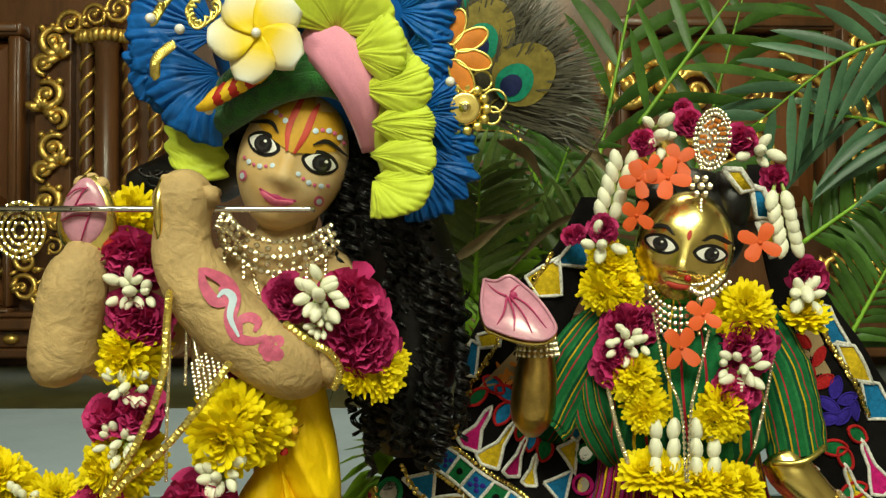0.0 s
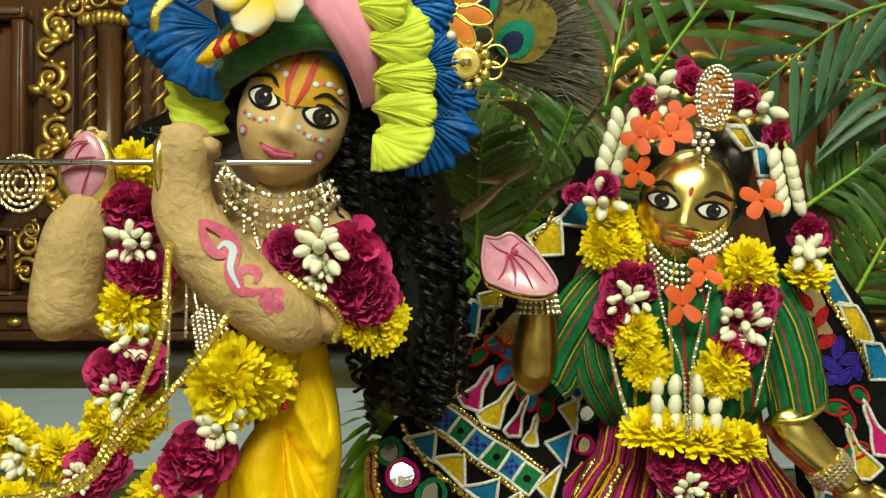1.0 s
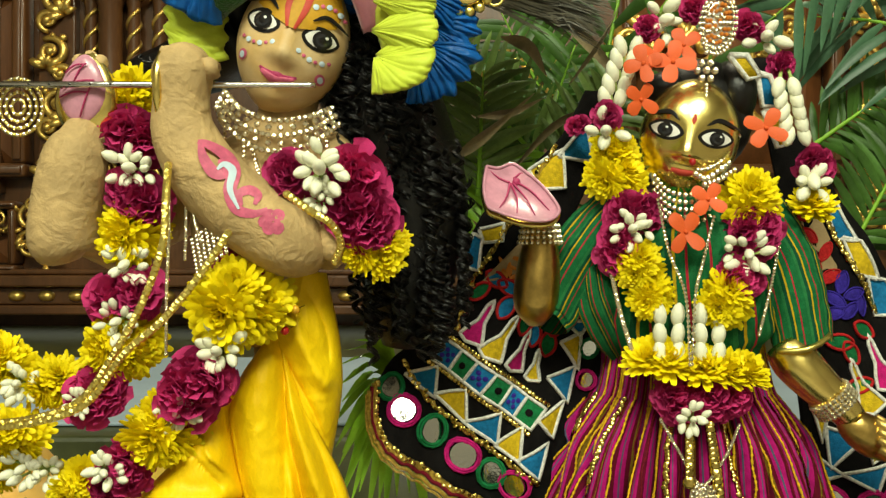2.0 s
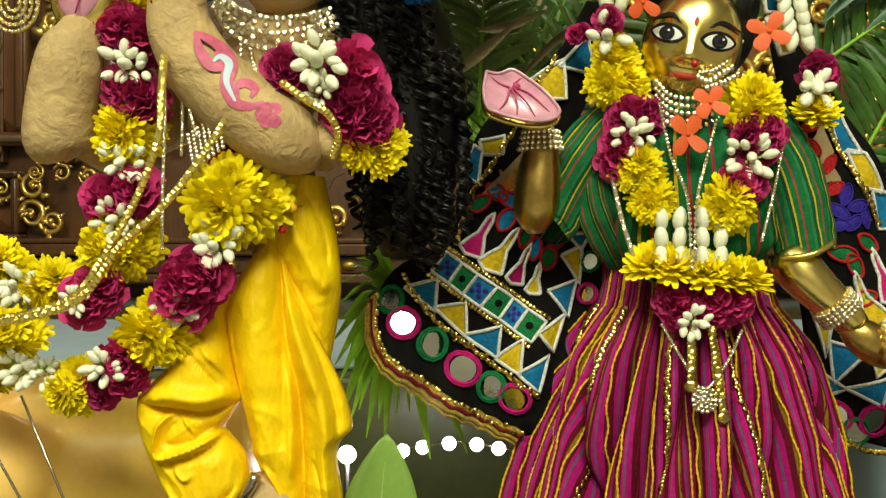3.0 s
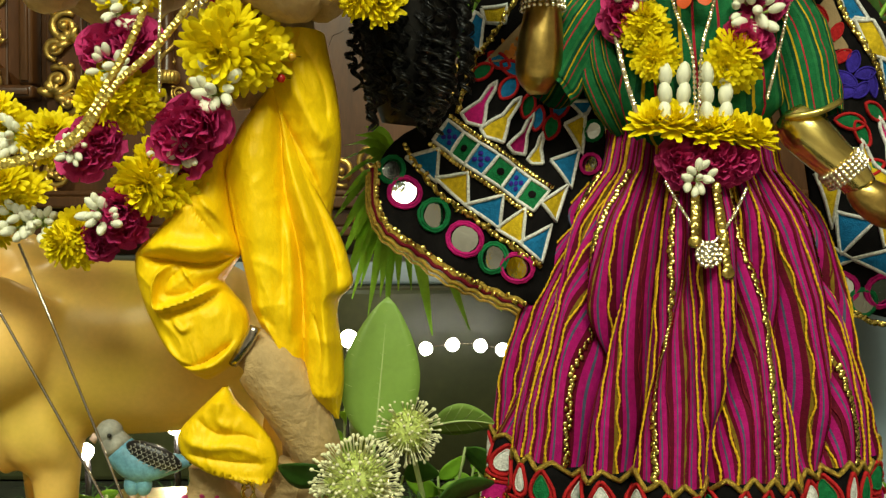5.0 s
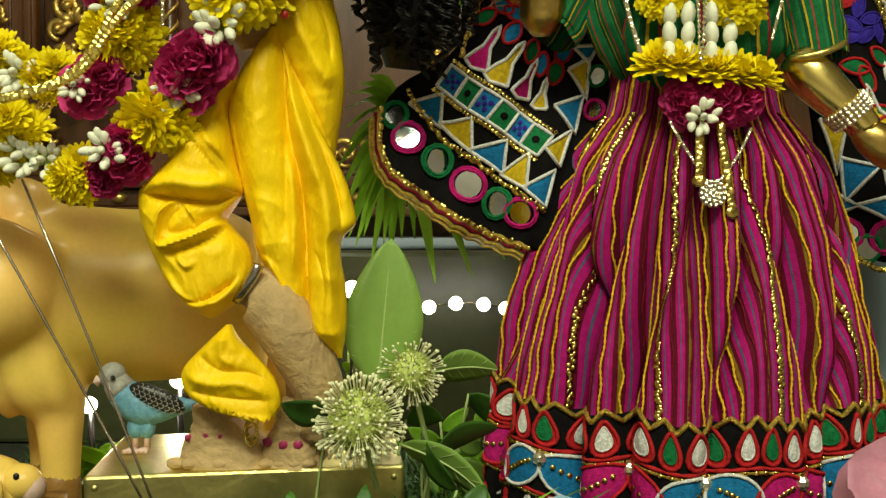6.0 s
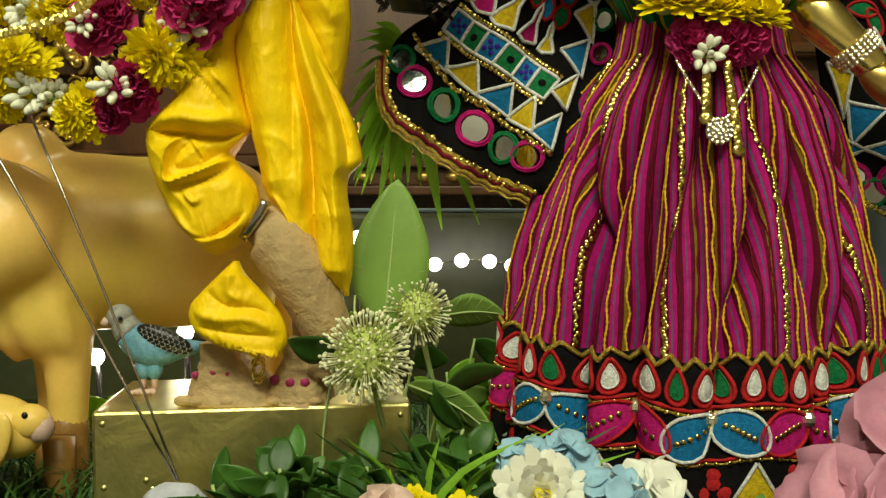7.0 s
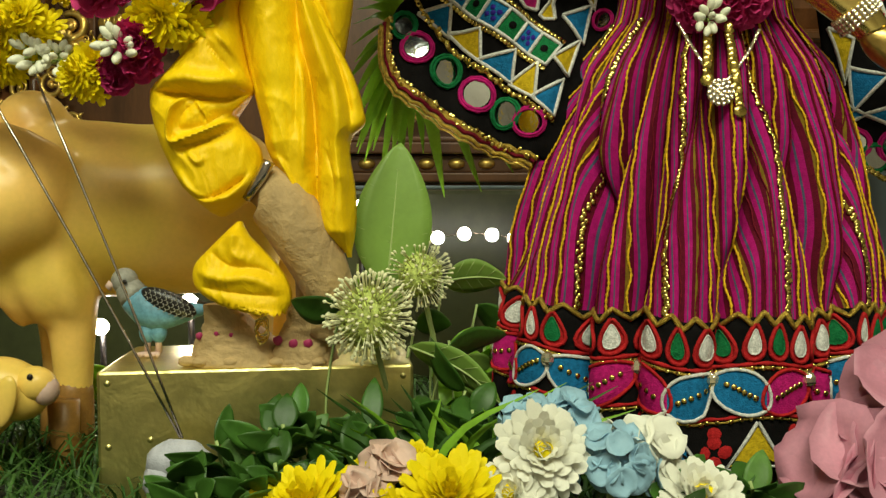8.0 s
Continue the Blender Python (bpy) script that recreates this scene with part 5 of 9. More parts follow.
# round filigree pendant hanging from the flute
ornament = thing("filigree_pendant", "oval gold filigree pendant set with stones, hung on the flute", "pendant", (-0.2715, -0.0620, 0.5428))
c = Vector((-0.2722, -0.0600, 0.5297))
for r, t in ((0.0165, 0.0013), (0.0125, 0.001), (0.0085, 0.001), (0.0045, 0.001)):
    b = Build()
    b.tube([c + Vector((r * 0.95 * math.cos(a), 0, r * 1.1 * math.sin(a))) for a in (k * math.pi / 18 for k in range(37))], t, 6)
    part("ring", b, GOLD_CHAIN, ornament)
    n = int(r * 1500)
    stone = Build()
    stone.ball((0, 0, 0), 0.0014, 0, 4, 7)
    stone_mesh = stone.mesh("stone", CRYSTAL, False)
    for k in range(n):
        a = 2 * math.pi * k / n
        put("stone", stone_mesh, ornament, Matrix.Translation(c + Vector((r * 0.95 * math.cos(a), -0.0014, r * 1.1 * math.sin(a)))))
b = Build()
b.tube([c + Vector((0, 0, 0.017)), Vector((-0.2708, -0.0635, 0.5431))], 0.001, 6)
part("link", b, GOLD_CHAIN, ornament)


# ---- the second figure
def striped(name, stops, repeat, rough=0.8, bump=0.5):
    """Woven stripes along uv x; stops: (position, colour)."""
    m = mat(name, (1, 1, 1), rough, vary=0.3, scale=200, grain=900, bump=bump, spec=0.12)
    nodes, links = m.node_tree.nodes, m.node_tree.links
    uv, sep, mul, fr, ramp, mix = (nodes.new(k) for k in ("ShaderNodeUVMap", "ShaderNodeSeparateXYZ", "ShaderNodeMath", "ShaderNodeMath", "ShaderNodeValToRGB", "ShaderNodeMix"))
    mul.operation, mul.inputs[1].default_value, fr.operation = "MULTIPLY", repeat, "FRACT"
    links.new(uv.outputs[0], sep.inputs[0])
    links.new(sep.outputs[0], mul.inputs[0])
    links.new(mul.outputs[0], fr.inputs[0])
    links.new(fr.outputs[0], ramp.inputs[0])
    ramp.color_ramp.interpolation = "CONSTANT"
    els = ramp.color_ramp.elements
    els[0].position, els[0].color = 0.0, (*stops[0][1], 1)
    els[1].position, els[1].color = stops[1][0], (*stops[1][1], 1)
    for p, c in stops[2:]:
        els.new(p).color = (*c, 1)
    bsdf = nodes["Principled BSDF"]
    old = bsdf.inputs["Base Color"].links[0].from_socket
    mix.data_type, mix.blend_type = "RGBA", "MULTIPLY"
    mix.inputs["Factor"].default_value = 1.0
    links.new(ramp.outputs[0], mix.inputs["A"])
    links.new(old, mix.inputs["B"])
    links.new(mix.outputs["Result"], bsdf.inputs["Base Color"])
    return m


MAG, MAR, TEAL, OCH = (0.42, 0.007, 0.155), (0.12, 0.004, 0.018), (0.085, 0.09, 0.16), (0.22, 0.13, 0.012)
SKIRT = striped("striped_skirt_cotton", ((0.0, MAG), (0.15, MAR), (0.36, MAG), (0.46, TEAL), (0.50, MAG), (0.60, MAR), (0.72, OCH), (0.80, MAR), (0.88, MAG), (0.95, TEAL)), 52)
CHOLI = striped("striped_green_cotton", ((0.0, (0.010, 0.13, 0.04)), (0.30, (0.40, 0.02, 0.04)), (0.36, (0.010, 0.13, 0.04)), (0.60, (0.55, 0.36, 0.01)), (0.68, (0.006, 0.07, 0.03)), (0.85, (0.02, 0.16, 0.05))), 9)

R_MATS = [GOLD, OLD_GOLD, RED_PAINT, BLACK_PAINT, GREY_PAINT, WHITE_PAINT, PALM_PAINT, DEEP_PINK, HAIR, TAN_CLOTH]
b = Build()
surf = head(b, (0.1808, 0.0180, 0.5185), 12.5, -13, 8, 0.0355, 0.0435, 0.036, 0, 0.0085)
eyes(b, surf, 0.0172, 0.0045, 0.0125, 0.0070, 5, 3, 4, -0.05, 0.0)
b.decal(surf, almond(0.0, 0.0150, 0.0016, 0.0036), 2, 0.0006, 0.0004)
b.decal(surf, band([(-0.008, -0.0215), (0.0, -0.0228), (0.008, -0.0212)], 0.0022), 2, 0.0006, 0.0008)
b.ball((0.1939, 0.0400, 0.5369), (0.040, 0.036, 0.044), 8, 14, 22)
b.ball((0.2163, 0.0340, 0.5529), (0.018, 0.030, 0.026), 8, 10, 16)
b.ball((0.1693, 0.0340, 0.5545), (0.020, 0.022, 0.016), 8, 10, 16)
b.tube(curve_through([(0.1766, 0.0250, 0.4859), (0.1772, 0.0280, 0.4605), (0.1819, 0.0300, 0.4350)], 8), blend([0.016, 0.018, 0.035], 8), 14, 0)
b.tube(curve_through([(0.1824, 0.0320, 0.4518), (0.1845, 0.0320, 0.4100), (0.1874, 0.0350, 0.3555)], 8), blend([0.045, 0.048, 0.05], 8), 16, 0, flat=0.6, axis=(1, 0, 0))
# raised arm with the open palm
b.tube(curve_through([(0.0685, 0.0100, 0.3841), (0.0683, 0.0080, 0.3969), (0.0700, 0.0060, 0.4209), (0.0716, 0.0060, 0.4489), (0.0670, 0.0080, 0.4671)], 14), blend([0.006, 0.0155, 0.0160, 0.0118, 0.0105], 14), 16, 1)
OPEN_PALM = [(0.0329, 0.4949), (0.0417, 0.4937), (0.0517, 0.4973), (0.0617, 0.4901), (0.0696, 0.4821), (0.076, 0.4726), (0.0796, 0.4622), (0.0728, 0.4559), (0.0616, 0.4551), (0.0496, 0.4575), (0.0385, 0.4615), (0.0321, 0.4654), (0.0301, 0.479)]


def palm_surf(x, z):
    """The cupped, upward slanting hand."""
    d = math.hypot(x - 0.0560, z - 0.4800)
    return Vector((x, -0.012 + 1.1 * (z - 0.475) - 8.0 * d * d, z)), Vector((0, -0.9, 0.45)).normalized()


smooth = [(p.x, p.z) for p in curve_through([(x, 0, z) for x, z in OPEN_PALM + OPEN_PALM[:1]], 53)][:-1]
b.decal(palm_surf, smooth, 6, 0.004, -0.0030, rings=6, edge=6, edge_r=0.0013)
b.decal(lambda x, z: (palm_surf(x, z)[0], palm_surf(x, z)[1] * -1), smooth, 0, 0.002, 0.009, rings=6, edge=0, edge_r=0.0018)
for line in [[(0.0489, 0.4837), (0.0417, 0.4869), (0.0345, 0.4929)], [(0.0489, 0.483), (0.0457, 0.473), (0.0401, 0.465)], [(0.0497, 0.483), (0.0529, 0.471), (0.0516, 0.4611)], [(0.0513, 0.483), (0.0596, 0.471), (0.0636, 0.4598)], [(0.0529, 0.4845), (0.0636, 0.477), (0.0736, 0.463)], [(0.0521, 0.4869), (0.0577, 0.4909), (0.0637, 0.4869)]]:
    b.tube([palm_surf(p.x, p.z)[0] + palm_surf(p.x, p.z)[1] * 0.0030 for p in curve_through([(x, 0, z) for x, z in line], 9)], blend([0.0009, 0.0007, 0.0004], 9), 5, 7)
b.ball(palm_surf(0.0535, 0.4835)[0] + Vector((0, -0.002, 0.002)), (0.0030, 0.002, 0.0030), 7, 6, 9)
# lowered arm
b.tube(curve_through([(0.2506, 0.0120, 0.3673), (0.2550, 0.0060, 0.3576), (0.2691, 0.0020, 0.3418), (0.2824, 0.0000, 0.3292), (0.2924, 0.0000, 0.3180)], 14), blend([0.0158, 0.0168, 0.0150, 0.0128, 0.011], 14), 18, 0)
b.ball((0.3035, -0.0020, 0.3063), (0.026, 0.012, 0.014), 1, 10, 16, Matrix.Rotation(0.6, 3, "Y"))
for k in range(4):
    p = Vector((0.3057, -0.0060, 0.3069)) + Vector((0.0, -0.002 * k, -0.006 * k + 0.010))
    b.tube([p, p + Vector((0.022, -0.004, -0.012)), p + Vector((0.034, 0, -0.024))], [0.006, 0.0052, 0.003], 10, 1)
for x, y in ((-1, 0), (1, 0)):
    b.tube([(0.19 + x * 0.03, 0.05, 0.34), (0.19 + x * 0.03, 0.05, 0.02)], 0.018, 10, 0)
b.lathe([(0.0, 0.022), (0.09, 0.022), (0.095, 0.018), (0.095, 0.0)], 24, 1, (0.19, 0.05, 0))
single("consort_statue", b, R_MATS, "polished gold statue of a consort with one palm raised", "statue")

# sleeves and bodice
bodice = thing("bodice", "green cotton bodice with yellow and red stripes", "garment", (0.1840, 0.0300, 0.3559))


def sleeve(name, path, radii, folds, amp, twist, material, flat=0.85, n=24, sides=48, around=1.0):
    b = Build()
    line, wr = curve_through(path, n), blend(radii, n)
    rows, uvs = [], []
    ref = Vector((0, -1, 0))
    for i, p in enumerate(line):
        d = (line[min(n - 1, i + 1)] - line[max(0, i - 1)]).normalized()
        s = (ref - d * ref.dot(d)).normalized()
        o = d.cross(s)
        row, uv = [], []
        for k in range(sides + 1):
            a = 2 * math.pi * k / sides
            f = 1 + amp * math.sin(folds * a + twist * i / n) + 0.07 * noise.noise(Vector((a * 1.5, i * 0.3, folds))) + 0.05 * (1 - 2 * abs(noise.noise(Vector((a * 1.3 + 0.25 * i, i * 0.22, folds + 3)))))
            row.append(p + (s * math.cos(a) * flat + o * math.sin(a)) * wr[i] * f)
            uv.append((k / sides * around, i / n))
        rows.append(row)
        uvs.append(uv)
    b.grid(rows, 0, uvs=uvs)
    return part(name, b, material, bodice)


sleeve("front", [(0.1808, 0.0260, 0.4796), (0.1798, 0.0220, 0.4553), (0.1819, 0.0220, 0.4141), (0.1868, 0.0280, 0.3810), (0.1906, 0.0360, 0.3618)], [0.024, 0.050, 0.059, 0.060, 0.050], 7, 0.02, 1.0, CHOLI, flat=0.62, around=1.4)
sleeve("sleeve", [(0.1318, 0.0300, 0.4704), (0.1125, 0.0260, 0.4473), (0.0933, 0.0220, 0.4182), (0.0805, 0.0180, 0.3936), (0.0760, 0.0140, 0.3864)], [0.016, 0.020, 0.020, 0.019, 0.016], 5, 0.07, 2.0, CHOLI)
sleeve("sleeve", [(0.2340, 0.0300, 0.4683), (0.2507, 0.0240, 0.4348), (0.2581, 0.0160, 0.4018), (0.2628, 0.0120, 0.3693)], [0.020, 0.022, 0.0215, 0.0200], 4, 0.03, 1.0, CHOLI)
sleeve("side_gather", [(0.1095, 0.0200, 0.4305), (0.1129, 0.0160, 0.4018), (0.1246, 0.0240, 0.3770), (0.1327, 0.0340, 0.3619)], [0.010, 0.014, 0.013, 0.008], 6, 0.14, 2.5, CHOLI)
for p, q in (((0.2381, -0.0040, 0.3663), (0.2755, -0.0040, 0.3774)),):
    b = Build()
    p, q = Vector(p), Vector(q)
    b.tube([p.lerp(q, u / 10) + Vector((0, -0.009 * math.sin(math.pi * u / 10), -0.003 * math.sin(math.pi * u / 10))) for u in range(11)], 0.0022, 6)
    part("gold_cuff", b, GOLD_CHAIN, bodice, "gold braid cuff")

# ---- skirt
SK_X, SK_Y = (0.1840, 0.0450, 0.2516)[0], 0.048
SK_Z = (0.384, 0.332, 0.300, 0.240, 0.180, 0.126, 0.080, 0.0255)
SK_RX = (0.054, 0.063, 0.084, 0.108, 0.123, 0.134, 0.138, 0.141)
SK_RY = (0.042, 0.046, 0.058, 0.074, 0.086, 0.097, 0.101, 0.104)
SK_S = (0.0, 0.042, 0.146, 0.340, 0.534, 0.731, 0.857, 1.0)


def spline(xs, ys, x):
    x = min(max(x, xs[0]), xs[-1])
    for i in range(len(xs) - 1):
        if x <= xs[i + 1]:
            u = (x - xs[i]) / (xs[i + 1] - xs[i])
            return ys[i] + (ys[i + 1] - ys[i]) * u
    return ys[-1]


FOLD_RNG = random.Random(77)
FOLDS = []
at = -math.pi
while at < math.pi:
    FOLDS.append((at, FOLD_RNG.uniform(-0.34, 0.34), FOLD_RNG.uniform(0, 6.3), FOLD_RNG.uniform(0.042, 0.090), FOLD_RNG.uniform(0.013, 0.036), FOLD_RNG.uniform(0.35, 1.0)))
    at += FOLD_RNG.uniform(0.13, 0.30)


def skirt_point(a, s):
    """A place on the gathered cloth: every fold sinks in along its own wandering line and draws the weave in with it."""
    rx, ry, z = spline(SK_S, SK_RX, s), spline(SK_S, SK_RY, s), spline(SK_S, SK_Z, s)
    k = min(1.0, 0.15 + s / 0.22) * (1 - 0.72 * max(0.0, (s - 0.60) / 0.40))
    sink, draw = 0.0, 0.0
    for a0, drift, ph, w, deep, low in FOLDS:
        x = (a - a0 - drift * (s - 0.45) - 0.045 * math.sin(6 * s + ph)) / w
        if abs(x) < 3:
            g = math.exp(-x * x)
            m = min(1.0, max(0.12, 1.5 * (low + 0.25 - abs(s - low * 0.7))))
            sink += deep * m * g
            draw -= 0.85 * w * m * x * g
    gather = 0.0016 * math.sin(47 * a + 3 * math.sin(3 * a)) * max(0.0, 1 - abs(s - 0.07) / 0.20)
    a = a + k * draw
    swell = 0.004 * math.sin(5 * a + 1.5) * s + 0.0022 * noise.noise(Vector((a * 9, s * 7, 3))) * k
    out = 0.0125 * k - sink * k + gather + swell
    return Vector((SK_X - 0.009 * s + (rx + out) * math.sin(a), SK_Y - (ry + out) * math.cos(a), z + 0.003 * math.sin(11 * a) * s + 0.024 * (1 - math.cos(a)) * s * s))


def skirt_surf(p, q):
    """p: metres round the skirt from the front at the hem, q: metres down from the waist."""
    a, s = p / 0.128, q / 0.309
    e = 0.004
    o = skirt_point(a, s)
    n = (skirt_point(a + e, s) - o).cross(skirt_point(a, s - e) - o)
    return o, n.normalized() if n.length else FRONT


skirt = thing("skirt", "full magenta skirt with yellow stitched stripes and embroidered hem", "skirt", (0.19, 0.05, 0.034))
b = Build()
rows, uvs = [], []
for i in range(61):
    s = 0.745 * i / 60
    rows.append([skirt_point(2 * math.pi * k / 520 - math.pi, s) for k in range(521)])
    uvs.append([(k / 520, s) for k in range(521)])
b.grid(rows, 0, uvs=uvs)
part("pleated_cloth", b, SKIRT, skirt)
b = Build()
b.grid([[skirt_point(2 * math.pi * k / 200 - math.pi, 0.735 + 0.265 * i / 12) * 1.0 for k in range(201)] for i in range(13)])
part("hem_border", b, BLACK_CLOTH, skirt, "black embroidered hem border", thick=0.0015)
random.seed(21)
LINE = 2 * math.pi / 104
for k in range(-29, 30):
    a = LINE * (k + 0.5) + rnd(-0.006, 0.006)
    if k % 9 == 4:
        continue
    b = Build()
    pts = []
    for i in range(130):
        s = 0.01 + 0.725 * i / 129
        p, n = skirt_surf(a * 0.128 + 0.0005 * math.sin(i * 0.37 + k), s * 0.309)
        pts.append(Vector(p) + n * 0.0006)
    thin = k % 5 == 2 or k % 7 == 3
    b.tube(pts, [(0.0005 if thin else 0.00085) * (1 + 0.42 * math.sin(i * 2.4)) for i in range(130)], 5, caps=False)
    part("stitched_stripe", b, MAROON_THREAD if thin else YELLOW_THREAD, skirt)
sq = Build()
sq.lathe([(0.0, 0.0003), (0.0012, 0.0005), (0.0016, 0.0)], 9)
sequin_mesh = sq.mesh("sequin", SEQUIN)
for k in (-23, -14, -5, 4, 13, 22):
    a = LINE * (k + 0.5)
    for i in range(92):
        s = 0.05 + 0.68 * i / 91
        p, n = skirt_surf(a * 0.128 + rnd(-0.0009, 0.0009), s * 0.309)
        put("sequin", sequin_mesh, skirt, facing(p + n * 0.0012, n + Vector((rnd(-0.25, 0.25), 0, rnd(-0.35, 0.15))), 0, 1.35))

# hem embroidery: gold zigzag, drops, petals, triangles
ZIG = 0.228
for lift, q0, amp, r in ((0.0012, ZIG, 0.0036, 0.0019),):
    for part_no in range(6):
        b = Build()
        pts = []
        for i in range(61):
            a = -1.8 + 3.6 * (part_no + i / 60) / 6
            x = (i * 0.2) % 2
            p, n = skirt_surf(a * 0.128, q0 + amp * (abs(x - 1) * 2 - 1))
            pts.append(p + n * lift)
        b.tube(pts, r, 5, caps=False)
        part("gold_zigzag", b, GOLD_BRAID, skirt)
for q, m, r in ((0.2525, RED_THREAD, 0.0014), (0.2550, GOLD_BRAID, 0.0011), (0.2795, RED_THREAD, 0.0012), (0.2815, GOLD_BRAID, 0.0008)):
    b = Build()
    pts = []
    for i in range(160):
        p, n = skirt_surf((-1.8 + 3.6 * i / 159) * 0.128, q)
        pts.append(p + n * 0.0012)
    b.tube(pts, [r * (1 + 0.3 * math.sin(i * 1.9)) for i in range(160)], 5, caps=False)
    part("braid", b, m, skirt)

    for i in range(0, 160, 2):
        if q in (0.2550, 0.2815):
            o, n = skirt_surf((-1.8 + 3.6 * i / 159) * 0.128, q)
            put("sequin", sequin_mesh, skirt, facing(o + n * 0.0024, n + Vector((rnd(-0.4, 0.4), 0, rnd(-0.4, 0.4))), 0, 1.0))


for k in range(33):
    p = -0.2256 + 0.0141 * k
    b = Build()
    out = [(p + 0.0050 * math.sin(t) * (1 - 0.55 * math.cos(t)), 0.2405 + 0.0100 * -math.cos(t)) for t in (2 * math.pi * j / 16 for j in range(16))]
    b.decal(skirt_surf, out, 0, 0.0012, 0.0004, edge=1, edge_r=0.0015)
    motif = part("drop_motif", b, [RED_THREAD, RED_THREAD], skirt, "drop motif outlined in red chain stitch")
    b = Build()
    b.decal(skirt_surf, [(p + (x - p) * 0.62, 0.2405 + (y - 0.2405) * 0.70) for x, y in out], 0, 0.0021, 0.0009, edge=0, edge_r=0.0006)
    part("filling", b, WHITE_THREAD if k % 2 else GREEN_FELT, motif, "white stitched filling" if k % 2 else "green stitched filling")
for k in range(9):
    p = -0.222 + 0.054 * k
    pink = k % 2
    for s in (-1, 1):
        b = Build()
        out = almond(p + s * 0.0145, 0.2672, 0.0165, 0.0112, s * 0.55, power=0.10)
        b.decal(skirt_surf, out, 0, 0.0020, 0.0008, rings=5, edge=1, edge_r=0.0013)
        part("petal_motif", b, [PINK_FELT_STITCH if pink else BLUE_FELT, RED_THREAD if pink else WHITE_THREAD], skirt, "pink embroidered petal" if pink else "blue embroidered petal")
        for i in range(6):
            q, n = skirt_surf(p + s * (0.006 + 0.0030 * i), 0.2622 + 0.0017 * i)
            put("sequin", sequin_mesh, skirt, facing(q + n * 0.0036, n, 0, 1.2))
    b = Build()
    q, n = skirt_surf(p, 0.2592)
    b.ball(q + n * 0.002, 0.0052, 0, 5, 9)
    part("sewn_mirror", b, CRYSTAL, skirt, "round sewn mirror", smooth=False)
for k in range(10):
    p = -0.213 + 0.046 * k
    b = Build()
    up = 0.2835
    b.decal(skirt_surf, [(p, up), (p + 0.006, up + 0.009), (p + 0.0175, up + 0.0225), (p, up + 0.0240), (p - 0.0175, up + 0.0225), (p - 0.006, up + 0.009)], 0, 0.0008, 0.0006, edge=1, edge_r=0.0014)
    part("triangle_motif", b, [YELLOW_FELT if k % 2 else BLUE_FELT, WHITE_THREAD], skirt, "yellow triangle motif" if k % 2 else "blue triangle motif")
    b = Build()
    for dx, dz in ((0, 0), (0.0035, 0.0035), (-0.0035, 0.0035), (0, 0.007), (0.0, -0.003)):
        b.decal(skirt_surf, disc(p + 0.023 + dx * 1.5, up + 0.008 + dz * 1.5, 0.0036, 8), 0, 0.0012, 0.0006)
    part("red_flower_motif", b, RED_THREAD, skirt, "small red stitched flower")

# ---- veil
veil = thing("veil", "black veil with embroidered patches, sewn mirrors and gold edging", "veil", (0.02, 0.06, 0.27))


def panel(rows, fold, deep, thick=0.0015):
    """A hanging cloth between a left and a right edge; returns its surface over x and z."""
    n = 40
    left, right = curve_through([(r[0][0], 0, r[0][1]) for r in rows], n), curve_through([(r[1][0], 0, r[1][1]) for r in rows], n)

    def y_at(x, z):
        return deep + 0.006 * math.sin(fold * x * 60 + z * 25) + 0.004 * math.sin(fold * x * 130 - z * 40 + 1) - 0.06 * max(0, 0.34 - z) * 0.6

    b = Build()
    b.grid([[(p.lerp(q, k / 40).x, y_at(p.lerp(q, k / 40).x, p.lerp(q, k / 40).z), p.lerp(q, k / 40).z) for k in range(41)] for p, q in zip(left, right)])
    part("cloth", b, BLACK_CLOTH, veil, thick=thick)

    def surf(x, z):
        e = 0.001
        n = Vector((e, y_at(x + e, z) - y_at(x, z), 0)).cross(Vector((0, y_at(x, z + e) - y_at(x, z), e)))
        return Vector((x, y_at(x, z), z)), n.normalized()

    return surf, left, right


def patch(name, surf, outline, fill, edge, label="", dome=0.0008, edge_r=0.0015):
    b = Build()
    pts = []
    m = len(outline)
    if name == "triangle_patch":
        cx, cz = sum(p[0] for p in outline) / m, sum(p[1] for p in outline) / m
        outline = [(cx + (x - cx) * 1.2, cz + (z - cz) * 1.2) for x, z in outline]
    for i in range(m):
        p, q = outline[i], outline[(i + 1) % m]
        for u in (0, 0.25, 0.5, 0.75):
            pts.append((p[0] + (q[0] - p[0]) * u, p[1] + (q[1] - p[1]) * u))
    b.decal(surf, pts, 0, 0.0014, dome, rings=4, edge=1, edge_r=edge_r)
    part(name, b, [fill, edge], veil, label)


def sewn_mirror(surf, c, r, thread):
    b = Build()
    for k, rr in ((0, r), (1, r * 0.86)):
        ring = [surf(c[0] + rr * math.cos(t), c[1] + rr * math.sin(t)) for t in (2 * math.pi * i / 24 for i in range(25))]
        b.tube([p + n * (0.0022 + 0.0006 * k) for p, n in ring], [r * 0.10 * (1 + 0.25 * math.sin(i * 2.9)) for i in range(25)], 6, 0, caps=False)
    ring = part("sewn_mirror", b, thread, veil, "round mirror sewn in with coloured thread")
    b = Build()
    o = surf(*c)
    b.lathe([(0, 0.0024), (r * 0.78, 0.0022), (r * 0.8, 0.0)], 20, 0, o[0], facing((0, 0, 0), o[1] + Vector((rnd(-0.12, 0.12), 0, rnd(-0.1, 0.2)))).to_3x3())
    part("glass", b, MIRROR, ring, "small round mirror glass", smooth=False)


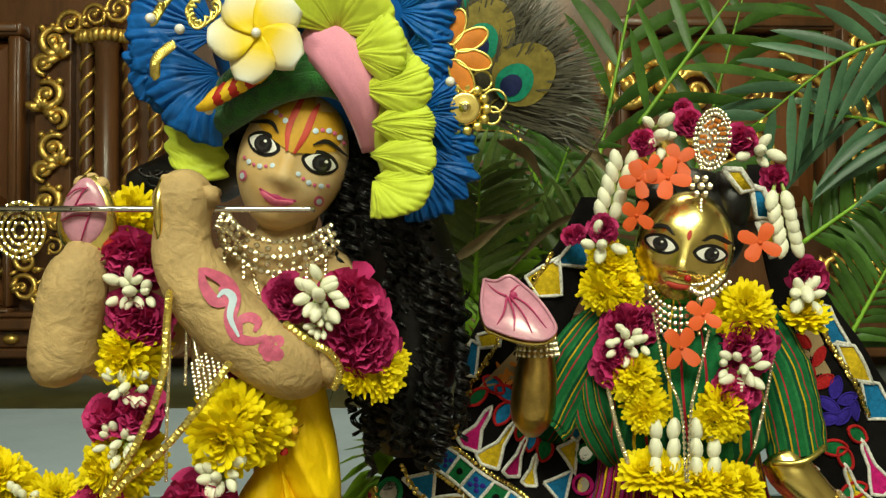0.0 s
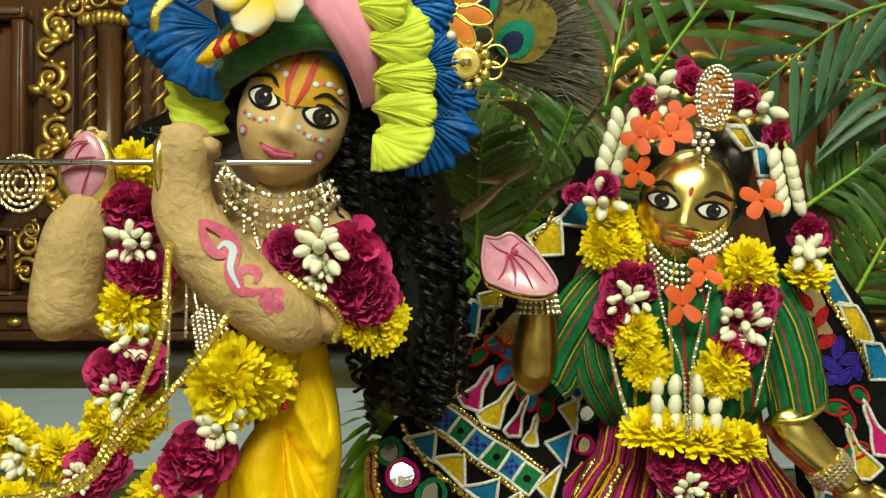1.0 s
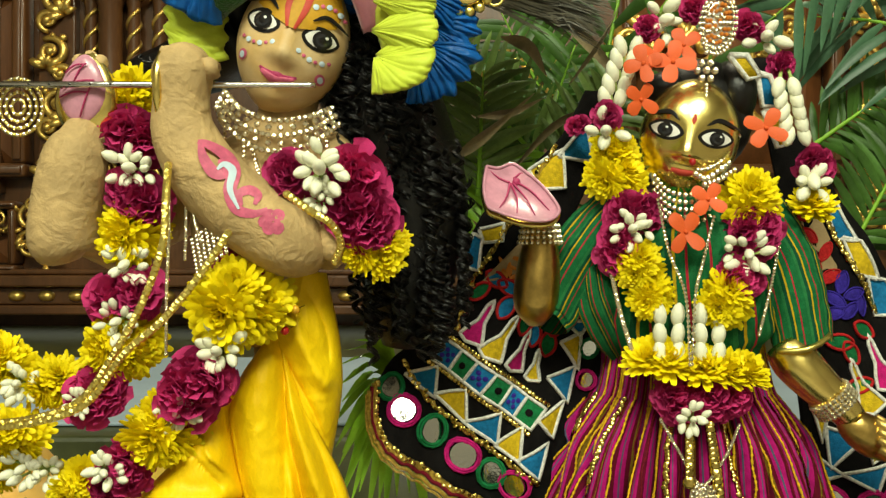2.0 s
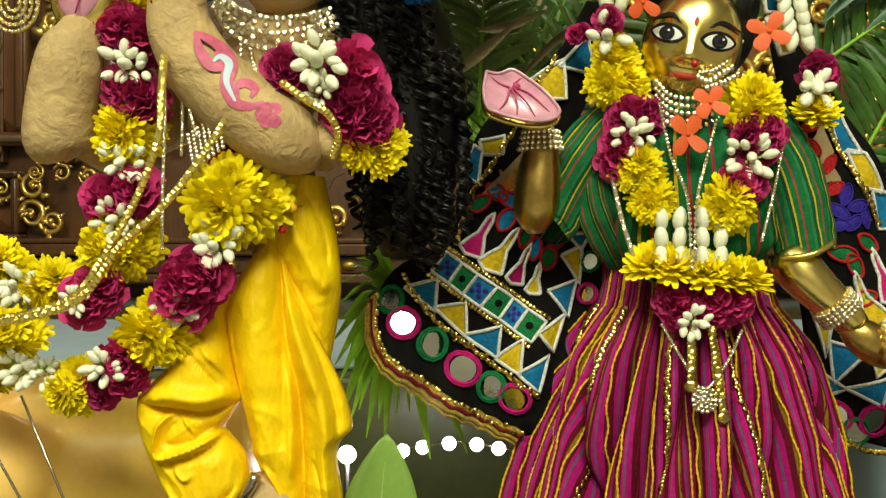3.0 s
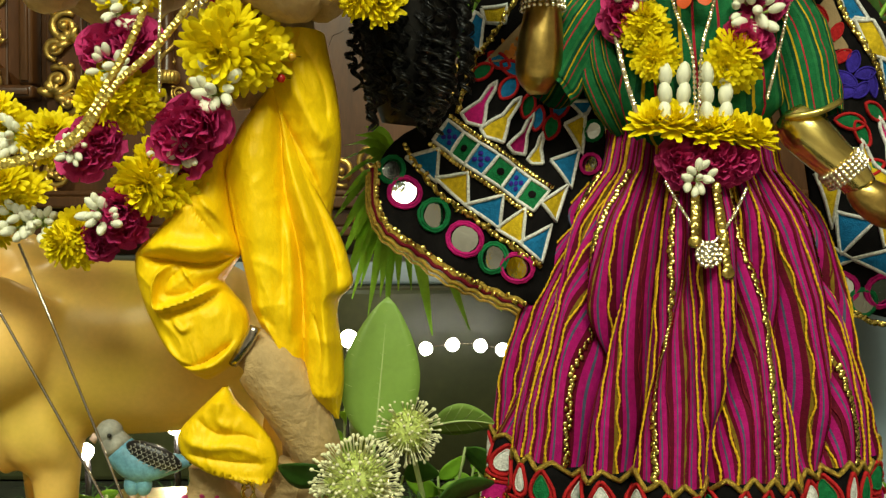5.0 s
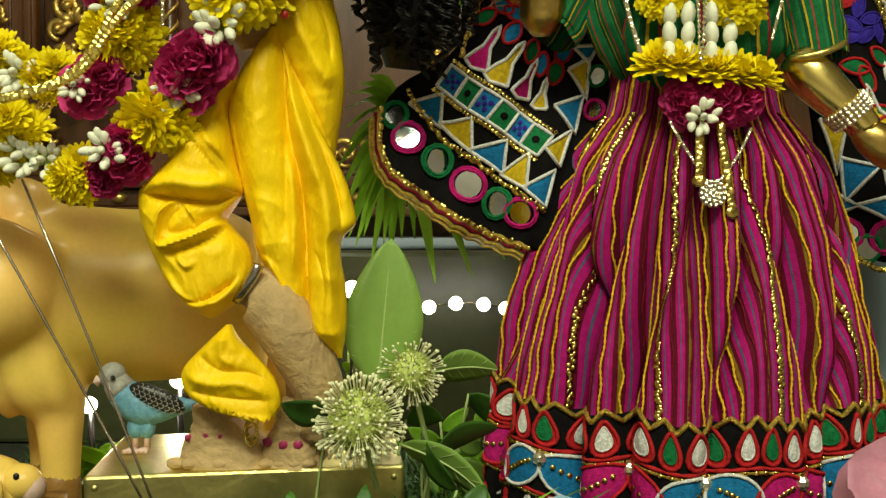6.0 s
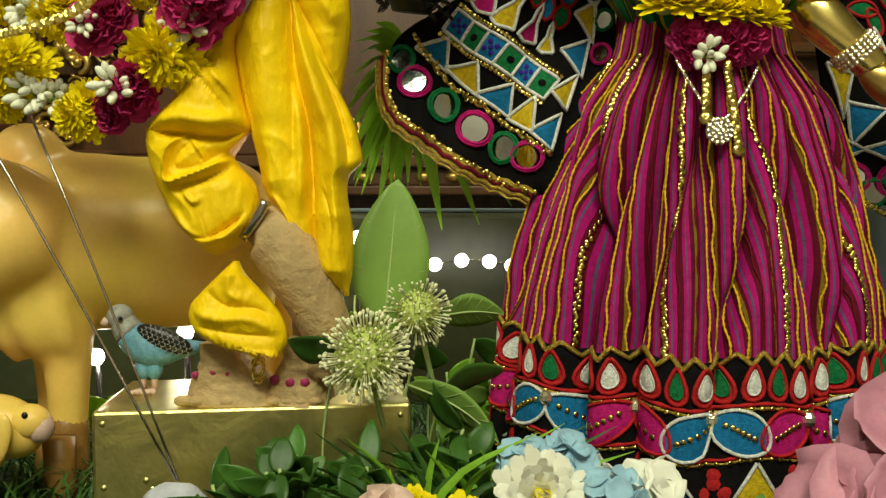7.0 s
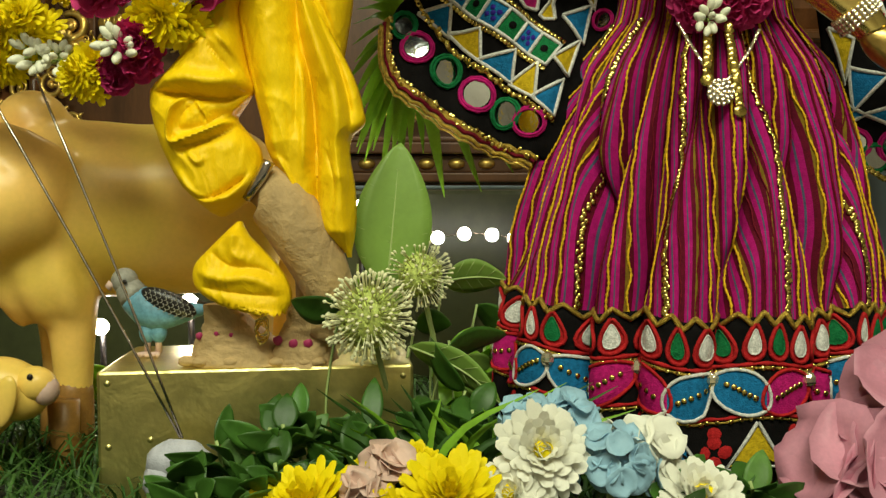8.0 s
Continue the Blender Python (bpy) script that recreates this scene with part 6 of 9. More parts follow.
surf, left, right = panel((((0.1114, 0.5597), (0.1412, 0.5597)), ((0.0881, 0.5193), (0.1221, 0.5045)), ((0.0349, 0.4683), (0.0988, 0.4534)), ((0.0145, 0.4194), (0.1073, 0.4109)), ((0.0073, 0.3811), (0.1201, 0.3768)), ((-0.0332, 0.3577), (0.1202, 0.3385)), ((-0.0493, 0.3279), (0.1031, 0.3044)), ((-0.0460, 0.3002), (0.0882, 0.2703)), ((-0.0183, 0.2738), (0.0776, 0.2447)), ((0.0350, 0.2469), (0.0691, 0.2319))), 1.0, 0.050)
for pts, f in ((((-0.0236, 0.3422), (-0.0034, 0.3485), (-0.0055, 0.3274)), BLUE_FELT), (((-0.0029, 0.3274), (0.0199, 0.3299), (0.0199, 0.3083)), YELLOW_FELT), (((0.0216, 0.3071), (0.0440, 0.3134), (0.0428, 0.2922)), BLUE_FELT), (((0.0436, 0.2905), (0.0618, 0.3024), (0.0597, 0.2804)), YELLOW_FELT), (((0.0605, 0.2795), (0.0787, 0.2905), (0.0728, 0.2676)), BLUE_FELT),
               (((0.0939, 0.3671), (0.1062, 0.3743), (0.1054, 0.3489)), YELLOW_FELT), (((0.0834, 0.3400), (0.1020, 0.3477), (0.0965, 0.3231)), BLUE_FELT), (((0.0749, 0.3091), (0.0923, 0.3210), (0.0838, 0.2973)), YELLOW_FELT), (((0.0973, 0.3836), (0.1117, 0.3845), (0.1062, 0.3739)), BLUE_FELT),
               (((0.0305, 0.4529), (0.0482, 0.4571), (0.0474, 0.4453), (0.0330, 0.4445)), YELLOW_FELT), (((0.0157, 0.4276), (0.0245, 0.4478), (0.0296, 0.4445), (0.0271, 0.4242)), BLUE_FELT), (((0.0909, 0.5090), (0.1104, 0.5319), (0.1168, 0.5068)), BLUE_FELT), (((0.0706, 0.4974), (0.0900, 0.5103), (0.0917, 0.4862), (0.0779, 0.4853)), YELLOW_FELT)):
    patch("triangle_patch", surf, pts, f, WHITE_THREAD, "yellow embroidered patch edged in white" if f is YELLOW_FELT else "blue embroidered patch edged in white")
for k, (base, tip) in enumerate((((0.0254, 0.3726), (0.0419, 0.3988)), ((0.0398, 0.3608), (0.0584, 0.3878)), ((0.0567, 0.3506), (0.0690, 0.3768)), ((0.0711, 0.3413), (0.0774, 0.3616)))):
    dx, dz = tip[0] - base[0], tip[1] - base[1]
    L = math.hypot(dx, dz)
    dx, dz = dx / L, dz / L
    w = 0.011 - 0.0015 * k
    out = [(base[0] + dx * L * u - dz * w * v, base[1] + dz * L * u + dx * w * v) for u, v in ((-0.1, -0.9), (0.15, -0.6), (0.4, -0.25), (0.8, -0.2), (1.0, 0.0), (0.8, 0.25), (0.4, 0.3), (0.15, 0.7), (-0.1, 1.0), (-0.2, 0.3))]
    patch("flame_patch", surf, out, YELLOW_FELT if k % 2 else PINK_FELT_STITCH, WHITE_THREAD, "yellow flame motif edged in white" if k % 2 else "pink flame motif edged in white")
for k, (c, sl, f) in enumerate((((0.0296, 0.4064), 0.5, GREEN_FELT), ((0.0499, 0.3938), 1.0, BLUE_FELT), ((0.0643, 0.3819), 1.2, GREEN_FELT), ((0.0833, 0.3658), 1.3, GREEN_FELT), ((0.0728, 0.3726), 1.3, BLUE_FELT), ((0.0431, 0.4149), -0.6, BLUE_FELT), ((0.0537, 0.4085), -0.5, BLUE_FELT), ((0.0897, 0.3811), 1.2, BLUE_FELT))):
    b = Build()
    b.decal(surf, almond(*c, 0.0098, 0.0056, sl, 18), 0, 0.0014, 0.0008, edge=1, edge_r=0.0013)
    part("leaf_patch", b, [f, RED_THREAD], veil, "leaf motif outlined in red")
b = Build()
b.decal(surf, [(0.0305, 0.4128), (0.0643, 0.4466), (0.0706, 0.4318), (0.0643, 0.4128), (0.0474, 0.4149)], 0, 0.0010, rings=4)
for k in range(12):
    c = Vector(((0.0529, 0.4242)[0] + rnd(-0.011, 0.011), (0.0529, 0.4242)[1] + rnd(-0.008, 0.008)))
    b.decal(surf, almond(c.x, c.y, 0.0042, 0.0016, rnd(0, 3)), 1, 0.0016, 0.0004)
part("tan_patch", b, [TAN_CLOTH, ORANGE_CLOTH], veil, "tan patch with orange stitching")
strip0, strip1 = Vector((*(-0.0004, 0.3633), 0)), Vector((*(0.0737, 0.3100), 0))
d = (strip1 - strip0) / 6
nrm = Vector((-d.y, d.x, 0)).normalized() * 0.0094
for k in range(6):
    a, c = strip0 + d * k, strip0 + d * (k + 1)
    quad = [tuple((a - nrm)[:2]), tuple((c - nrm)[:2]), tuple((c + nrm)[:2]), tuple((a + nrm)[:2])]
    patch("square_patch", surf, quad, GREEN_FELT if k % 2 else BLUE_FELT, WHITE_THREAD, "green square patch" if k % 2 else "blue square patch")
    mid = (a + c) / 2
    b = Build()
    for i in range(1 if k % 2 else 5):
        o = (0, 0) if i == 0 else (0.0042 * math.cos(i * math.pi / 2), 0.0042 * math.sin(i * math.pi / 2))
        b.decal(surf, disc(mid.x + o[0], mid.y + o[1], 0.0028 if k % 2 else 0.0019, 10), 0, 0.0026, 0.0005)
    part("dot_motif", b, BLACK_CLOTH if k % 2 else INDIGO_FELT, veil)
for side in (-1, 1):
    for i in range(30):
        p = strip0 + d * (6 * i / 29) + nrm * side * 1.35
        o, n = surf(p.x, p.y)
        put("sequin", sequin_mesh, veil, facing(o + n * 0.0022, n + Vector((rnd(-0.4, 0.4), 0, rnd(-0.4, 0.4))), 0, 1.2))
for k, (c, r) in enumerate((((-0.0372, 0.3337), 0.0105), ((-0.0275, 0.3164), 0.0118), ((-0.0055, 0.2999), 0.0125), ((0.0178, 0.2821), 0.0128), ((0.0394, 0.2681), 0.0118), ((0.0567, 0.2609), 0.0108), ((0.1138, 0.3632), 0.008), ((0.1125, 0.3385), 0.008))):
    sewn_mirror(surf, c, r, PINK_FELT_STITCH if k % 2 else GREEN_FELT)
for line, lo, hi in (([(-0.0490, 0.3388), (-0.0482, 0.3113), (-0.0372, 0.2901), (-0.0160, 0.2745), (0.0093, 0.2575), (0.0347, 0.2456), (0.0623, 0.2350)], 0, 90), ([(-0.0266, 0.3515), (-0.0076, 0.3219), (0.0178, 0.3028), (0.0432, 0.2838), (0.0728, 0.2626)], 0, 50), ([(0.0875, 0.5162), (0.0516, 0.4529), (0.0241, 0.4149), (0.0114, 0.3768)], 0, 60)):
    pts = curve_through([(p[0], p[1], 0) for p in line], 90)
    b = Build()
    b.tube([surf(p.x, p.y)[0] + surf(p.x, p.y)[1] * 0.0012 + Vector((0, 0, 0.0012 * math.sin(i * 0.9))) for i, p in enumerate(pts)], 0.0017, 5, caps=False)
    part("gold_edging", b, GOLD_BRAID, veil)
    if lo == 0 and hi == 90:
        for drop_z, m, r in ((0.0018, GOLD_BRAID, 0.0022), (0.0045, MAROON_THREAD, 0.0018), (0.0085, GOLD_BRAID, 0.0017), (0.0120, GOLD_BRAID, 0.0010)):
            b = Build()
            b.tube([surf(p.x - drop_z * 0.55, p.y - drop_z * 0.8)[0] + surf(p.x, p.y)[1] * 0.001 + Vector((0, 0, 0.0022 * abs(math.sin(i * 0.42)))) for i, p in enumerate(pts)], r, 6, caps=False)
            part("scalloped_edging", b, m, veil, "scalloped gold and brown edging")
    for i in range(0, 90, 2):
        o, n = surf(pts[i].x + rnd(-0.002, 0.002), pts[i].y + rnd(-0.002, 0.002))
        put("sequin", sequin_mesh, veil, facing(o + n * 0.0030, n + Vector((rnd(-0.4, 0.4), 0, rnd(-0.4, 0.4))), 0, 1.25))

surf, left, right = panel((((0.2413, 0.5853), (0.2583, 0.5853)), ((0.2477, 0.5343), (0.2712, 0.5343)), ((0.2585, 0.4833), (0.3054, 0.4833)), ((0.2650, 0.4195), (0.3470, 0.4195)), ((0.2694, 0.3683), (0.3848, 0.3683)), ((0.2760, 0.3043), (0.3935, 0.3043)), ((0.2846, 0.2531), (0.3894, 0.2445)), ((0.2975, 0.2317), (0.3681, 0.2146))), 0.8, 0.052)
b = Build()
b.decal(surf, [(0.2631, 0.4784), (0.2822, 0.4784), (0.3013, 0.4446), (0.3312, 0.3917), (0.2930, 0.3811), (0.2802, 0.3980), (0.2674, 0.4403)], 0, 0.0008, rings=5)
for c, sl, m in (((0.2780, 0.4648), 0.4, 1), ((0.2795, 0.4488), 2.6, 1), ((0.2950, 0.4361), 0.9, 1), ((0.2759, 0.4361), 2.0, 1), ((0.2866, 0.4213), 1.5, 1), ((0.2972, 0.4171), 0.5, 1), ((0.3057, 0.4128), 1.2, 2), ((0.3142, 0.4044), 0.3, 2), ((0.2993, 0.4001), 2.5, 2), ((0.3099, 0.3917), 0.7, 2), ((0.2972, 0.3895), 0.2, 2), ((0.3205, 0.3959), 1.8, 2)):
    b.decal(surf, almond(*c, 0.0090, 0.0044, sl, 16), m, 0.0014, 0.0008, edge=m, edge_r=0.0008)
part("tan_patch", b, [TAN_CLOTH, RED_THREAD, INDIGO_FELT], veil, "tan patch with red and indigo flowers")
for pts, f in ((((0.2962, 0.4741), (0.3063, 0.4720), (0.3183, 0.4467), (0.3056, 0.4479)), BLUE_FELT), (((0.3119, 0.4446), (0.3225, 0.4424), (0.3362, 0.4171), (0.3184, 0.4213)), YELLOW_FELT), (((0.3290, 0.4149), (0.3438, 0.4128), (0.3566, 0.3896), (0.3354, 0.3895)), BLUE_FELT), (((0.2804, 0.3281), (0.2953, 0.3218), (0.2932, 0.2942)), YELLOW_FELT), (((0.2974, 0.3006), (0.3187, 0.2942), (0.3018, 0.2730)), BLUE_FELT), (((0.3229, 0.3048), (0.3442, 0.2963), (0.3272, 0.2794)), YELLOW_FELT), (((0.2761, 0.3599), (0.2888, 0.3514), (0.2868, 0.3281)), BLUE_FELT), (((0.2848, 0.2815), (0.3060, 0.2667), (0.2869, 0.2582)), BLUE_FELT), (((0.3103, 0.2667), (0.3357, 0.2751), (0.3315, 0.2560)), BLUE_FELT)):
    patch("triangle_patch", surf, pts, f, WHITE_THREAD, "yellow embroidered patch edged in white" if f is YELLOW_FELT else "blue embroidered patch edged in white")
for k, (base, tip) in enumerate((((0.3271, 0.3218), (0.3100, 0.3557)), ((0.3398, 0.3387), (0.3270, 0.3726)))):
    dx, dz = tip[0] - base[0], tip[1] - base[1]
    L = math.hypot(dx, dz)
    dx, dz = dx / L, dz / L
    out = [(base[0] + dx * L * u - dz * 0.010 * v, base[1] + dz * L * u + dx * 0.010 * v) for u, v in ((-0.1, -0.9), (0.15, -0.6), (0.4, -0.25), (0.8, -0.2), (1.0, 0.0), (0.8, 0.25), (0.4, 0.3), (0.15, 0.7), (-0.1, 1.0), (-0.2, 0.3))]
    patch("flame_patch", surf, out, YELLOW_FELT if k == 0 else PINK_FELT_STITCH, WHITE_THREAD, "yellow flame motif edged in white" if k == 0 else "pink flame motif edged in white")
for k, c in enumerate(((0.3109, 0.3599), (0.3227, 0.3768), (0.3015, 0.3684), (0.3186, 0.3345))):
    b = Build()
    b.decal(surf, almond(*c, 0.0110, 0.0058, -0.9 + 0.4 * k, 18), 0, 0.0014, 0.0008, edge=1, edge_r=0.0013)
    part("leaf_patch", b, [GREEN_FELT, RED_THREAD], veil, "leaf motif outlined in red")
for k, (c, r) in enumerate((((0.2997, 0.2454), 0.0115), ((0.3146, 0.2348), 0.0105), ((0.3282, 0.2433), 0.0125), ((0.3485, 0.2475), 0.012))):
    sewn_mirror(surf, c, r, GREEN_FELT if k == 1 else PINK_FELT_STITCH)
for line in ([(0.2864, 0.4826), (0.3013, 0.4530), (0.3184, 0.4192), (0.3354, 0.3895)], [(0.2955, 0.2327), (0.3231, 0.2200), (0.3571, 0.2178)]):
    pts = curve_through([(p[0], p[1], 0) for p in line], 50)
    b = Build()
    b.tube([surf(p.x, p.y)[0] + surf(p.x, p.y)[1] * 0.0012 for p in pts], 0.0015, 5, caps=False)
    part("gold_edging", b, GOLD_BRAID, veil)
    for p in pts:
        o, n = surf(p.x + rnd(-0.001, 0.001), p.y + rnd(-0.001, 0.001))
        put("sequin", sequin_mesh, veil, facing(o + n * 0.0030, n + Vector((rnd(-0.4, 0.4), 0, rnd(-0.4, 0.4))), 0, 1.4))
# the strip of the veil that frames the hair
for pts, m, lab in (([(0.2273, 0.0050, 0.5642), (0.2356, 0.0050, 0.5622), (0.2470, 0.0120, 0.5420), (0.2329, 0.0120, 0.5420)], BLUE_FELT, "blue embroidered patch edged in white"), ([(0.2053, 0.0000, 0.5760), (0.2176, 0.0000, 0.5760), (0.2294, 0.0050, 0.5622), (0.2199, 0.0050, 0.5601)], YELLOW_FELT, "yellow embroidered patch edged in white"), ([(0.2344, 0.0140, 0.5392), (0.2469, 0.0140, 0.5392), (0.2552, 0.0200, 0.5152), (0.2467, 0.0200, 0.5131)], YELLOW_FELT, "yellow embroidered patch edged in white")):
    b = Build()
    b.tube([pts[k % 4] for k in range(5)], 0.0014, 5, 1, caps=False)
    ids = [b.point(p) for p in pts]
    b.face(ids, 0)
    part("triangle_patch", b, [m, WHITE_THREAD], veil, lab, thick=0.002)


# ---- flowers: each kind is modelled a few times at unit size and shared
def petal(b, root, way, up, length, width, curl=0.2, m=0, tip=0.5, wave=0.0, cup=0.25):
    way, up = Vector(way).normalized(), Vector(up)
    up = (up - way * up.dot(way)).normalized()
    side = way.cross(up)
    pts = [Vector(root) + way * length * u + up * curl * length * (u * u) + side * wave * math.sin(u * 5) for u in (0, 0.35, 0.7, 0.92, 1.0)]
    first = len(b.v)
    b.blade(pts, [width * 0.35, width * 0.85, width, width * 0.75, width * tip * 0.4], side, m, cup)
    return first


def marigold_mesh(seed, m, rings=8, name="marigold", wide=1.0):
    random.seed(seed)
    b = Build()
    root = b.point((0, 0, -0.1))
    for i in range(rings):
        u = i / (rings - 1)
        n = 6 + int(14 * u)
        for k in range(n):
            a = 2 * math.pi * (k + rnd(-0.3, 0.3)) / n + i
            e = 1.35 - 1.25 * u + rnd(-0.14, 0.14)
            way = Vector((math.cos(a) * math.cos(e), math.sin(a) * math.cos(e), math.sin(e)))
            first = petal(b, Vector((math.cos(a), math.sin(a), 0)) * 0.12 * u + Vector((0, 0, 0.10 - 0.2 * u)), way, (0, 0, 1), (0.46 + 0.50 * u) * rnd(0.85, 1.1), rnd(0.10, 0.15) * wide, 0.10 + rnd(-0.1, 0.2), 0, 0.9, rnd(-0.02, 0.02), rnd(0.15, 0.45))
            b.face((root, first, first + 1))
    first = len(b.v)
    b.ball((0, 0, -0.25), (0.45, 0.45, 0.22), 1, 6, 10)
    b.face((root, first, first + 10), 1)
    return b.mesh(name, [m, BUD_GREEN])


def carnation_mesh(seed, m=None, name="carnation"):
    random.seed(seed)
    b = Build()
    root = b.point((0, 0, -0.05))
    for i in range(54):
        u = i / 53
        a, e = i * 2.4, 1.4 - 1.5 * u + rnd(-0.25, 0.25)
        way = Vector((math.cos(a) * math.cos(e), math.sin(a) * math.cos(e), math.sin(e)))
        up = Vector((rnd(-0.5, 0.5), rnd(-0.5, 0.5), 1))
        side = way.cross(up).normalized()
        length, width = rnd(0.65, 1.0), rnd(0.28, 0.44)
        rows = []
        for t in (0.0, 0.35, 0.7, 0.9, 1.0):
            w = width * (0.25 + 0.75 * t)
            row = []
            for s in (-1, -0.5, 0, 0.5, 1):
                fr = 0.07 * t * math.sin(s * 6 + i) + rnd(-0.03, 0.03) * t
                row.append(way * (length * t * (1 - 0.12 * s * s)) + side * w * s + way.cross(side) * (-fr - 0.12 * t * t * abs(s)))
            rows.append(row)
        ids = b.grid(rows)
        b.face((root, ids[0][1], ids[0][2]))
    return b.mesh(name, [m or CARNATION])


b = Build()
b.lathe([(0.0, 0.5), (0.05, 0.49), (0.17, 0.38), (0.255, 0.16), (0.265, -0.05), (0.21, -0.25), (0.11, -0.38)], 10, 0)
b.lathe([(0.10, -0.36), (0.075, -0.48), (0.07, -0.78), (0.0, -0.80)], 8, 1)
BUD_MESH = b.mesh("jasmine_bud", [BUD, BUD_GREEN])
MARIGOLDS = [marigold_mesh(100 + k, MARIGOLD) for k in range(4)]
CARNATIONS = [carnation_mesh(200 + k) for k in range(4)]


def ixora_mesh(seed):
    random.seed(seed)
    b = Build()
    for k in range(4):
        a = k * math.pi / 2 + rnd(-0.15, 0.15)
        petal(b, (0, 0, 0), (math.cos(a), math.sin(a), rnd(0.0, 0.25)), (0, 0, 1), rnd(0.9, 1.05), rnd(0.30, 0.36), rnd(-0.2, 0.05), 0, 0.9, 0, 0.15)
    b.ball((0, 0, 0.04), 0.11, 0, 6, 8)
    b.tube([(0, 0, 0), (0.1, 0, -0.8)], 0.06, 6)
    return b.mesh("ixora_flower", [IXORA])


IXORAS = [ixora_mesh(300 + k) for k in range(3)]


def flower(parent, kind, place, r, way=(0, -1, 0), wob=0.35):
    way = Vector(way) + Vector((rnd(-wob, wob), 0, rnd(-wob, wob)))
    me = random.choice(MARIGOLDS if kind == "marigold" else CARNATIONS)
    m = facing(place, way, rnd(0, 6.28), r)
    return put(kind, me, parent, m)


def buds(parent, place, n, size, spread, way=None, flat=False):
    """A little bunch of jasmine buds, tips outward."""
    for k in range(n):
        a = 2 * math.pi * k / max(1, n - 1) + rnd(-0.3, 0.3)
        rad = Vector((math.cos(a), 0, math.sin(a))) if k else Vector((0, 0, 0))
        w = Vector(way) if way else rad * 0.9 + Vector((rnd(-0.2, 0.2), -0.75, rnd(-0.2, 0.2)))
        p = Vector(place) + rad * spread * rnd(0.55, 1.2) + Vector((0, -spread * (0.6 if k == 0 else 0.2), 0))
        put("jasmine_bud", BUD_MESH, parent, facing(p, w + Vector((rnd(-0.4, 0.4), 0, rnd(-0.4, 0.4))), rnd(0, 6.28), size * rnd(0.85, 1.2)))


def garland(name, label, steps, base):
    """steps: (kind, place, size)."""
    top = thing(name, label, "garland", base)
    steps = [(k, p, r * (0.98 if k == "jasmine" else 1.0)) for k, p, r in steps]
    line = [Vector(s[1]) + Vector((0, 0.008, 0)) for s in steps]
    if len(line) > 2:
        b = Build()
        b.tube(curve_through(line, len(line) * 4), 0.0035, 6)
        part("cord", b, BUD_GREEN, top)
    for kind, p, r in steps:
        if kind == "jasmine":
            buds(top, Vector(p) + Vector((0, -0.005, 0)), 12, r * 0.72, r * 0.70)
        elif kind == "carnation":
            for k in range(4):
                flower(top, kind, Vector(p) + Vector((rnd(-0.5, 0.5) * r, rnd(-0.2, 0.3) * r, rnd(-0.35, 0.35) * r)), r * rnd(0.95, 1.12))
        else:
            for k in range(5):
                a = k * 2.4 + rnd(0, 1)
                flower(top, kind, Vector(p) + Vector((0.42 * r * math.cos(a), (0.25 - 0.14 * k) * r, 0.36 * r * math.sin(a))), r * rnd(0.70, 0.86), (0.55 * math.cos(a), -1, 0.55 * math.sin(a)), wob=0.3)
    return top


random.seed(31)
M, C, J = "marigold", "carnation", "jasmine"
garland("long_garland", "long garland of yellow marigolds, magenta carnations and jasmine buds", [
    (M, (-0.2036, -0.0400, 0.5391), 0.0185), (C, (-0.2024, -0.0460, 0.5136), 0.0205), (J, (-0.1992, -0.0540, 0.4902), 0.0175), (C, (-0.2009, -0.0480, 0.4702), 0.0195), (M, (-0.2002, -0.0500, 0.4502), 0.0225), (J, (-0.2025, -0.0540, 0.4283), 0.0165),
    (C, (-0.2057, -0.0480, 0.4090), 0.0200), (J, (-0.2073, -0.0560, 0.3918), 0.0150), (M, (-0.2096, -0.0480, 0.3747), 0.0240), (C, (-0.2284, -0.0440, 0.3447), 0.0200), (J, (-0.2326, -0.0580, 0.3406), 0.012), (M, (-0.2570, -0.0400, 0.3492), 0.0185), (J, (-0.2772, -0.0400, 0.3499), 0.0160), (M, (-0.2931, -0.0360, 0.3601), 0.019), (M, (-0.3147, -0.0300, 0.3681), 0.019), (C, (-0.3387, -0.0200, 0.3829), 0.02)], (-0.2122, -0.0400, 0.3742))
garland("crossing_garland", "garland of marigolds, carnations and jasmine crossing the hips", [
    (C, (-0.1313, -0.0550, 0.4262), 0.0185), (M, (-0.1269, -0.0680, 0.4043), 0.0290), (J, (-0.1393, -0.0720, 0.3748), 0.0190), (C, (-0.1514, -0.0660, 0.3522), 0.0240), (J, (-0.1658, -0.0660, 0.3349), 0.0160), (M, (-0.1763, -0.0620, 0.3221), 0.0250), (C, (-0.1981, -0.0580, 0.2987), 0.0190), (J, (-0.2111, -0.0680, 0.2979), 0.0150), (C, (-0.2195, -0.0560, 0.2855), 0.016), (M, (-0.2348, -0.0540, 0.2844), 0.0180),
    (J, (-0.2558, -0.0500, 0.2937), 0.013), (J, (-0.2705, -0.0500, 0.2963), 0.0145), (M, (-0.2824, -0.0480, 0.3137), 0.0210), (M, (-0.2929, -0.0450, 0.2947), 0.018), (C, (-0.3176, -0.0400, 0.3088), 0.02)], (-0.1529, -0.0600, 0.3516))
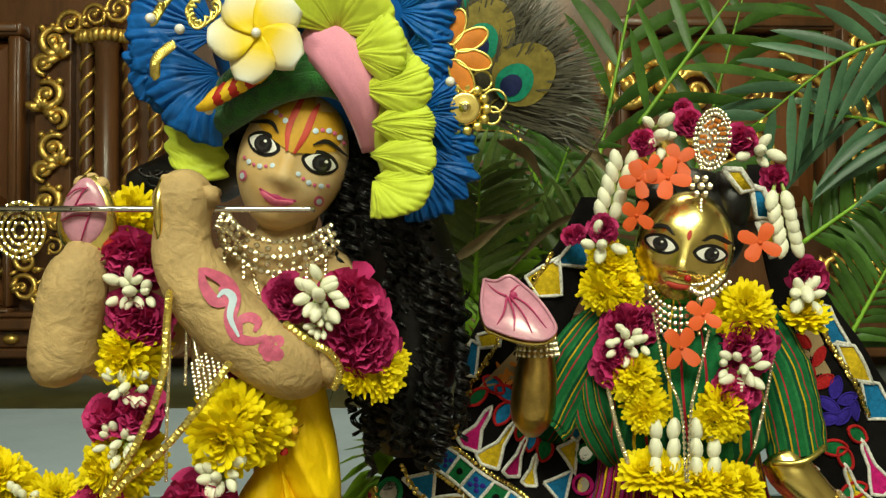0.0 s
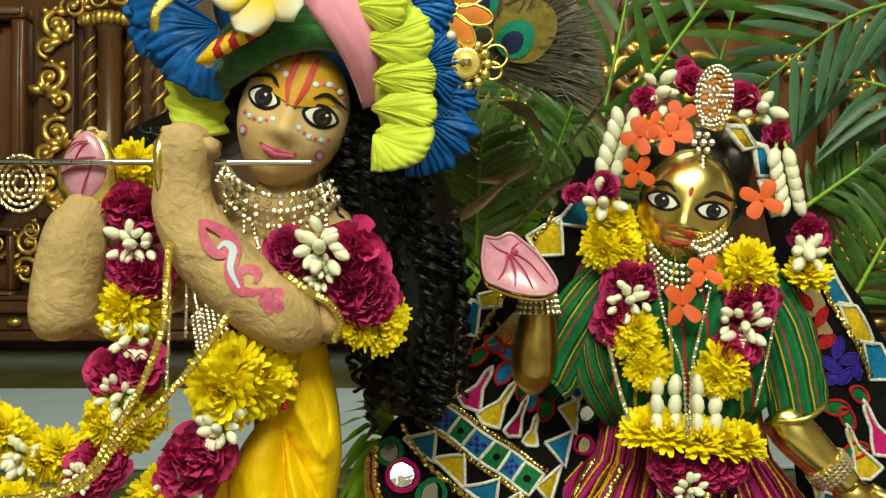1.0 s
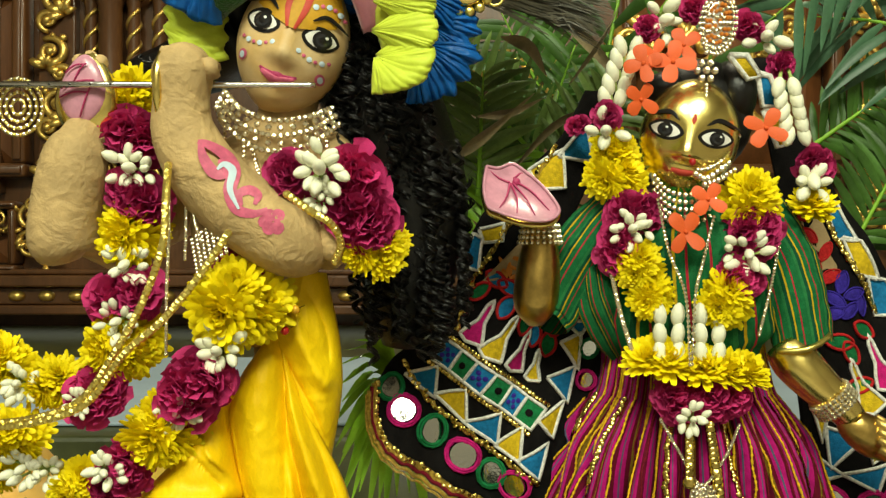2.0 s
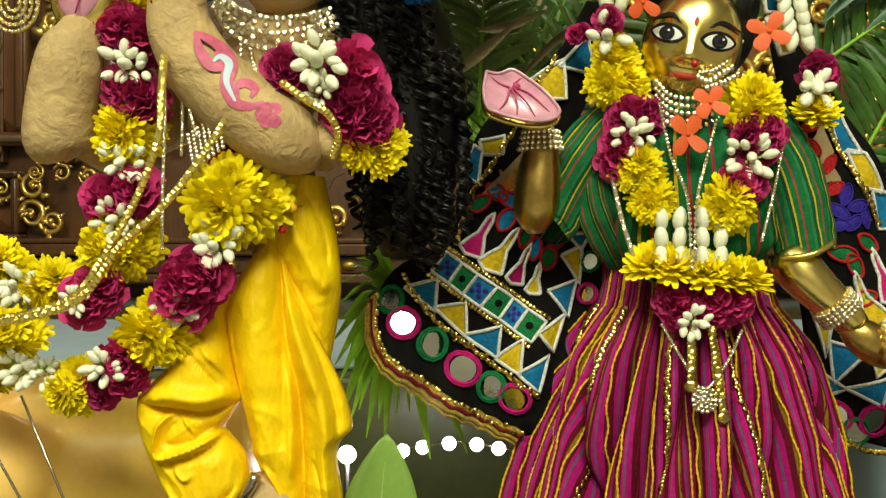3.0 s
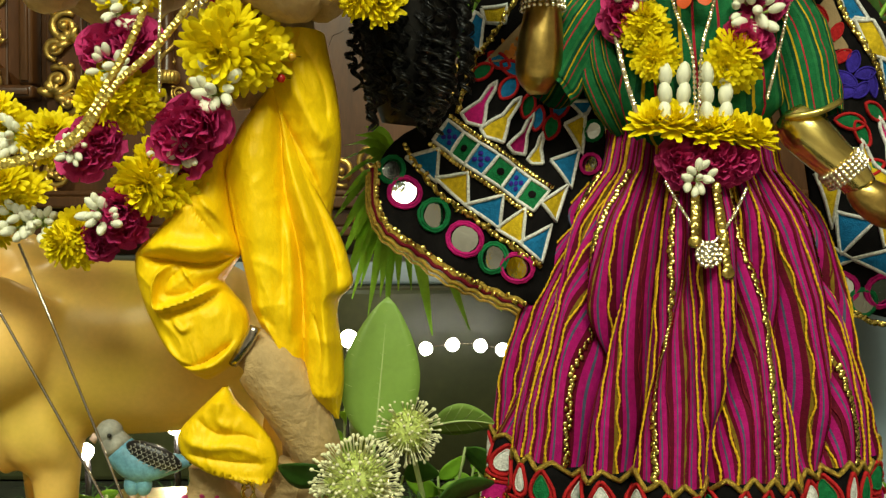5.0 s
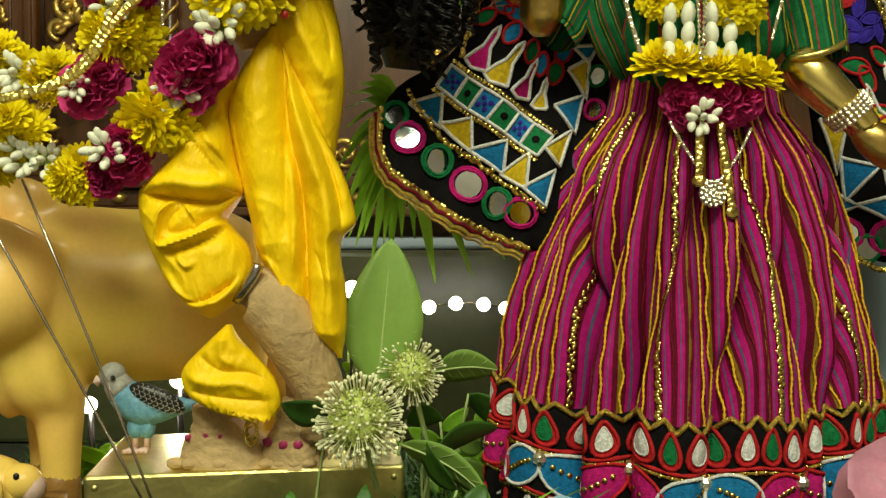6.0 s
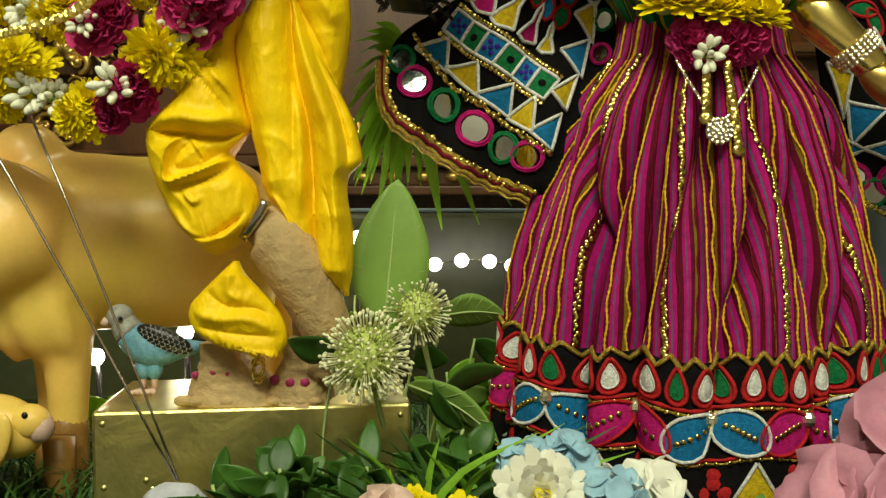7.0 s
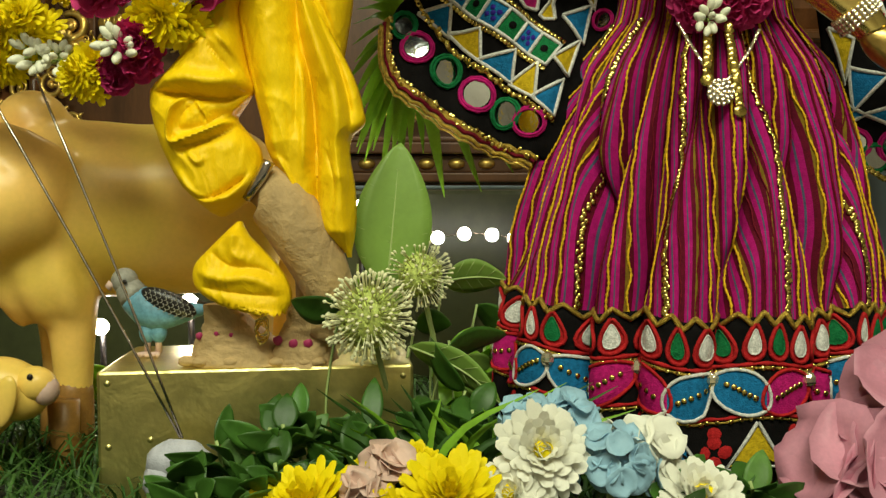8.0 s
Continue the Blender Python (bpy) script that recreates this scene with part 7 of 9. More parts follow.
garland("arm_garland", "short armlet garland of carnations, jasmine and marigolds", [
    (C, (-0.0982, -0.0660, 0.4832), 0.0165), (J, (-0.0750, -0.0780, 0.4883), 0.0200), (J, (-0.0747, -0.0740, 0.4708), 0.0125), (C, (-0.0547, -0.0620, 0.4793), 0.0230), (C, (-0.0504, -0.0600, 0.4553), 0.0220), (M, (-0.0451, -0.0560, 0.4383), 0.0200), (M, (-0.0361, -0.0500, 0.4432), 0.0150)], (-0.0661, -0.0500, 0.4732))

random.seed(32)
garland("neck_garland", "neck garland of marigolds, carnations and jasmine over the green bodice", [
    (M, (0.1253, 0.0100, 0.5111), 0.0165), (M, (0.1262, 0.0060, 0.4884), 0.0205), (C, (0.1322, 0.0000, 0.4666), 0.0190), (J, (0.1323, -0.0100, 0.4523), 0.0165), (C, (0.1323, -0.0040, 0.4397), 0.0180), (M, (0.1397, -0.0120, 0.4264), 0.0180), (M, (0.1483, -0.0140, 0.4060), 0.0165)], (0.1342, 0.0100, 0.4504))
garland("neck_garland", "neck garland of marigolds, carnations and jasmine over the green bodice", [
    (M, (0.2203, -0.0020, 0.4704), 0.0225), (C, (0.2169, -0.0040, 0.4488), 0.0200), (J, (0.2110, -0.0140, 0.4349), 0.0185), (C, (0.2083, -0.0100, 0.4186), 0.0175), (M, (0.1971, -0.0160, 0.4037), 0.0205)], (0.2162, 0.0000, 0.4379))
belt = garland("flower_belt", "waist belt of yellow marigolds with a magenta carnation tassel", [(C, (0.1594, -0.0120, 0.3334), 0.0165), (C, (0.1928, -0.0120, 0.3334), 0.0175), (J, (0.1709, -0.0240, 0.3232), 0.0140)], (0.1795, 0.0000, 0.3421))
for p, w in (((0.1448, -0.0160, 0.3623), (-0.2, -0.7, 0.9)), ((0.1587, -0.0200, 0.3611), (0.1, -0.7, 0.9)), ((0.1808, -0.0200, 0.3564), (-0.1, -0.7, 0.9)), ((0.1963, -0.0200, 0.3548), (0.2, -0.7, 0.9)), ((0.2118, -0.0140, 0.3532), (0.4, -0.7, 0.8))):
    flower(belt, M, p, 0.0190, w, 0.2)
for cx in (1185, 1258):
    for row in range(3):
        for s in (-1, 1):
            p = Vector((0.1570, -0.0220, 0.3925)) + Vector(((cx - 1185) * 0.000385 + s * 0.0062, 0, -0.0130 * row))
            put("jasmine_bud", BUD_MESH, belt, facing(p, (0.1 * s, -0.15, 1), rnd(0, 6), 0.0185))

random.seed(33)
crown = thing("head_garland", "head garland of jasmine strings and magenta carnations", "garland", (0.1918, 0.0100, 0.5769))
for p, r in (((0.1459, 0.0040, 0.5935), 0.0115), ((0.1803, 0.0100, 0.6091), 0.0125), ((0.2200, 0.0100, 0.5993), 0.0125), ((0.2472, 0.0120, 0.5722), 0.0120), ((0.1211, 0.0040, 0.5321), 0.0125), ((0.2688, 0.0120, 0.4998), 0.0165), ((0.1017, 0.0300, 0.5280), 0.009), ((0.1821, 0.0200, 0.6206), 0.009)):
    for k in range(2):
        flower(crown, C, Vector(p) + Vector((rnd(-0.003, 0.003), 0, rnd(-0.003, 0.003))), r)
for p, n, s in (((0.1594, 0.0040, 0.6001), 6, 0.0150), ((0.2326, 0.0080, 0.5900), 6, 0.0150), ((0.1163, 0.0000, 0.5215), 5, 0.0150), ((0.2644, 0.0040, 0.4864), 7, 0.0155)):
    buds(crown, p, n, s, s * 0.75)
for x0, y0, x1, y1, n in ((1105, 285, 1078, 375, 5), (1388, 355, 1410, 440, 5)):
    for k in range(n):
        for s in (-1, 1):
            p = Vector((0.1339, 0.0000, 0.5820)) + Vector(((x0 + (x1 - x0) * k / (n - 1) - 1105) * 0.000398 + s * 0.0056, 0.001 * k + 0.002, -(y0 + (y1 - y0) * k / (n - 1) - 285) * 0.000398))
            put("jasmine_bud", BUD_MESH, crown, facing(p, (0.25 * s, -0.2, 1 if x0 < 1200 else -1), rnd(0, 6), 0.0180))
for p, r in (((0.1247, 0.0060, 0.5077), 0.0150), ((0.1230, 0.0060, 0.4954), 0.0145), ((0.2671, 0.0080, 0.4715), 0.0165)):
    flower(crown, M, p, r, (0, -0.7, 0.7))
    flower(crown, M, Vector(p) + Vector((0.003, 0.004, -0.003)), r, (0, -0.8, 0.4))
for k, (p, r) in enumerate((((0.1411, -0.0140, 0.5673), 0.0150), ((0.1613, -0.0160, 0.5680), 0.0160), ((0.1696, -0.0120, 0.5804), 0.0140), ((0.1390, -0.0160, 0.5418), 0.0140), ((0.2282, -0.0100, 0.5229), 0.0155), ((0.1675, -0.0260, 0.4498), 0.0160), ((0.1846, -0.0200, 0.4726), 0.0140), ((0.1504, -0.0080, 0.5751), 0.012))):
    ob = new("ixora_flower", IXORAS[k % 3])
    ob.matrix_world = facing(p, (rnd(-0.3, 0.3), -1, rnd(-0.2, 0.3)), rnd(0, 1.5), r)
    tagged(ob, "orange four-petalled ixora flower tucked into the garland", "flower", "ixora flowers")

# frangipani on the turban
fr = thing("frangipani", "white frangipani flower with a yellow heart pinned to the turban", "flower", (-0.1147, -0.0850, 0.6526))
c, axis = Vector((-0.1138, -0.0880, 0.6512)), Vector((-0.1, -1, 0.1))
for k in range(5):
    a = math.pi / 2 + 0.35 + k * 2 * math.pi / 5
    w, side = Vector((math.cos(a), 0.05, math.sin(a))), Vector((-math.sin(a), 0, math.cos(a)))
    rows, L = [], 0.0310
    for t in (0.0, 0.12, 0.25, 0.4, 0.55, 0.7, 0.85, 0.95, 1.0):
        hw = 0.0150 * math.sin(math.pi * (0.07 + 0.80 * t))
        rows.append([c + w * L * t + side * (hw * s + 0.002 * math.sin(t * 3)) + FRONT * (0.003 + 0.006 * t - 0.004 * t * t + 0.0022 * s * (1 - 0.6 * t) - 0.0030 * s * s * t) for s in (-1, -0.6, -0.2, 0.2, 0.6, 1)])
    for name, sl in (("petal", slice(0, 9)),):
        b = Build()
        b.grid(rows[sl])
        part(name, b, FRANGIPANI, fr, thick=0.0004)
b = Build()
b.ball(c + FRONT * 0.006, 0.0032, 0, 6, 10)
part("heart_stone", b, PEARL, fr, "small pearl pin")


# ---- jewellery
def stone_mesh_of(r, m, name="stone"):
    b = Build()
    b.ball((0, 0, 0), r, 0, 4, 6)
    return b.mesh(name, m, False)


ROUND_STONE = stone_mesh_of(1.0, CRYSTAL)
GOLD_BEAD = stone_mesh_of(1.0, GOLD_CHAIN, "bead")


def chain(name, label, category, pts, n, r, me=None, base=None, wire=None, part_name="stone"):
    line = curve_through(pts, n)
    top = thing(name, label, category, base or line[n // 2])
    b = Build()
    b.tube(line, r * 0.45, 5)
    part("thread", b, wire or SILVER, top)
    for p in line:
        put(part_name, me or ROUND_STONE, top, Matrix.Translation(p + Vector((0, -r * 0.5, 0))) @ Matrix.Rotation(rnd(0, 3), 4, "Y") @ Matrix.Scale(r, 4))
    return top


random.seed(34)
neck = thing("rhinestone_necklace", "wide silver rhinestone necklace with hanging drops", "necklace", (-0.1092, -0.0500, 0.5181))
for row in range(5):
    line = curve_through([(-0.1459, -0.0300, 0.5447), (-0.1331, -0.0420, 0.5315), (-0.1110, -0.0500, 0.5226), (-0.0875, -0.0440, 0.5258), (-0.0742, -0.0260, 0.5341)], 26)
    for i, p in enumerate(line):
        dz = -0.0052 * row * (0.55 + 0.45 * math.sin(math.pi * i / 25))
        if row in (0, 2, 4) or i % 2 == 0:
            put("stone", ROUND_STONE, neck, Matrix.Translation(p + Vector((0.0006 * row * (i - 12) / 6, -0.0020 * row ** 0.5, dz))) @ Matrix.Rotation(rnd(0, 3), 4, "Y") @ Matrix.Scale(0.0023, 4))
for i in (3, 8, 13, 18, 22):
    for j in range(4 if i != 13 else 6):
        p = line[i] + Vector(((i - 12) * 0.0004, -0.004, -0.020 - 0.0032 * j))
        put("stone", ROUND_STONE, neck, Matrix.Translation(p) @ Matrix.Scale(0.0016, 4))
for pts in ([(-0.1255, -0.0420, 0.5069), (-0.1223, -0.0450, 0.4956), (-0.1200, -0.0450, 0.4880)], [(-0.1449, -0.0400, 0.5411), (-0.1465, -0.0450, 0.5257), (-0.1419, -0.0450, 0.5182)]):
    line = curve_through(pts, 8)
    for p in line:
        put("stone", ROUND_STONE, neck, Matrix.Translation(p) @ Matrix.Scale(0.0018, 4))

for pts, n in (([(-0.1675, -0.0900, 0.4894), (-0.1676, -0.0960, 0.4653), (-0.1686, -0.0980, 0.4412), (-0.1805, -0.0980, 0.4068), (-0.1981, -0.0960, 0.3755), (-0.2209, -0.0900, 0.3457), (-0.2510, -0.0840, 0.3336), (-0.2895, -0.0760, 0.3277)], 84), ([(-0.1266, -0.1100, 0.4476), (-0.1455, -0.1080, 0.4203), (-0.1685, -0.1040, 0.3942), (-0.1917, -0.1000, 0.3746), (-0.2160, -0.0940, 0.3444), (-0.2493, -0.0880, 0.3317), (-0.2895, -0.0760, 0.3256)], 72), ([(-0.0924, -0.1060, 0.4710), (-0.0780, -0.1060, 0.4607), (-0.0665, -0.1020, 0.4535), (-0.0615, -0.0920, 0.4422), (-0.0659, -0.0820, 0.4305)], 22)):
    chain("gold_chain", "fine gold bead chain hanging over the garlands", "chain", pts, n, 0.0026, GOLD_BEAD, wire=GOLD_CHAIN, part_name="bead")
for pts, n in (([(-0.1701, -0.0800, 0.4820), (-0.1678, -0.0880, 0.4472), (-0.1686, -0.0900, 0.4124), (-0.1701, -0.0860, 0.3732)], 70), ([(-0.1614, -0.0720, 0.4744), (-0.1608, -0.0740, 0.4530), (-0.1609, -0.0760, 0.4317)], 26), ([(-0.1590, -0.0700, 0.4743), (-0.1550, -0.0760, 0.4567), (-0.1501, -0.0800, 0.4428)], 22)):
    chain("rhinestone_string", "string of small rhinestones hanging at the waist", "chain", pts, n, 0.0012)
pend = thing("rhinestone_tassel", "silver rhinestone tassel with a block of stones", "pendant", (-0.1502, -0.0700, 0.4363))
for i in range(7):
    for j in range(9):
        p = Vector((-0.1572, -0.0740, 0.4440)) + Vector((0.0030 * i + 0.0006 * j, -0.0006 * j, -0.0026 * j + 0.0022 * i))
        put("stone", ROUND_STONE, pend, Matrix.Translation(p) @ Matrix.Scale(0.0015, 4))

# consort's jewels
brooch = thing("hair_brooch", "paisley brooch of white and orange stones on the hair", "brooch", (0.1929, -0.0120, 0.5948))
b = Build()
c = Vector((0.1947, -0.0060, 0.5964))
b.ball(c, (0.0125, 0.0035, 0.0215), 0, 10, 18, Matrix.Rotation(0.1, 3, "Y"))
part("back_plate", b, SILVER, brooch)
ORANGE_STONE = stone_mesh_of(1.0, ORANGE_CLOTH)
for ring, m in ((1.0, 0), (0.84, 0), (0.64, 1), (0.46, 1), (0.26, 0), (0.1, 1)):
    n = max(3, int(34 * ring))
    for k in range(n):
        a = 2 * math.pi * k / n
        p = c + Vector((0.0128 * ring * math.cos(a) + 0.002 * math.sin(a), -0.0034 - 0.0012 * (1 - ring), 0.0215 * ring * math.sin(a)))
        put("stone", ORANGE_STONE if m and k % 3 else ROUND_STONE, brooch, Matrix.Translation(p) @ Matrix.Scale(0.00155, 4))
tik = thing("forehead_jewel", "rhinestone flower jewel hanging on the forehead", "jewel", (0.1856, -0.0120, 0.5628))
c = Vector((0.1856, -0.0120, 0.5628))
for k in range(6):
    a = k * math.pi / 3
    put("stone", ROUND_STONE, tik, Matrix.Translation(c + Vector((0.0062 * math.cos(a), 0, 0.0062 * math.sin(a)))) @ Matrix.Scale(0.0028, 4))
put("stone", ROUND_STONE, tik, Matrix.Translation(c + Vector((0, -0.001, 0))) @ Matrix.Scale(0.0030, 4))
for k in range(8):
    put("stone", ROUND_STONE, tik, Matrix.Translation(c + Vector((0, 0, 0.020 - 0.0025 * k if k < 4 else -0.0100 - 0.0026 * (k - 4)))) @ Matrix.Scale(0.0016, 4))
nose = thing("nose_ornament", "rhinestone nose ornament chained to the ear", "jewel", (0.1893, -0.0120, 0.4929))
for pts, n, r in (([(0.1762, -0.0190, 0.4903), (0.1836, -0.0180, 0.4871), (0.1935, -0.0140, 0.4929), (0.2031, -0.0060, 0.4988)], 9, 0.0024), ([(0.1774, -0.0190, 0.4931), (0.1878, -0.0170, 0.4950), (0.2005, -0.0080, 0.5037), (0.2136, 0.0040, 0.5191)], 14, 0.0016), ([(0.1830, -0.0170, 0.4831), (0.1949, -0.0130, 0.4870), (0.2084, -0.0020, 0.4947)], 8, 0.0022)):
    for p in curve_through(pts, n):
        put("stone", ROUND_STONE, nose, Matrix.Translation(p) @ Matrix.Scale(r * rnd(0.8, 1.1), 4))
b = Build()
b.ball((0.1723, -0.0260, 0.4979), 0.0026, 0, 6, 9)
part("red_stone", b, RED_BEAD, nose, "red nose stone")
collar = thing("rhinestone_collar", "rhinestone collar round the neck", "necklace", (0.1641, -0.0080, 0.4648))
for row in range(5):
    for p in curve_through([(0.1524, 0.0020, 0.4764), (0.1596, -0.0100, 0.4649), (0.1751, -0.0120, 0.4623), (0.1946, 0.0000, 0.4704)], 13):
        put("stone", ROUND_STONE, collar, Matrix.Translation(p + Vector((0, -0.0006 * row, 0.014 - 0.0052 * row))) @ Matrix.Scale(0.0020, 4))
for pts, n, r in (([(0.1515, -0.0120, 0.4726), (0.1565, -0.0240, 0.4368), (0.1665, -0.0300, 0.4060), (0.1677, -0.0360, 0.3607)], 40, 0.0014), ([(0.1896, -0.0160, 0.4606), (0.1791, -0.0260, 0.4291), (0.1730, -0.0300, 0.4060), (0.1697, -0.0340, 0.3605)], 36, 0.0014), ([(0.1197, -0.0080, 0.4217), (0.1249, -0.0140, 0.3943), (0.1327, -0.0140, 0.3689)], 30, 0.0019), ([(0.2400, -0.0060, 0.4495), (0.2301, -0.0120, 0.4099), (0.2223, -0.0120, 0.3785)], 34, 0.0014)):
    chain("stone_chain", "thin chain of rhinestones over the bodice", "chain", pts, n, r)
pend = chain("long_pendant", "rhinestone chain with a round crystal pendant on the skirt", "pendant", [(0.1517, -0.0200, 0.3208), (0.1638, -0.0260, 0.2985), (0.1763, -0.0340, 0.2789), (0.1946, -0.0260, 0.2965), (0.2067, -0.0180, 0.3166)], 60, 0.0013)
c = Vector((0.1761, -0.0360, 0.2725))
b = Build()
b.lathe([(0, 0.003), (0.006, 0.0025), (0.0085, 0.0)], 16, 0, c, Matrix.Rotation(radians(90), 3, "X"))
part("disc", b, SILVER, pend)
for ring, n in ((0.0078, 14), (0.005, 9), (0.002, 4)):
    for k in range(n):
        a = 2 * math.pi * k / n
        put("stone", ROUND_STONE, pend, Matrix.Translation(c + Vector((ring * math.cos(a), -0.003, ring * math.sin(a)))) @ Matrix.Scale(0.0017, 4))
drop_sequins = thing("sequin_tassels", "two strings of large gold sequins hanging from the belt", "tassel", (0.1693, -0.0300, 0.3068))
for x0, x1, y0, y1, n in ((1222, 1222, 675, 765, 14), (1258, 1280, 670, 825, 18)):
    p, q = (Vector((0.1703, -0.0260, 0.3169)), Vector((0.1678, -0.0360, 0.2812))) if x0 == x1 else (Vector((0.1842, -0.0260, 0.3184)), Vector((0.1892, -0.0380, 0.2604)))
    for i in range(n):
        put("sequin", sequin_mesh, drop_sequins, facing(p.lerp(q, i / (n - 1)), Vector((rnd(-0.3, 0.3), -1, rnd(-0.1, 0.5))), 0, 2.0 if i < n - 1 else 3.0))
for name, lab, p0, w, rr, n in (("wrist_bangle", "rhinestone bangle with short tassels round the raised wrist", (0.0716, 0.0060, 0.4489), Vector((0, 0, 1)), 0.0130, 22), ("wrist_bangle", "broad rhinestone bangle round the lowered wrist", (0.2795, 0.0000, 0.3308), Vector((0.66, 0, -0.75)), 0.0152, 26)):
    top = thing(name, lab, "bangle", p0)
    side, o = w.orthogonal().normalized(), None
    o = w.cross(side).normalized()
    for row in range(4):
        for k in range(n):
            a = 2 * math.pi * k / n
            put("stone", ROUND_STONE, top, Matrix.Translation(Vector(p0) + (side * math.cos(a) + o * math.sin(a)) * rr * (1 + (0.06 * row if w.x == 0 else 0)) + w * (0.0032 * (row - 1.5)) * (-1.2 if w.x == 0 else 1)) @ Matrix.Scale(0.0019, 4))


# ---- cow, calf, bird
b = Build()
b.tube(curve_through([(-0.3447, 0.0800, 0.2095), (-0.3290, 0.0850, 0.2073), (-0.2960, 0.0920, 0.1982), (-0.2444, 0.1000, 0.1958), (-0.1871, 0.1080, 0.2002), (-0.1508, 0.1100, 0.2048), (-0.1370, 0.1100, 0.2071)], 40), blend([0.030, 0.062, 0.070, 0.069, 0.068, 0.050, 0.020], 40), 36, 0)
b.ball((-0.3285, 0.0750, 0.2600), (0.030, 0.028, 0.030), 0, 16, 20)
b.ball((-0.3119, 0.0600, 0.1924), (0.040, 0.036, 0.070), 0, 16, 20)
b.tube(curve_through([(-0.3157, 0.0550, 0.2396), (-0.3327, 0.0350, 0.2015), (-0.3583, 0.0200, 0.2181), (-0.3850, 0.0100, 0.2502)], 14), blend([0.045, 0.052, 0.040, 0.03], 14), 20, 0)
for x in (-10, 40, 80):
    p = Vector((-0.3207, 0.0450, 0.1759)) + Vector(((x - 40) * 0.00042, 0.004 * abs(x - 40) / 40, 0))
    b.tube(curve_through([p + Vector((-0.01, 0, 0.05)), p + Vector((0, -0.012, 0)), p + Vector((0.012, -0.012, -0.04)), p + Vector((0.02, 0, -0.065))], 10), blend([0.008, 0.015, 0.015, 0.010], 10), 12, 0)
for x, y, d in ((118, 600, 0.055), (60, 610, 0.095), (420, 600, 0.09), (470, 600, 0.14)):
    p = Vector((-0.2921, 0.0550, 0.1238)) + Vector(((x - 118) * 0.00043, d - 0.055, 0))
    b.tube(curve_through([p + Vector((-0.004, 0.01, 0.05)), p, p + Vector((0.001, 0.0, -0.05)), p + Vector((0.0, 0, -0.09)), Vector((p.x, p.y, 0.0))], 16), blend([0.028, 0.0205, 0.0155, 0.0150, 0.0175], 16), 16, 0)
hooves = [(-0.2921 + (x - 118) * 0.00043, d) for x, d in ((118, 0.055), (60, 0.095), (420, 0.09), (470, 0.14))]
cow = single("cow_figurine", b, COW_RESIN, "ochre painted resin cow figurine standing behind the plinth", "figurine")
mod = cow.modifiers.new("join", "REMESH")
mod.mode, mod.voxel_size, mod.use_smooth_shade = "VOXEL", 0.0028, True
mod = cow.modifiers.new("soften", "SMOOTH")
mod.factor, mod.iterations = 0.5, 30
for x, y in hooves:
    b = Build()
    b.tube([(x + 0.0008, y, 0.072), (x + 0.0005, y, 0.055), (x, y, 0.030), (x, y, 0.0)], [0.0132, 0.0152, 0.0160, 0.0176], 20)
    part("hoof", b, COW_DARK, cow, "dark brown painted hoof")

b = Build()
b.ball((-0.3161, 0.0000, 0.0684), (0.030, 0.020, 0.022), 0, 14, 20, Matrix.Rotation(0.35, 3, "Y"))
b.ball((-0.2962, -0.0040, 0.0725), (0.016, 0.013, 0.013), 0, 12, 16)
b.ball((-0.2879, -0.0040, 0.0685), (0.010, 0.010, 0.011), 3, 10, 14)
b.ball((-0.3092, -0.0220, 0.0630), (0.0085, 0.004, 0.019), 0, 10, 14, Matrix.Rotation(0.25, 3, "Y"))
b.ball((-0.2937, -0.0155, 0.0794), (0.0022, 0.0018, 0.0024), 1, 8, 12)
b.tube([(-0.3249, 0.0100, 0.0624), (-0.3547, 0.0200, 0.0479), (-0.3936, 0.0300, 0.0372)], [0.02, 0.03, 0.035], 14, 0)
b.tube([(-0.3507, 0.0100, 0.0378), (-0.3512, 0.0100, 0.0009), (-0.33, 0.01, 0.0)], [0.012, 0.010, 0.011], 10, 0)
b.tube([(-0.2890, 0.0300, 0.0543), (-0.2885, 0.0300, 0.0291), (-0.282, 0.03, 0.0)], [0.012, 0.011, 0.012], 10, 2)
single("calf_figurine", b, [COW_RESIN, BLACK_PAINT, COW_DARK, BLUSH_PETAL], "small ochre painted resin calf figurine in the grass", "figurine")

b = Build()
line = curve_through([(-0.2438, 0.014, 0.1427), (-0.2373, 0.014, 0.1427), (-0.2276, 0.014, 0.1305), (-0.2147, 0.014, 0.1208), (-0.1956, 0.014, 0.1221), (-0.1748, 0.014, 0.1249)], 26)
wide = blend([0.0036, 0.0084, 0.0116, 0.0122, 0.0082, 0.0024], 26)
b.tube(line[:10], wide[:10], 18, 1)
b.tube(line[9:], wide[9:], 18, 0)
b.ball(line[4] + Vector((0.002, 0, 0.001)), 0.0096, 1, 12, 18)
b.tube([(-0.2448, 0.011, 0.1427), (-0.2471, 0.01, 0.1403), (-0.2461, 0.011, 0.1373)], [0.0036, 0.0028, 0.0006], 10, 3)
b.ball((-0.2334, 0.0035, 0.1445), 0.0017, 2, 8, 10)
w0, w1 = Vector((-0.2228, 0.0035, 0.1392)), Vector((-0.1734, 0.0095, 0.1265))
mid = w0.lerp(w1, 0.40) + Vector((0, 0.0010, -0.0045))
lay = Matrix.Rotation(0.40, 3, "Y")
b.ball(mid, (0.0215, 0.0052, 0.0078), 2, 10, 20, lay)
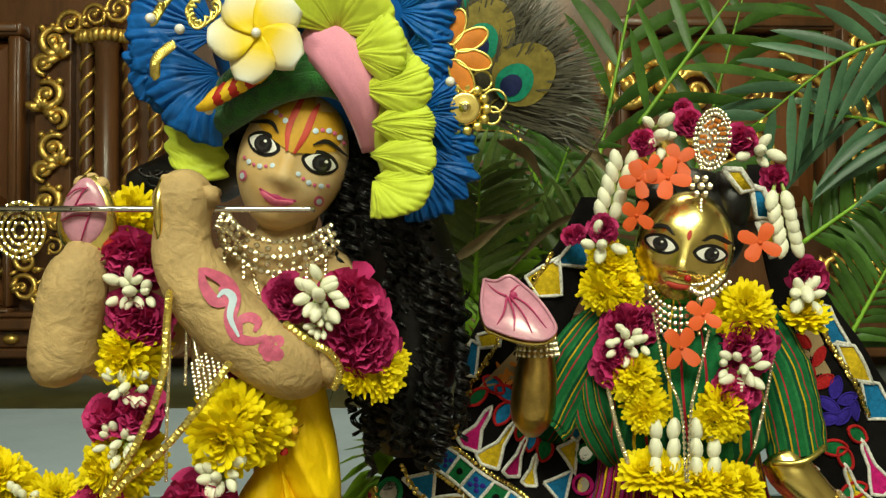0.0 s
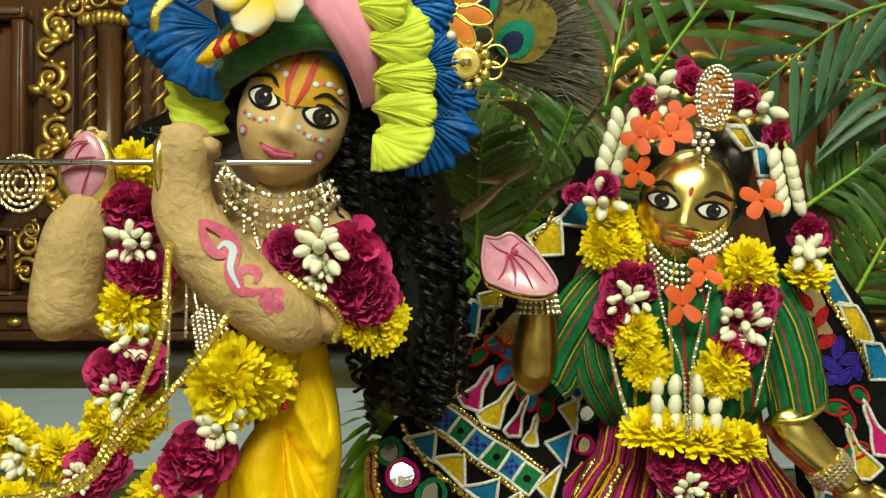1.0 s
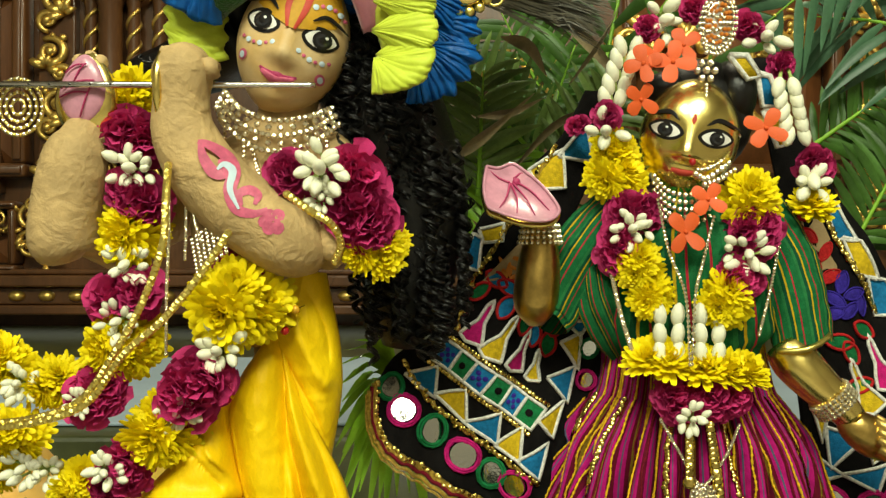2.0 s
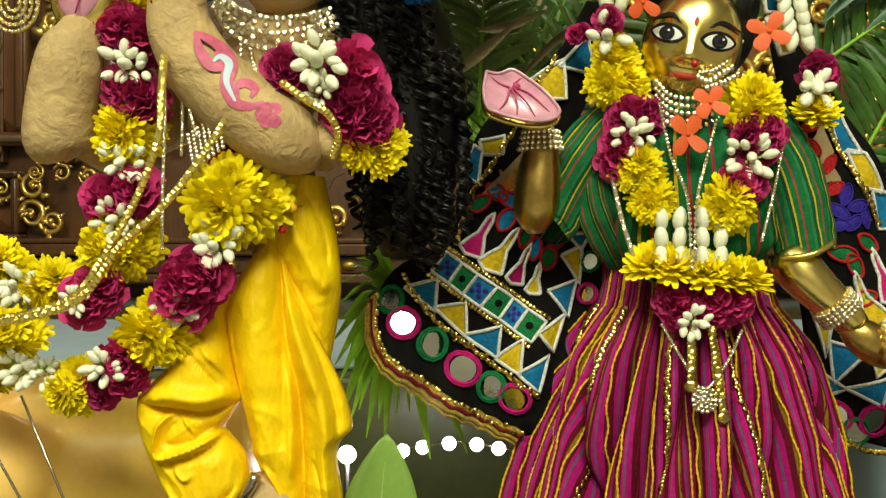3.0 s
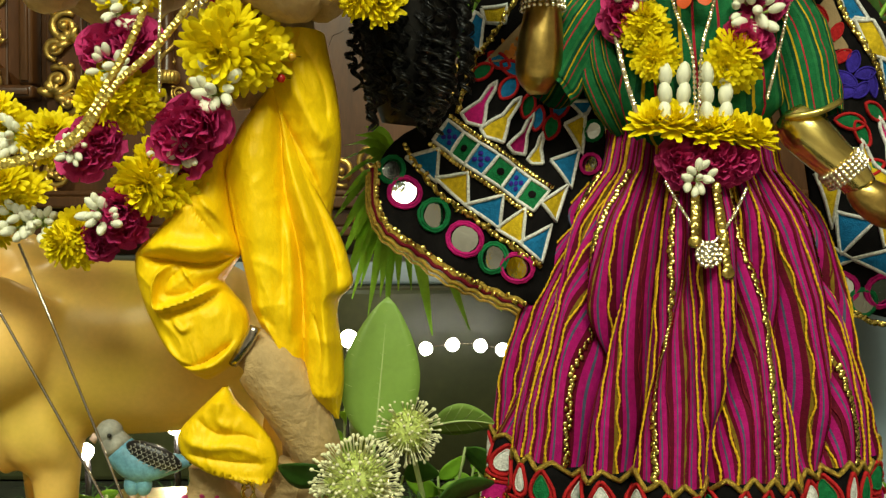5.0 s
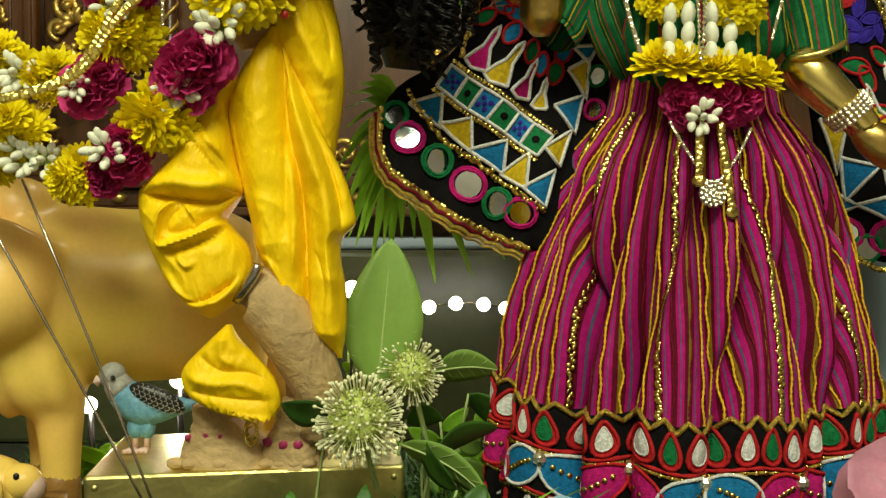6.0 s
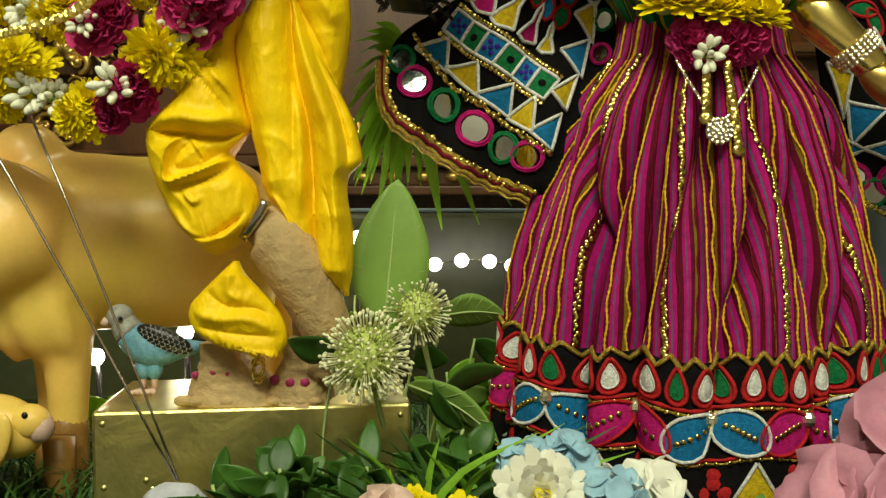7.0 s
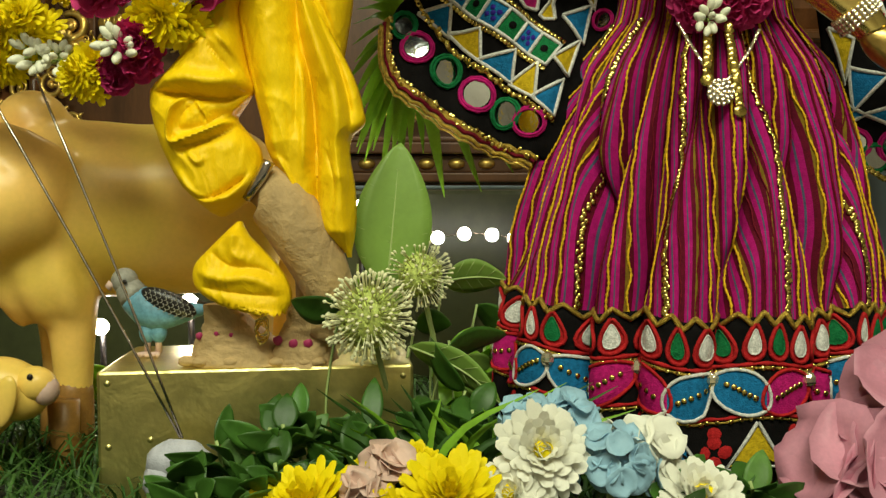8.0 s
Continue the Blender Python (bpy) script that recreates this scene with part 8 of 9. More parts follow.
for k in range(9):
    for r in range(5):
        u, v = -0.82 + 0.20 * k + 0.10 * (r % 2), -0.72 + 0.34 * r
        if u * u + v * v > 0.92:
            continue
        o = mid + lay @ Vector((0.0215 * u, -0.0052 * math.sqrt(max(0.02, 1 - u * u - v * v)) - 0.0002, 0.0078 * v))
        b.tube([o + lay @ Vector((0.0016 * math.cos(t), -0.0002, 0.0014 * math.sin(t))) for t in (-1.5, -0.8, 0.0, 0.8, 1.5)], 0.00042, 4, 1)
b.tube([w1 + Vector((-0.012, 0.004, 0.0)), w1 + Vector((0.0, 0.004, -0.001)), w1 + Vector((0.006, 0.004, -0.0015))], [0.0050, 0.0036, 0.0010], 10, 2, flat=0.4)
for x in [-0.2201, -0.212]:
    b.ball((x, 0.012, 0.1080), (0.0062, 0.0055, 0.0085), 0, 8, 12)
    b.tube([(x, 0.012, 0.1090), (x, 0.012, 0.0930)], 0.0024, 8, 3)
    for k in (-1, 0, 1):
        b.tube([(x, 0.012, 0.0930), (x - 0.003 + 0.004 * k, 0.005, 0.0915)], 0.0016, 6, 3)
single("budgerigar_figurine", b, [BUDGIE_BLUE, BUDGIE_GREY, BLACK_PAINT, BLUSH_PETAL], "blue and grey budgerigar figurine perched on the plinth", "figurine")


# ---- leaves and fronds
def leaf_part(parent, base, tip, width, material, name="leaf", bend=0.1, side=None, ribs=True, n=12, fold=0.12, label=""):
    base, tip = Vector(base), Vector(tip)
    d = tip - base
    L = d.length
    d.normalize()
    s = Vector(side) if side else d.cross(FRONT)
    s = (s - d * s.dot(d)).normalized()
    nrm = s.cross(d)
    b = Build()
    rows = []
    for i in range(n + 1):
        u = i / n
        w = width * (math.sin(math.pi * u ** 0.85) ** 0.75) * (1 - 0.15 * u) + 0.0004
        c = base + d * L * u + nrm * bend * L * math.sin(math.pi * u * 0.9)
        rows.append([c + s * w * k + nrm * fold * w * (abs(k) - 0.06 * math.sin(8 * u * math.pi) * k * k) for k in (-1, -0.66, -0.33, 0, 0.33, 0.66, 1)])
    b.grid(rows)
    ob = part(name, b, material, parent, label, thick=0.0003)
    if ribs:
        b = Build()
        b.tube([r[3] - nrm * 0.0003 for r in rows], blend([0.0011, 0.0008, 0.0003], n + 1), 5)
        for i in range(2, n - 1, 2):
            for k in (0, 6):
                q = rows[min(n, i + 2)][k]
                b.tube([rows[i][3], rows[i][3].lerp(q, 0.5) - nrm * 0.0003, rows[i][3].lerp(q, 0.9)], 0.00028, 4)
        part("vein", b, LEAF_VEIN, ob)
    return ob


def frond(label, base, tip, count, length, width, material, droop=0.02, spread=0.9, group="palm fronds", depth_jit=0.02, sag=0.0):
    base, tip = Vector(base), Vector(tip)
    top = thing("palm_frond", label, "palm leaf", base, group)
    mid = base.lerp(tip, 0.5) + Vector((0, 0, sag))
    spine = curve_through([base, mid, tip], 20)
    b = Build()
    b.tube(spine, blend([0.0024, 0.0018, 0.0006], 20), 6)
    part("stem", b, PALM_LIGHT, top)
    for k in range(count):
        u = 0.08 + 0.9 * k / count
        i = min(18, int(u * 19))
        p, d = spine[i].lerp(spine[i + 1], u * 19 - i), (spine[i + 1] - spine[i]).normalized()
        s = d.cross(FRONT).normalized() * (1 if k % 2 else -1)
        w = (d * (1.1 - spread * 0.5) + s * spread + Vector((0, rnd(-0.3, 0.3), rnd(-0.12, 0.12)))).normalized()
        L = length * (0.55 + 0.45 * math.sin(math.pi * (0.15 + 0.8 * u))) * rnd(0.85, 1.1)
        pts = [p + w * L * t + Vector((0, 0, -droop * t * t)) for t in (0, 0.2, 0.45, 0.7, 0.88, 1.0)]
        b = Build()
        b.blade(pts, [width * f for f in (0.4, 0.9, 1.0, 0.8, 0.45, 0.05)], w.cross(FRONT) + Vector((0, rnd(-0.5, 0.5), 0)), 0, 0.3)
        part("leaflet", b, material, top)
    return top


random.seed(41)
OLIVE_F = "olive green feathery palm frond behind the figures"
DARK_F, LIGHT_F = "dark green feathery palm frond behind the figures", "fresh light green palm frond behind the figures"
frond("long upright green palm blades behind the figures", (0.2493, 0.3000, 0.5357), (0.3399, 0.3400, 0.8281), 12, 0.15, 0.0070, PALM, 0.04, 0.6)
frond("long upright green palm blades behind the figures", (0.1555, 0.2600, 0.5847), (0.2155, 0.3000, 0.8504), 14, 0.14, 0.0070, PALM, 0.03, 0.6)
frond(LIGHT_F, (0.1917, 0.2200, 0.6403), (0.3010, 0.2400, 0.7862), 9, 0.12, 0.0055, PALM, 0.02, 0.8)
frond("bluish green palm frond arching over the veil", (0.4334, 0.1000, 0.6985), (0.2725, 0.1400, 0.6265), 20, 0.075, 0.0050, PALM_BLUE, 0.01, 0.75, sag=0.025)
frond("bluish green palm frond arching over the veil", (0.4529, 0.1200, 0.5737), (0.3295, 0.1600, 0.6420), 18, 0.08, 0.0046, PALM_BLUE, 0.03, 0.8, sag=0.02)
frond(OLIVE_F, (0.1184, 0.1600, 0.4819), (-0.0011, 0.1400, 0.6089), 34, 0.075, 0.0036, PALM_MID, 0.012, 0.95)
frond(DARK_F, (0.0644, 0.1700, 0.4616), (0.1187, 0.1600, 0.6165), 34, 0.075, 0.0036, PALM, 0.014, 0.95)
frond(OLIVE_F, (0.0324, 0.1300, 0.4829), (0.0367, 0.1200, 0.5875), 30, 0.065, 0.0034, PALM_MID, 0.012, 0.9)
frond(OLIVE_F, (0.0996, 0.1300, 0.4924), (0.1547, 0.1400, 0.5750), 30, 0.07, 0.0034, PALM_MID, 0.014, 0.9)
frond(OLIVE_F, (-0.0059, 0.2000, 0.4808), (0.0806, 0.1800, 0.5323), 34, 0.08, 0.0038, PALM_MID, 0.014, 0.95)
frond(DARK_F, (0.1247, 0.2400, 0.5340), (0.0595, 0.2400, 0.6647), 30, 0.09, 0.0042, PALM, 0.014, 0.9)
frond(DARK_F, (0.3365, 0.1200, 0.4260), (0.3948, 0.1200, 0.5307), 26, 0.07, 0.0036, PALM, 0.014, 0.9)
frond(DARK_F, (0.3237, 0.1600, 0.5268), (0.3945, 0.1600, 0.5769), 26, 0.07, 0.0036, PALM, 0.014, 0.9)
frond(DARK_F, (0.0252, 0.1400, 0.4152), (0.0492, 0.1400, 0.5206), 26, 0.07, 0.0038, PALM_LIGHT, 0.014, 0.9)
hang = thing("palm_frond", "young palm frond with drooping light green leaflets", "palm leaf", (-0.0369, 0.1300, 0.2981), "palm frond")
for tip, r in (((-0.0771, 0.1000, 0.2411), 0.0036), ((-0.0625, 0.1000, 0.2546), 0.0040), ((-0.0484, 0.0900, 0.2363), 0.0042), ((-0.0341, 0.0900, 0.2407), 0.0040), ((-0.0072, 0.0850, 0.2060), 0.0046), ((0.0220, 0.0850, 0.2104), 0.0042), ((0.0472, 0.0850, 0.2250), 0.0044), ((-0.0734, 0.1200, 0.2902), 0.0040), ((-0.0804, 0.1200, 0.2695), 0.0036), ((-0.0242, 0.1000, 0.2410), 0.0040), ((-0.0773, 0.1000, 0.3565), 0.0034), ((-0.0819, 0.1000, 0.3442), 0.0034), ((-0.0809, 0.1000, 0.3282), 0.0034), ((-0.0791, 0.1000, 0.3145), 0.0034), ((-0.0682, 0.1000, 0.3647), 0.0034), ((-0.0604, 0.1000, 0.3715), 0.0034), ((-0.0741, 0.1000, 0.3327), 0.0034), ((-0.0863, 0.0950, 0.2968), 0.0036), ((-0.0836, 0.0950, 0.279), 0.0036), ((-0.081, 0.0950, 0.2633), 0.0036), ((-0.0774, 0.0950, 0.2463), 0.0036), ((-0.0712, 0.0950, 0.2342), 0.0036), ((-0.0644, 0.0950, 0.2431), 0.0036), ((-0.0586, 0.0950, 0.2207), 0.0036), ((-0.0442, 0.0950, 0.2162), 0.0036), ((-0.0487, 0.0950, 0.2543), 0.0036), ((-0.0688, 0.0950, 0.2812), 0.0036), ((-0.0621, 0.0950, 0.2678), 0.0036)):
    p, q = Vector((-0.0340, 0.1150, 0.3300)), Vector(tip)
    b = Build()
    b.blade(curve_through([p, p.lerp(q, 0.45) + Vector((0, -0.004, 0.016)), q], 9), blend([r * 0.4, r * 1.5, r * 1.3, r * 0.1], 9), Vector((1, -0.4, 0.3)), 0, 0.35)
    part("leaflet", b, PALM_LIGHT, hang)
for pts, w in ((((0.0077, 0.0900, 0.5068), (0.0385, 0.0700, 0.5291), (0.0742, 0.0700, 0.5603)), 0.0050), (((0.0482, 0.0800, 0.6062), (0.0698, 0.0700, 0.5960), (0.0831, 0.0700, 0.5737)), 0.0055), (((0.0300, 0.0800, 0.5429), (0.0563, 0.0700, 0.5447), (0.0843, 0.0800, 0.5588)), 0.0040), (((0.0587, 0.1000, 0.5022), (0.0946, 0.0900, 0.5388), (0.1313, 0.0900, 0.5526)), 0.0045), (((0.1012, 0.1400, 0.6383), (0.1271, 0.1200, 0.6067), (0.1509, 0.1200, 0.5781)), 0.006), (((0.1052, 0.1000, 0.5717), (0.1314, 0.0900, 0.6076), (0.1453, 0.0900, 0.6352)), 0.004)):
    b = Build()
    b.blade(curve_through(pts, 12), blend([0.0008, w, w * 0.8, w * 0.1], 12), Vector((0.3, -0.6, 0.8)), 0, 0.5)
    single("dry_leaf", b, DRY_LEAF, "curled dry brown palm leaf among the fronds", "leaf", "dry leaves")

# the broad leaf, smaller leaves and two globe flowers beside the plinth
posy = thing("broad_leaf", "large pale green oval leaf standing beside the plinth", "leaf", (-0.0458, -0.0100, 0.1164))
leaf_part(posy, (-0.0456, -0.0120, 0.1421), (-0.0369, 0.0000, 0.2424), 0.0285, LEAF, bend=0.03, side=(1, 0.1, 0), n=20)
b = Build()
b.tube(curve_through([(-0.0456, -0.0120, 0.1421), (-0.0475, -0.0080, 0.1162), (-0.0420, -0.0100, 0.0693), (-0.035, 0.0, 0.0)], 10), 0.0012, 6)
part("stalk", b, LEAF_VEIN, posy)
GLOSS = "dark glossy green leaf beside the plinth"
for base, tip, w, mt in (((-0.0305, -0.0050, 0.0999), (0.0314, -0.0300, 0.0624), 0.0150, LEAF), ((-0.0276, 0.0200, 0.1121), (-0.0011, 0.0200, 0.1122), 0.0120, DARK_LEAF), ((-0.0076, 0.0500, 0.1419), (0.0411, 0.0500, 0.1419), 0.0165, LEAF), ((-0.0748, -0.0450, 0.1289), (-0.1054, -0.0500, 0.1369), 0.0125, DARK_LEAF), ((-0.0446, 0.0300, 0.1189), (-0.0661, 0.0400, 0.1512), 0.012, LEAF), ((0.0180, 0.0600, 0.1237), (0.0461, 0.0600, 0.0891), 0.014, DARK_LEAF), ((-0.0069, 0.0000, 0.0912), (0.0422, 0.0300, 0.1025), 0.013, DARK_LEAF), ((0.0088, -0.0200, 0.0716), (-0.0148, 0.0000, 0.1071), 0.013, DARK_LEAF)):
    top = thing("leaf", GLOSS if mt is DARK_LEAF else "mid green oval leaf beside the plinth", "leaf", base, "leaves beside the plinth")
    leaf_part(top, base, tip, w, mt, "blade", bend=0.12, side=(0.1, -0.5, 0.8), ribs=mt is LEAF)
    b = Build()
    p = Vector(base)
    b.tube(curve_through([p, p + Vector((-0.01, 0.006, -p.z * 0.5)), Vector((p.x - 0.006, p.y + 0.004, 0.0))], 8), 0.0010, 5)
    part("stalk", b, LEAF_VEIN, top)


def globe_flower(c, r, seed, n=260):
    random.seed(seed)
    c = Vector(c)
    top = thing("globe_flower", "round lime flower head bristling with pale club-tipped styles", "flower", c, "globe flowers")
    b = Build()
    b.ball(c, r * 0.62, 0, 14, 20, None, lambda u: Vector(u) * (1 + 0.10 * noise.noise(u * 7)))
    part("core", b, POLLEN_CORE, top)
    for k in range(n):
        z = 1 - 2 * (k + 0.5) / n
        a = k * 2.39996
        w = (Vector((math.sqrt(1 - z * z) * math.cos(a), math.sqrt(1 - z * z) * math.sin(a), z)) + Vector((rnd(-0.1, 0.1), rnd(-0.1, 0.1), rnd(-0.1, 0.1)))).normalized()
        if w.y > 0.35:
            continue
        L = r * rnd(0.9, 1.06)
        b = Build()
        b.tube([c + w * r * 0.55, c + w * L * 0.9, c + w * L * 0.96, c + w * L], [r * 0.014, r * 0.014, r * 0.046, r * 0.018], 6)
        part("style", b, POLLEN, top)
    b = Build()
    for k in range(150):
        w = Vector((rnd(-1, 1), rnd(-1, 0.2), rnd(-1, 1))).normalized()
        b.ball(c + w * r * 0.64, r * rnd(0.03, 0.055), 0, 4, 6)
    part("flower_crust", b, POLLEN_CORE, top)
    b = Build()
    b.tube([c, c + Vector((0.01, 0.02, -0.05)), Vector((c.x + 0.012, c.y + 0.03, 0.0))], 0.002, 6)
    part("stalk", b, LEAF_VEIN, top)


globe_flower((-0.0547, -0.0500, 0.1252), 0.0310, 51, 300)
globe_flower((-0.0232, -0.0080, 0.1503), 0.0245, 52, 200)

# ---- string of small lights and two spot lights
lights = thing("light_string", "curved string of round white lights on the marble step", "lights", (0.0099, 0.3200, 0.1675))
pts = [Vector(p) for p in ((-0.0573, 0.3100, 0.1587), (-0.0372, 0.3100, 0.1656), (-0.0171, 0.3100, 0.1691), (0.0099, 0.3100, 0.1731), (0.0380, 0.3100, 0.1720), (0.0603, 0.3100, 0.1680), (0.0861, 0.3100, 0.1623))]
b = Build()
b.tube(curve_through(pts, 40), 0.0008, 6)
part("wire", b, STEEL, lights)
for p in pts[1:-1]:
    b = Build()
    b.ball(p + Vector((0, -0.004, 0)), 0.0068, 0, 10, 14)
    part("bulb", b, LED, lights, "glowing white bulb")
b = Build()
b.tube([pts[-1], Vector((pts[-1].x, 0.33, 0.0))], 0.0015, 5)
part("post", b, BLACK_PAINT, lights)
for p in ((-0.3197, 0.1900, 0.0910), (-0.2389, 0.1900, 0.1135), (-0.0782, 0.1400, 0.1977)):
    p = Vector(p)
    top = thing("spot_light", "small round glowing spot light among the leaves", "lamp", (p.x, p.y, 0), "spot lights")
    b = Build()
    b.ball(p, 0.0075, 0, 10, 14)
    part("bulb", b, LAMP, top, "glowing white bulb")
    b = Build()
    b.tube([p + Vector((0, 0.006, -0.004)), Vector((p.x, p.y + 0.01, 0.0))], 0.003, 8)
    part("stem", b, BLACK_PAINT, top)

# ---- turf, sprigs and cut flowers in the foreground
random.seed(61)
b = Build()
for k in range(5200):
    x, y = rnd(-0.42, 0.42), rnd(-0.17, 0.30)
    front = y < -0.03
    if -0.235 < x < -0.02 and -0.05 < y < 0.11:
        continue
    h = rnd(0.015, 0.042) * (0.8 if front else 1.0)
    a = rnd(0, 6.28)
    lean = Vector((math.cos(a), math.sin(a), 0)) * h * rnd(0.4, 1.6)
    p = Vector((x, y, 0))
    b.blade([p, p + lean * 0.35 + Vector((0, 0, h * 0.6)), p + lean * 0.8 + Vector((0, 0, h * 0.9)), p + lean * 1.3 + Vector((0, 0, h * 0.75))], [0.0011, 0.0011, 0.0008, 0.0002], (-math.sin(a), math.cos(a), 0.2), 0, 0.3)
single("grass", b, GRASS, "dark green cut grass strewn over the turf", "grass", kind="stuff")


def sprig(x, y, h, seed, mt=None, n=9):
    random.seed(seed)
    top = thing("leafy_sprig", "leafy dark green sprig in front of the plinth", "plant", (x, y, 0), "leafy sprigs")
    lean = Vector((rnd(-0.012, 0.012), rnd(-0.01, 0.01), h))
    b = Build()
    b.tube(curve_through([(x, y, 0), Vector((x, y, 0)) + lean * 0.5 + Vector((rnd(-0.004, 0.004), 0, 0)), Vector((x, y, 0)) + lean], 8), 0.0012, 5)
    part("stem", b, LEAF_VEIN, top)
    for k in range(n):
        p = Vector((x, y, 0)) + lean * (0.2 + 0.8 * k / n)
        a = k * 2.2 + rnd(-0.4, 0.4)
        w = Vector((math.cos(a), math.sin(a) * 0.8 - 0.25, rnd(0.1, 0.9))).normalized()
        L = rnd(0.017, 0.036)
        leaf_part(top, p, p + w * L, L * rnd(0.20, 0.36), mt or (LEAF_MID if k % 4 == 1 else DARK_LEAF), "leaf", rnd(0.02, 0.14), w.cross(FRONT) + Vector((rnd(-0.25, 0.25), rnd(-0.5, 0.5), rnd(-0.25, 0.25))), ribs=False, n=7, fold=0.12)


for k, (p, h) in enumerate((((-0.1371, -0.1000, 0.0517), 0.052), ((-0.1465, -0.1300, 0.0358), 0.030), ((-0.1164, -0.1000, 0.0587), 0.060), ((-0.0950, -0.1050, 0.0565), 0.062), ((-0.0836, -0.0900, 0.0600), 0.066), ((-0.0627, -0.0900, 0.0566), 0.056), ((-0.0491, -0.0850, 0.0661), 0.058), ((-0.1058, -0.1200, 0.0432), 0.045), ((-0.0672, -0.1100, 0.0475), 0.045), ((-0.0002, -0.0600, 0.0684), 0.055), ((0.0216, -0.0600, 0.0758), 0.060), ((-0.0151, -0.0500, 0.0738), 0.060), ((-0.1572, -0.1150, 0.0349), 0.034), ((0.1231, -0.1300, 0.0337), 0.03), ((0.1745, -0.1200, 0.0310), 0.035), ((-0.1247, -0.1250, 0.0378), 0.036))):
    sprig(p[0], p[1], h * 1.08, 400 + k, n=13)
random.seed(62)
for k, (x, y, h) in enumerate(((720, -0.095, 0.085), (750, -0.09, 0.09), (790, -0.085, 0.085), (830, -0.08, 0.080), (700, -0.10, 0.07), (860, -0.075, 0.075), (900, -0.07, 0.08))):
    p = Vector((-0.0035, -0.0900, 0.0463))
    p = Vector((p.x + (x - 790) * 0.00035, y, 0))
    top = thing("grass_tuft", "tuft of long arching grass blades", "plant", p, "grass tufts")
    for j in range(7):
        a = rnd(-1.2, 1.2)
        tip = p + Vector((math.sin(a) * h * 1.1, rnd(-0.02, 0.03), h * rnd(0.6, 1.05)))
        b = Build()
        b.blade(curve_through([p, p.lerp(tip, 0.5) + Vector((-math.sin(a) * 0.012, 0, 0.014)), tip], 8), blend([0.0016, 0.0026, 0.0020, 0.0002], 8), (0.9, -0.4, 0), 0, 0.4)
        part("blade", b, PALM_LIGHT if j % 3 == 0 else GRASS, top)

YELLOW_CHRYS = [marigold_mesh(500 + k, MARIGOLD, 8, "flower_head") for k in range(3)]
WHITE_DAHLIA = [marigold_mesh(510 + k, WHITE_PETAL, 8, "flower_head", 1.2) for k in range(2)]


def cut_flower(name, label, meshes, p, r, way, heart=None, group="cut flowers"):
    top = thing(name, label, "flower", p, group)
    put("flower_head", random.choice(meshes), top, facing(p, way, rnd(0, 6), r))
    if heart:
        b = Build()
        b.ball(Vector(p) + Vector(way).normalized() * r * 0.34, r * 0.2, 0, 8, 12, None, lambda u: Vector(u) * (1 + 0.2 * noise.noise(u * 5)))
        part("heart", b, heart, top, "yellow flower heart")
    b = Build()
    q = Vector(p)
    b.tube([q - Vector(way).normalized() * r * 0.2, Vector((q.x, q.y + 0.01, 0.0))], 0.002, 6)
    part("stalk", b, LEAF_VEIN, top)


random.seed(63)
CHR = "bright yellow chrysanthemum lying in the grass"
for p, r, w in (((-0.0013, -0.1500, 0.0451), 0.034, (0.0, -0.6, 0.8)), ((-0.0820, -0.1450, 0.0396), 0.031, (-0.3, -0.5, 0.8)), ((-0.0518, -0.1300, 0.0460), 0.020, (-0.2, -0.6, 0.7)), ((-0.0213, -0.1200, 0.0569), 0.019, (0.1, -0.3, 0.9)), ((-0.1053, -0.1400, 0.0329), 0.020, (-0.3, -0.6, 0.6)), ((-0.0307, -0.1550, 0.0370), 0.022, (0.2, -0.5, 0.8))):
    cut_flower("chrysanthemum", CHR, YELLOW_CHRYS, (p[0], p[1], p[2] - 0.011), r * 0.92, w, group="yellow chrysanthemums")
cut_flower("dahlia", "white silk dahlia with a yellow heart", WHITE_DAHLIA, (0.0509, -0.1350, 0.0568), 0.0280, (0.05, -0.9, 0.45), MARIGOLD, "white dahlias")
cut_flower("dahlia", "white silk dahlia with a yellow heart", WHITE_DAHLIA, (0.1413, -0.1350, 0.0303), 0.026, (0.05, -0.6, 0.75), MARIGOLD, "white dahlias")
cut_flower("dahlia", "white silk dahlia with a yellow heart", WHITE_DAHLIA, (0.0334, -0.1450, 0.0343), 0.022, (-0.2, -0.7, 0.6), MARIGOLD, "white dahlias")


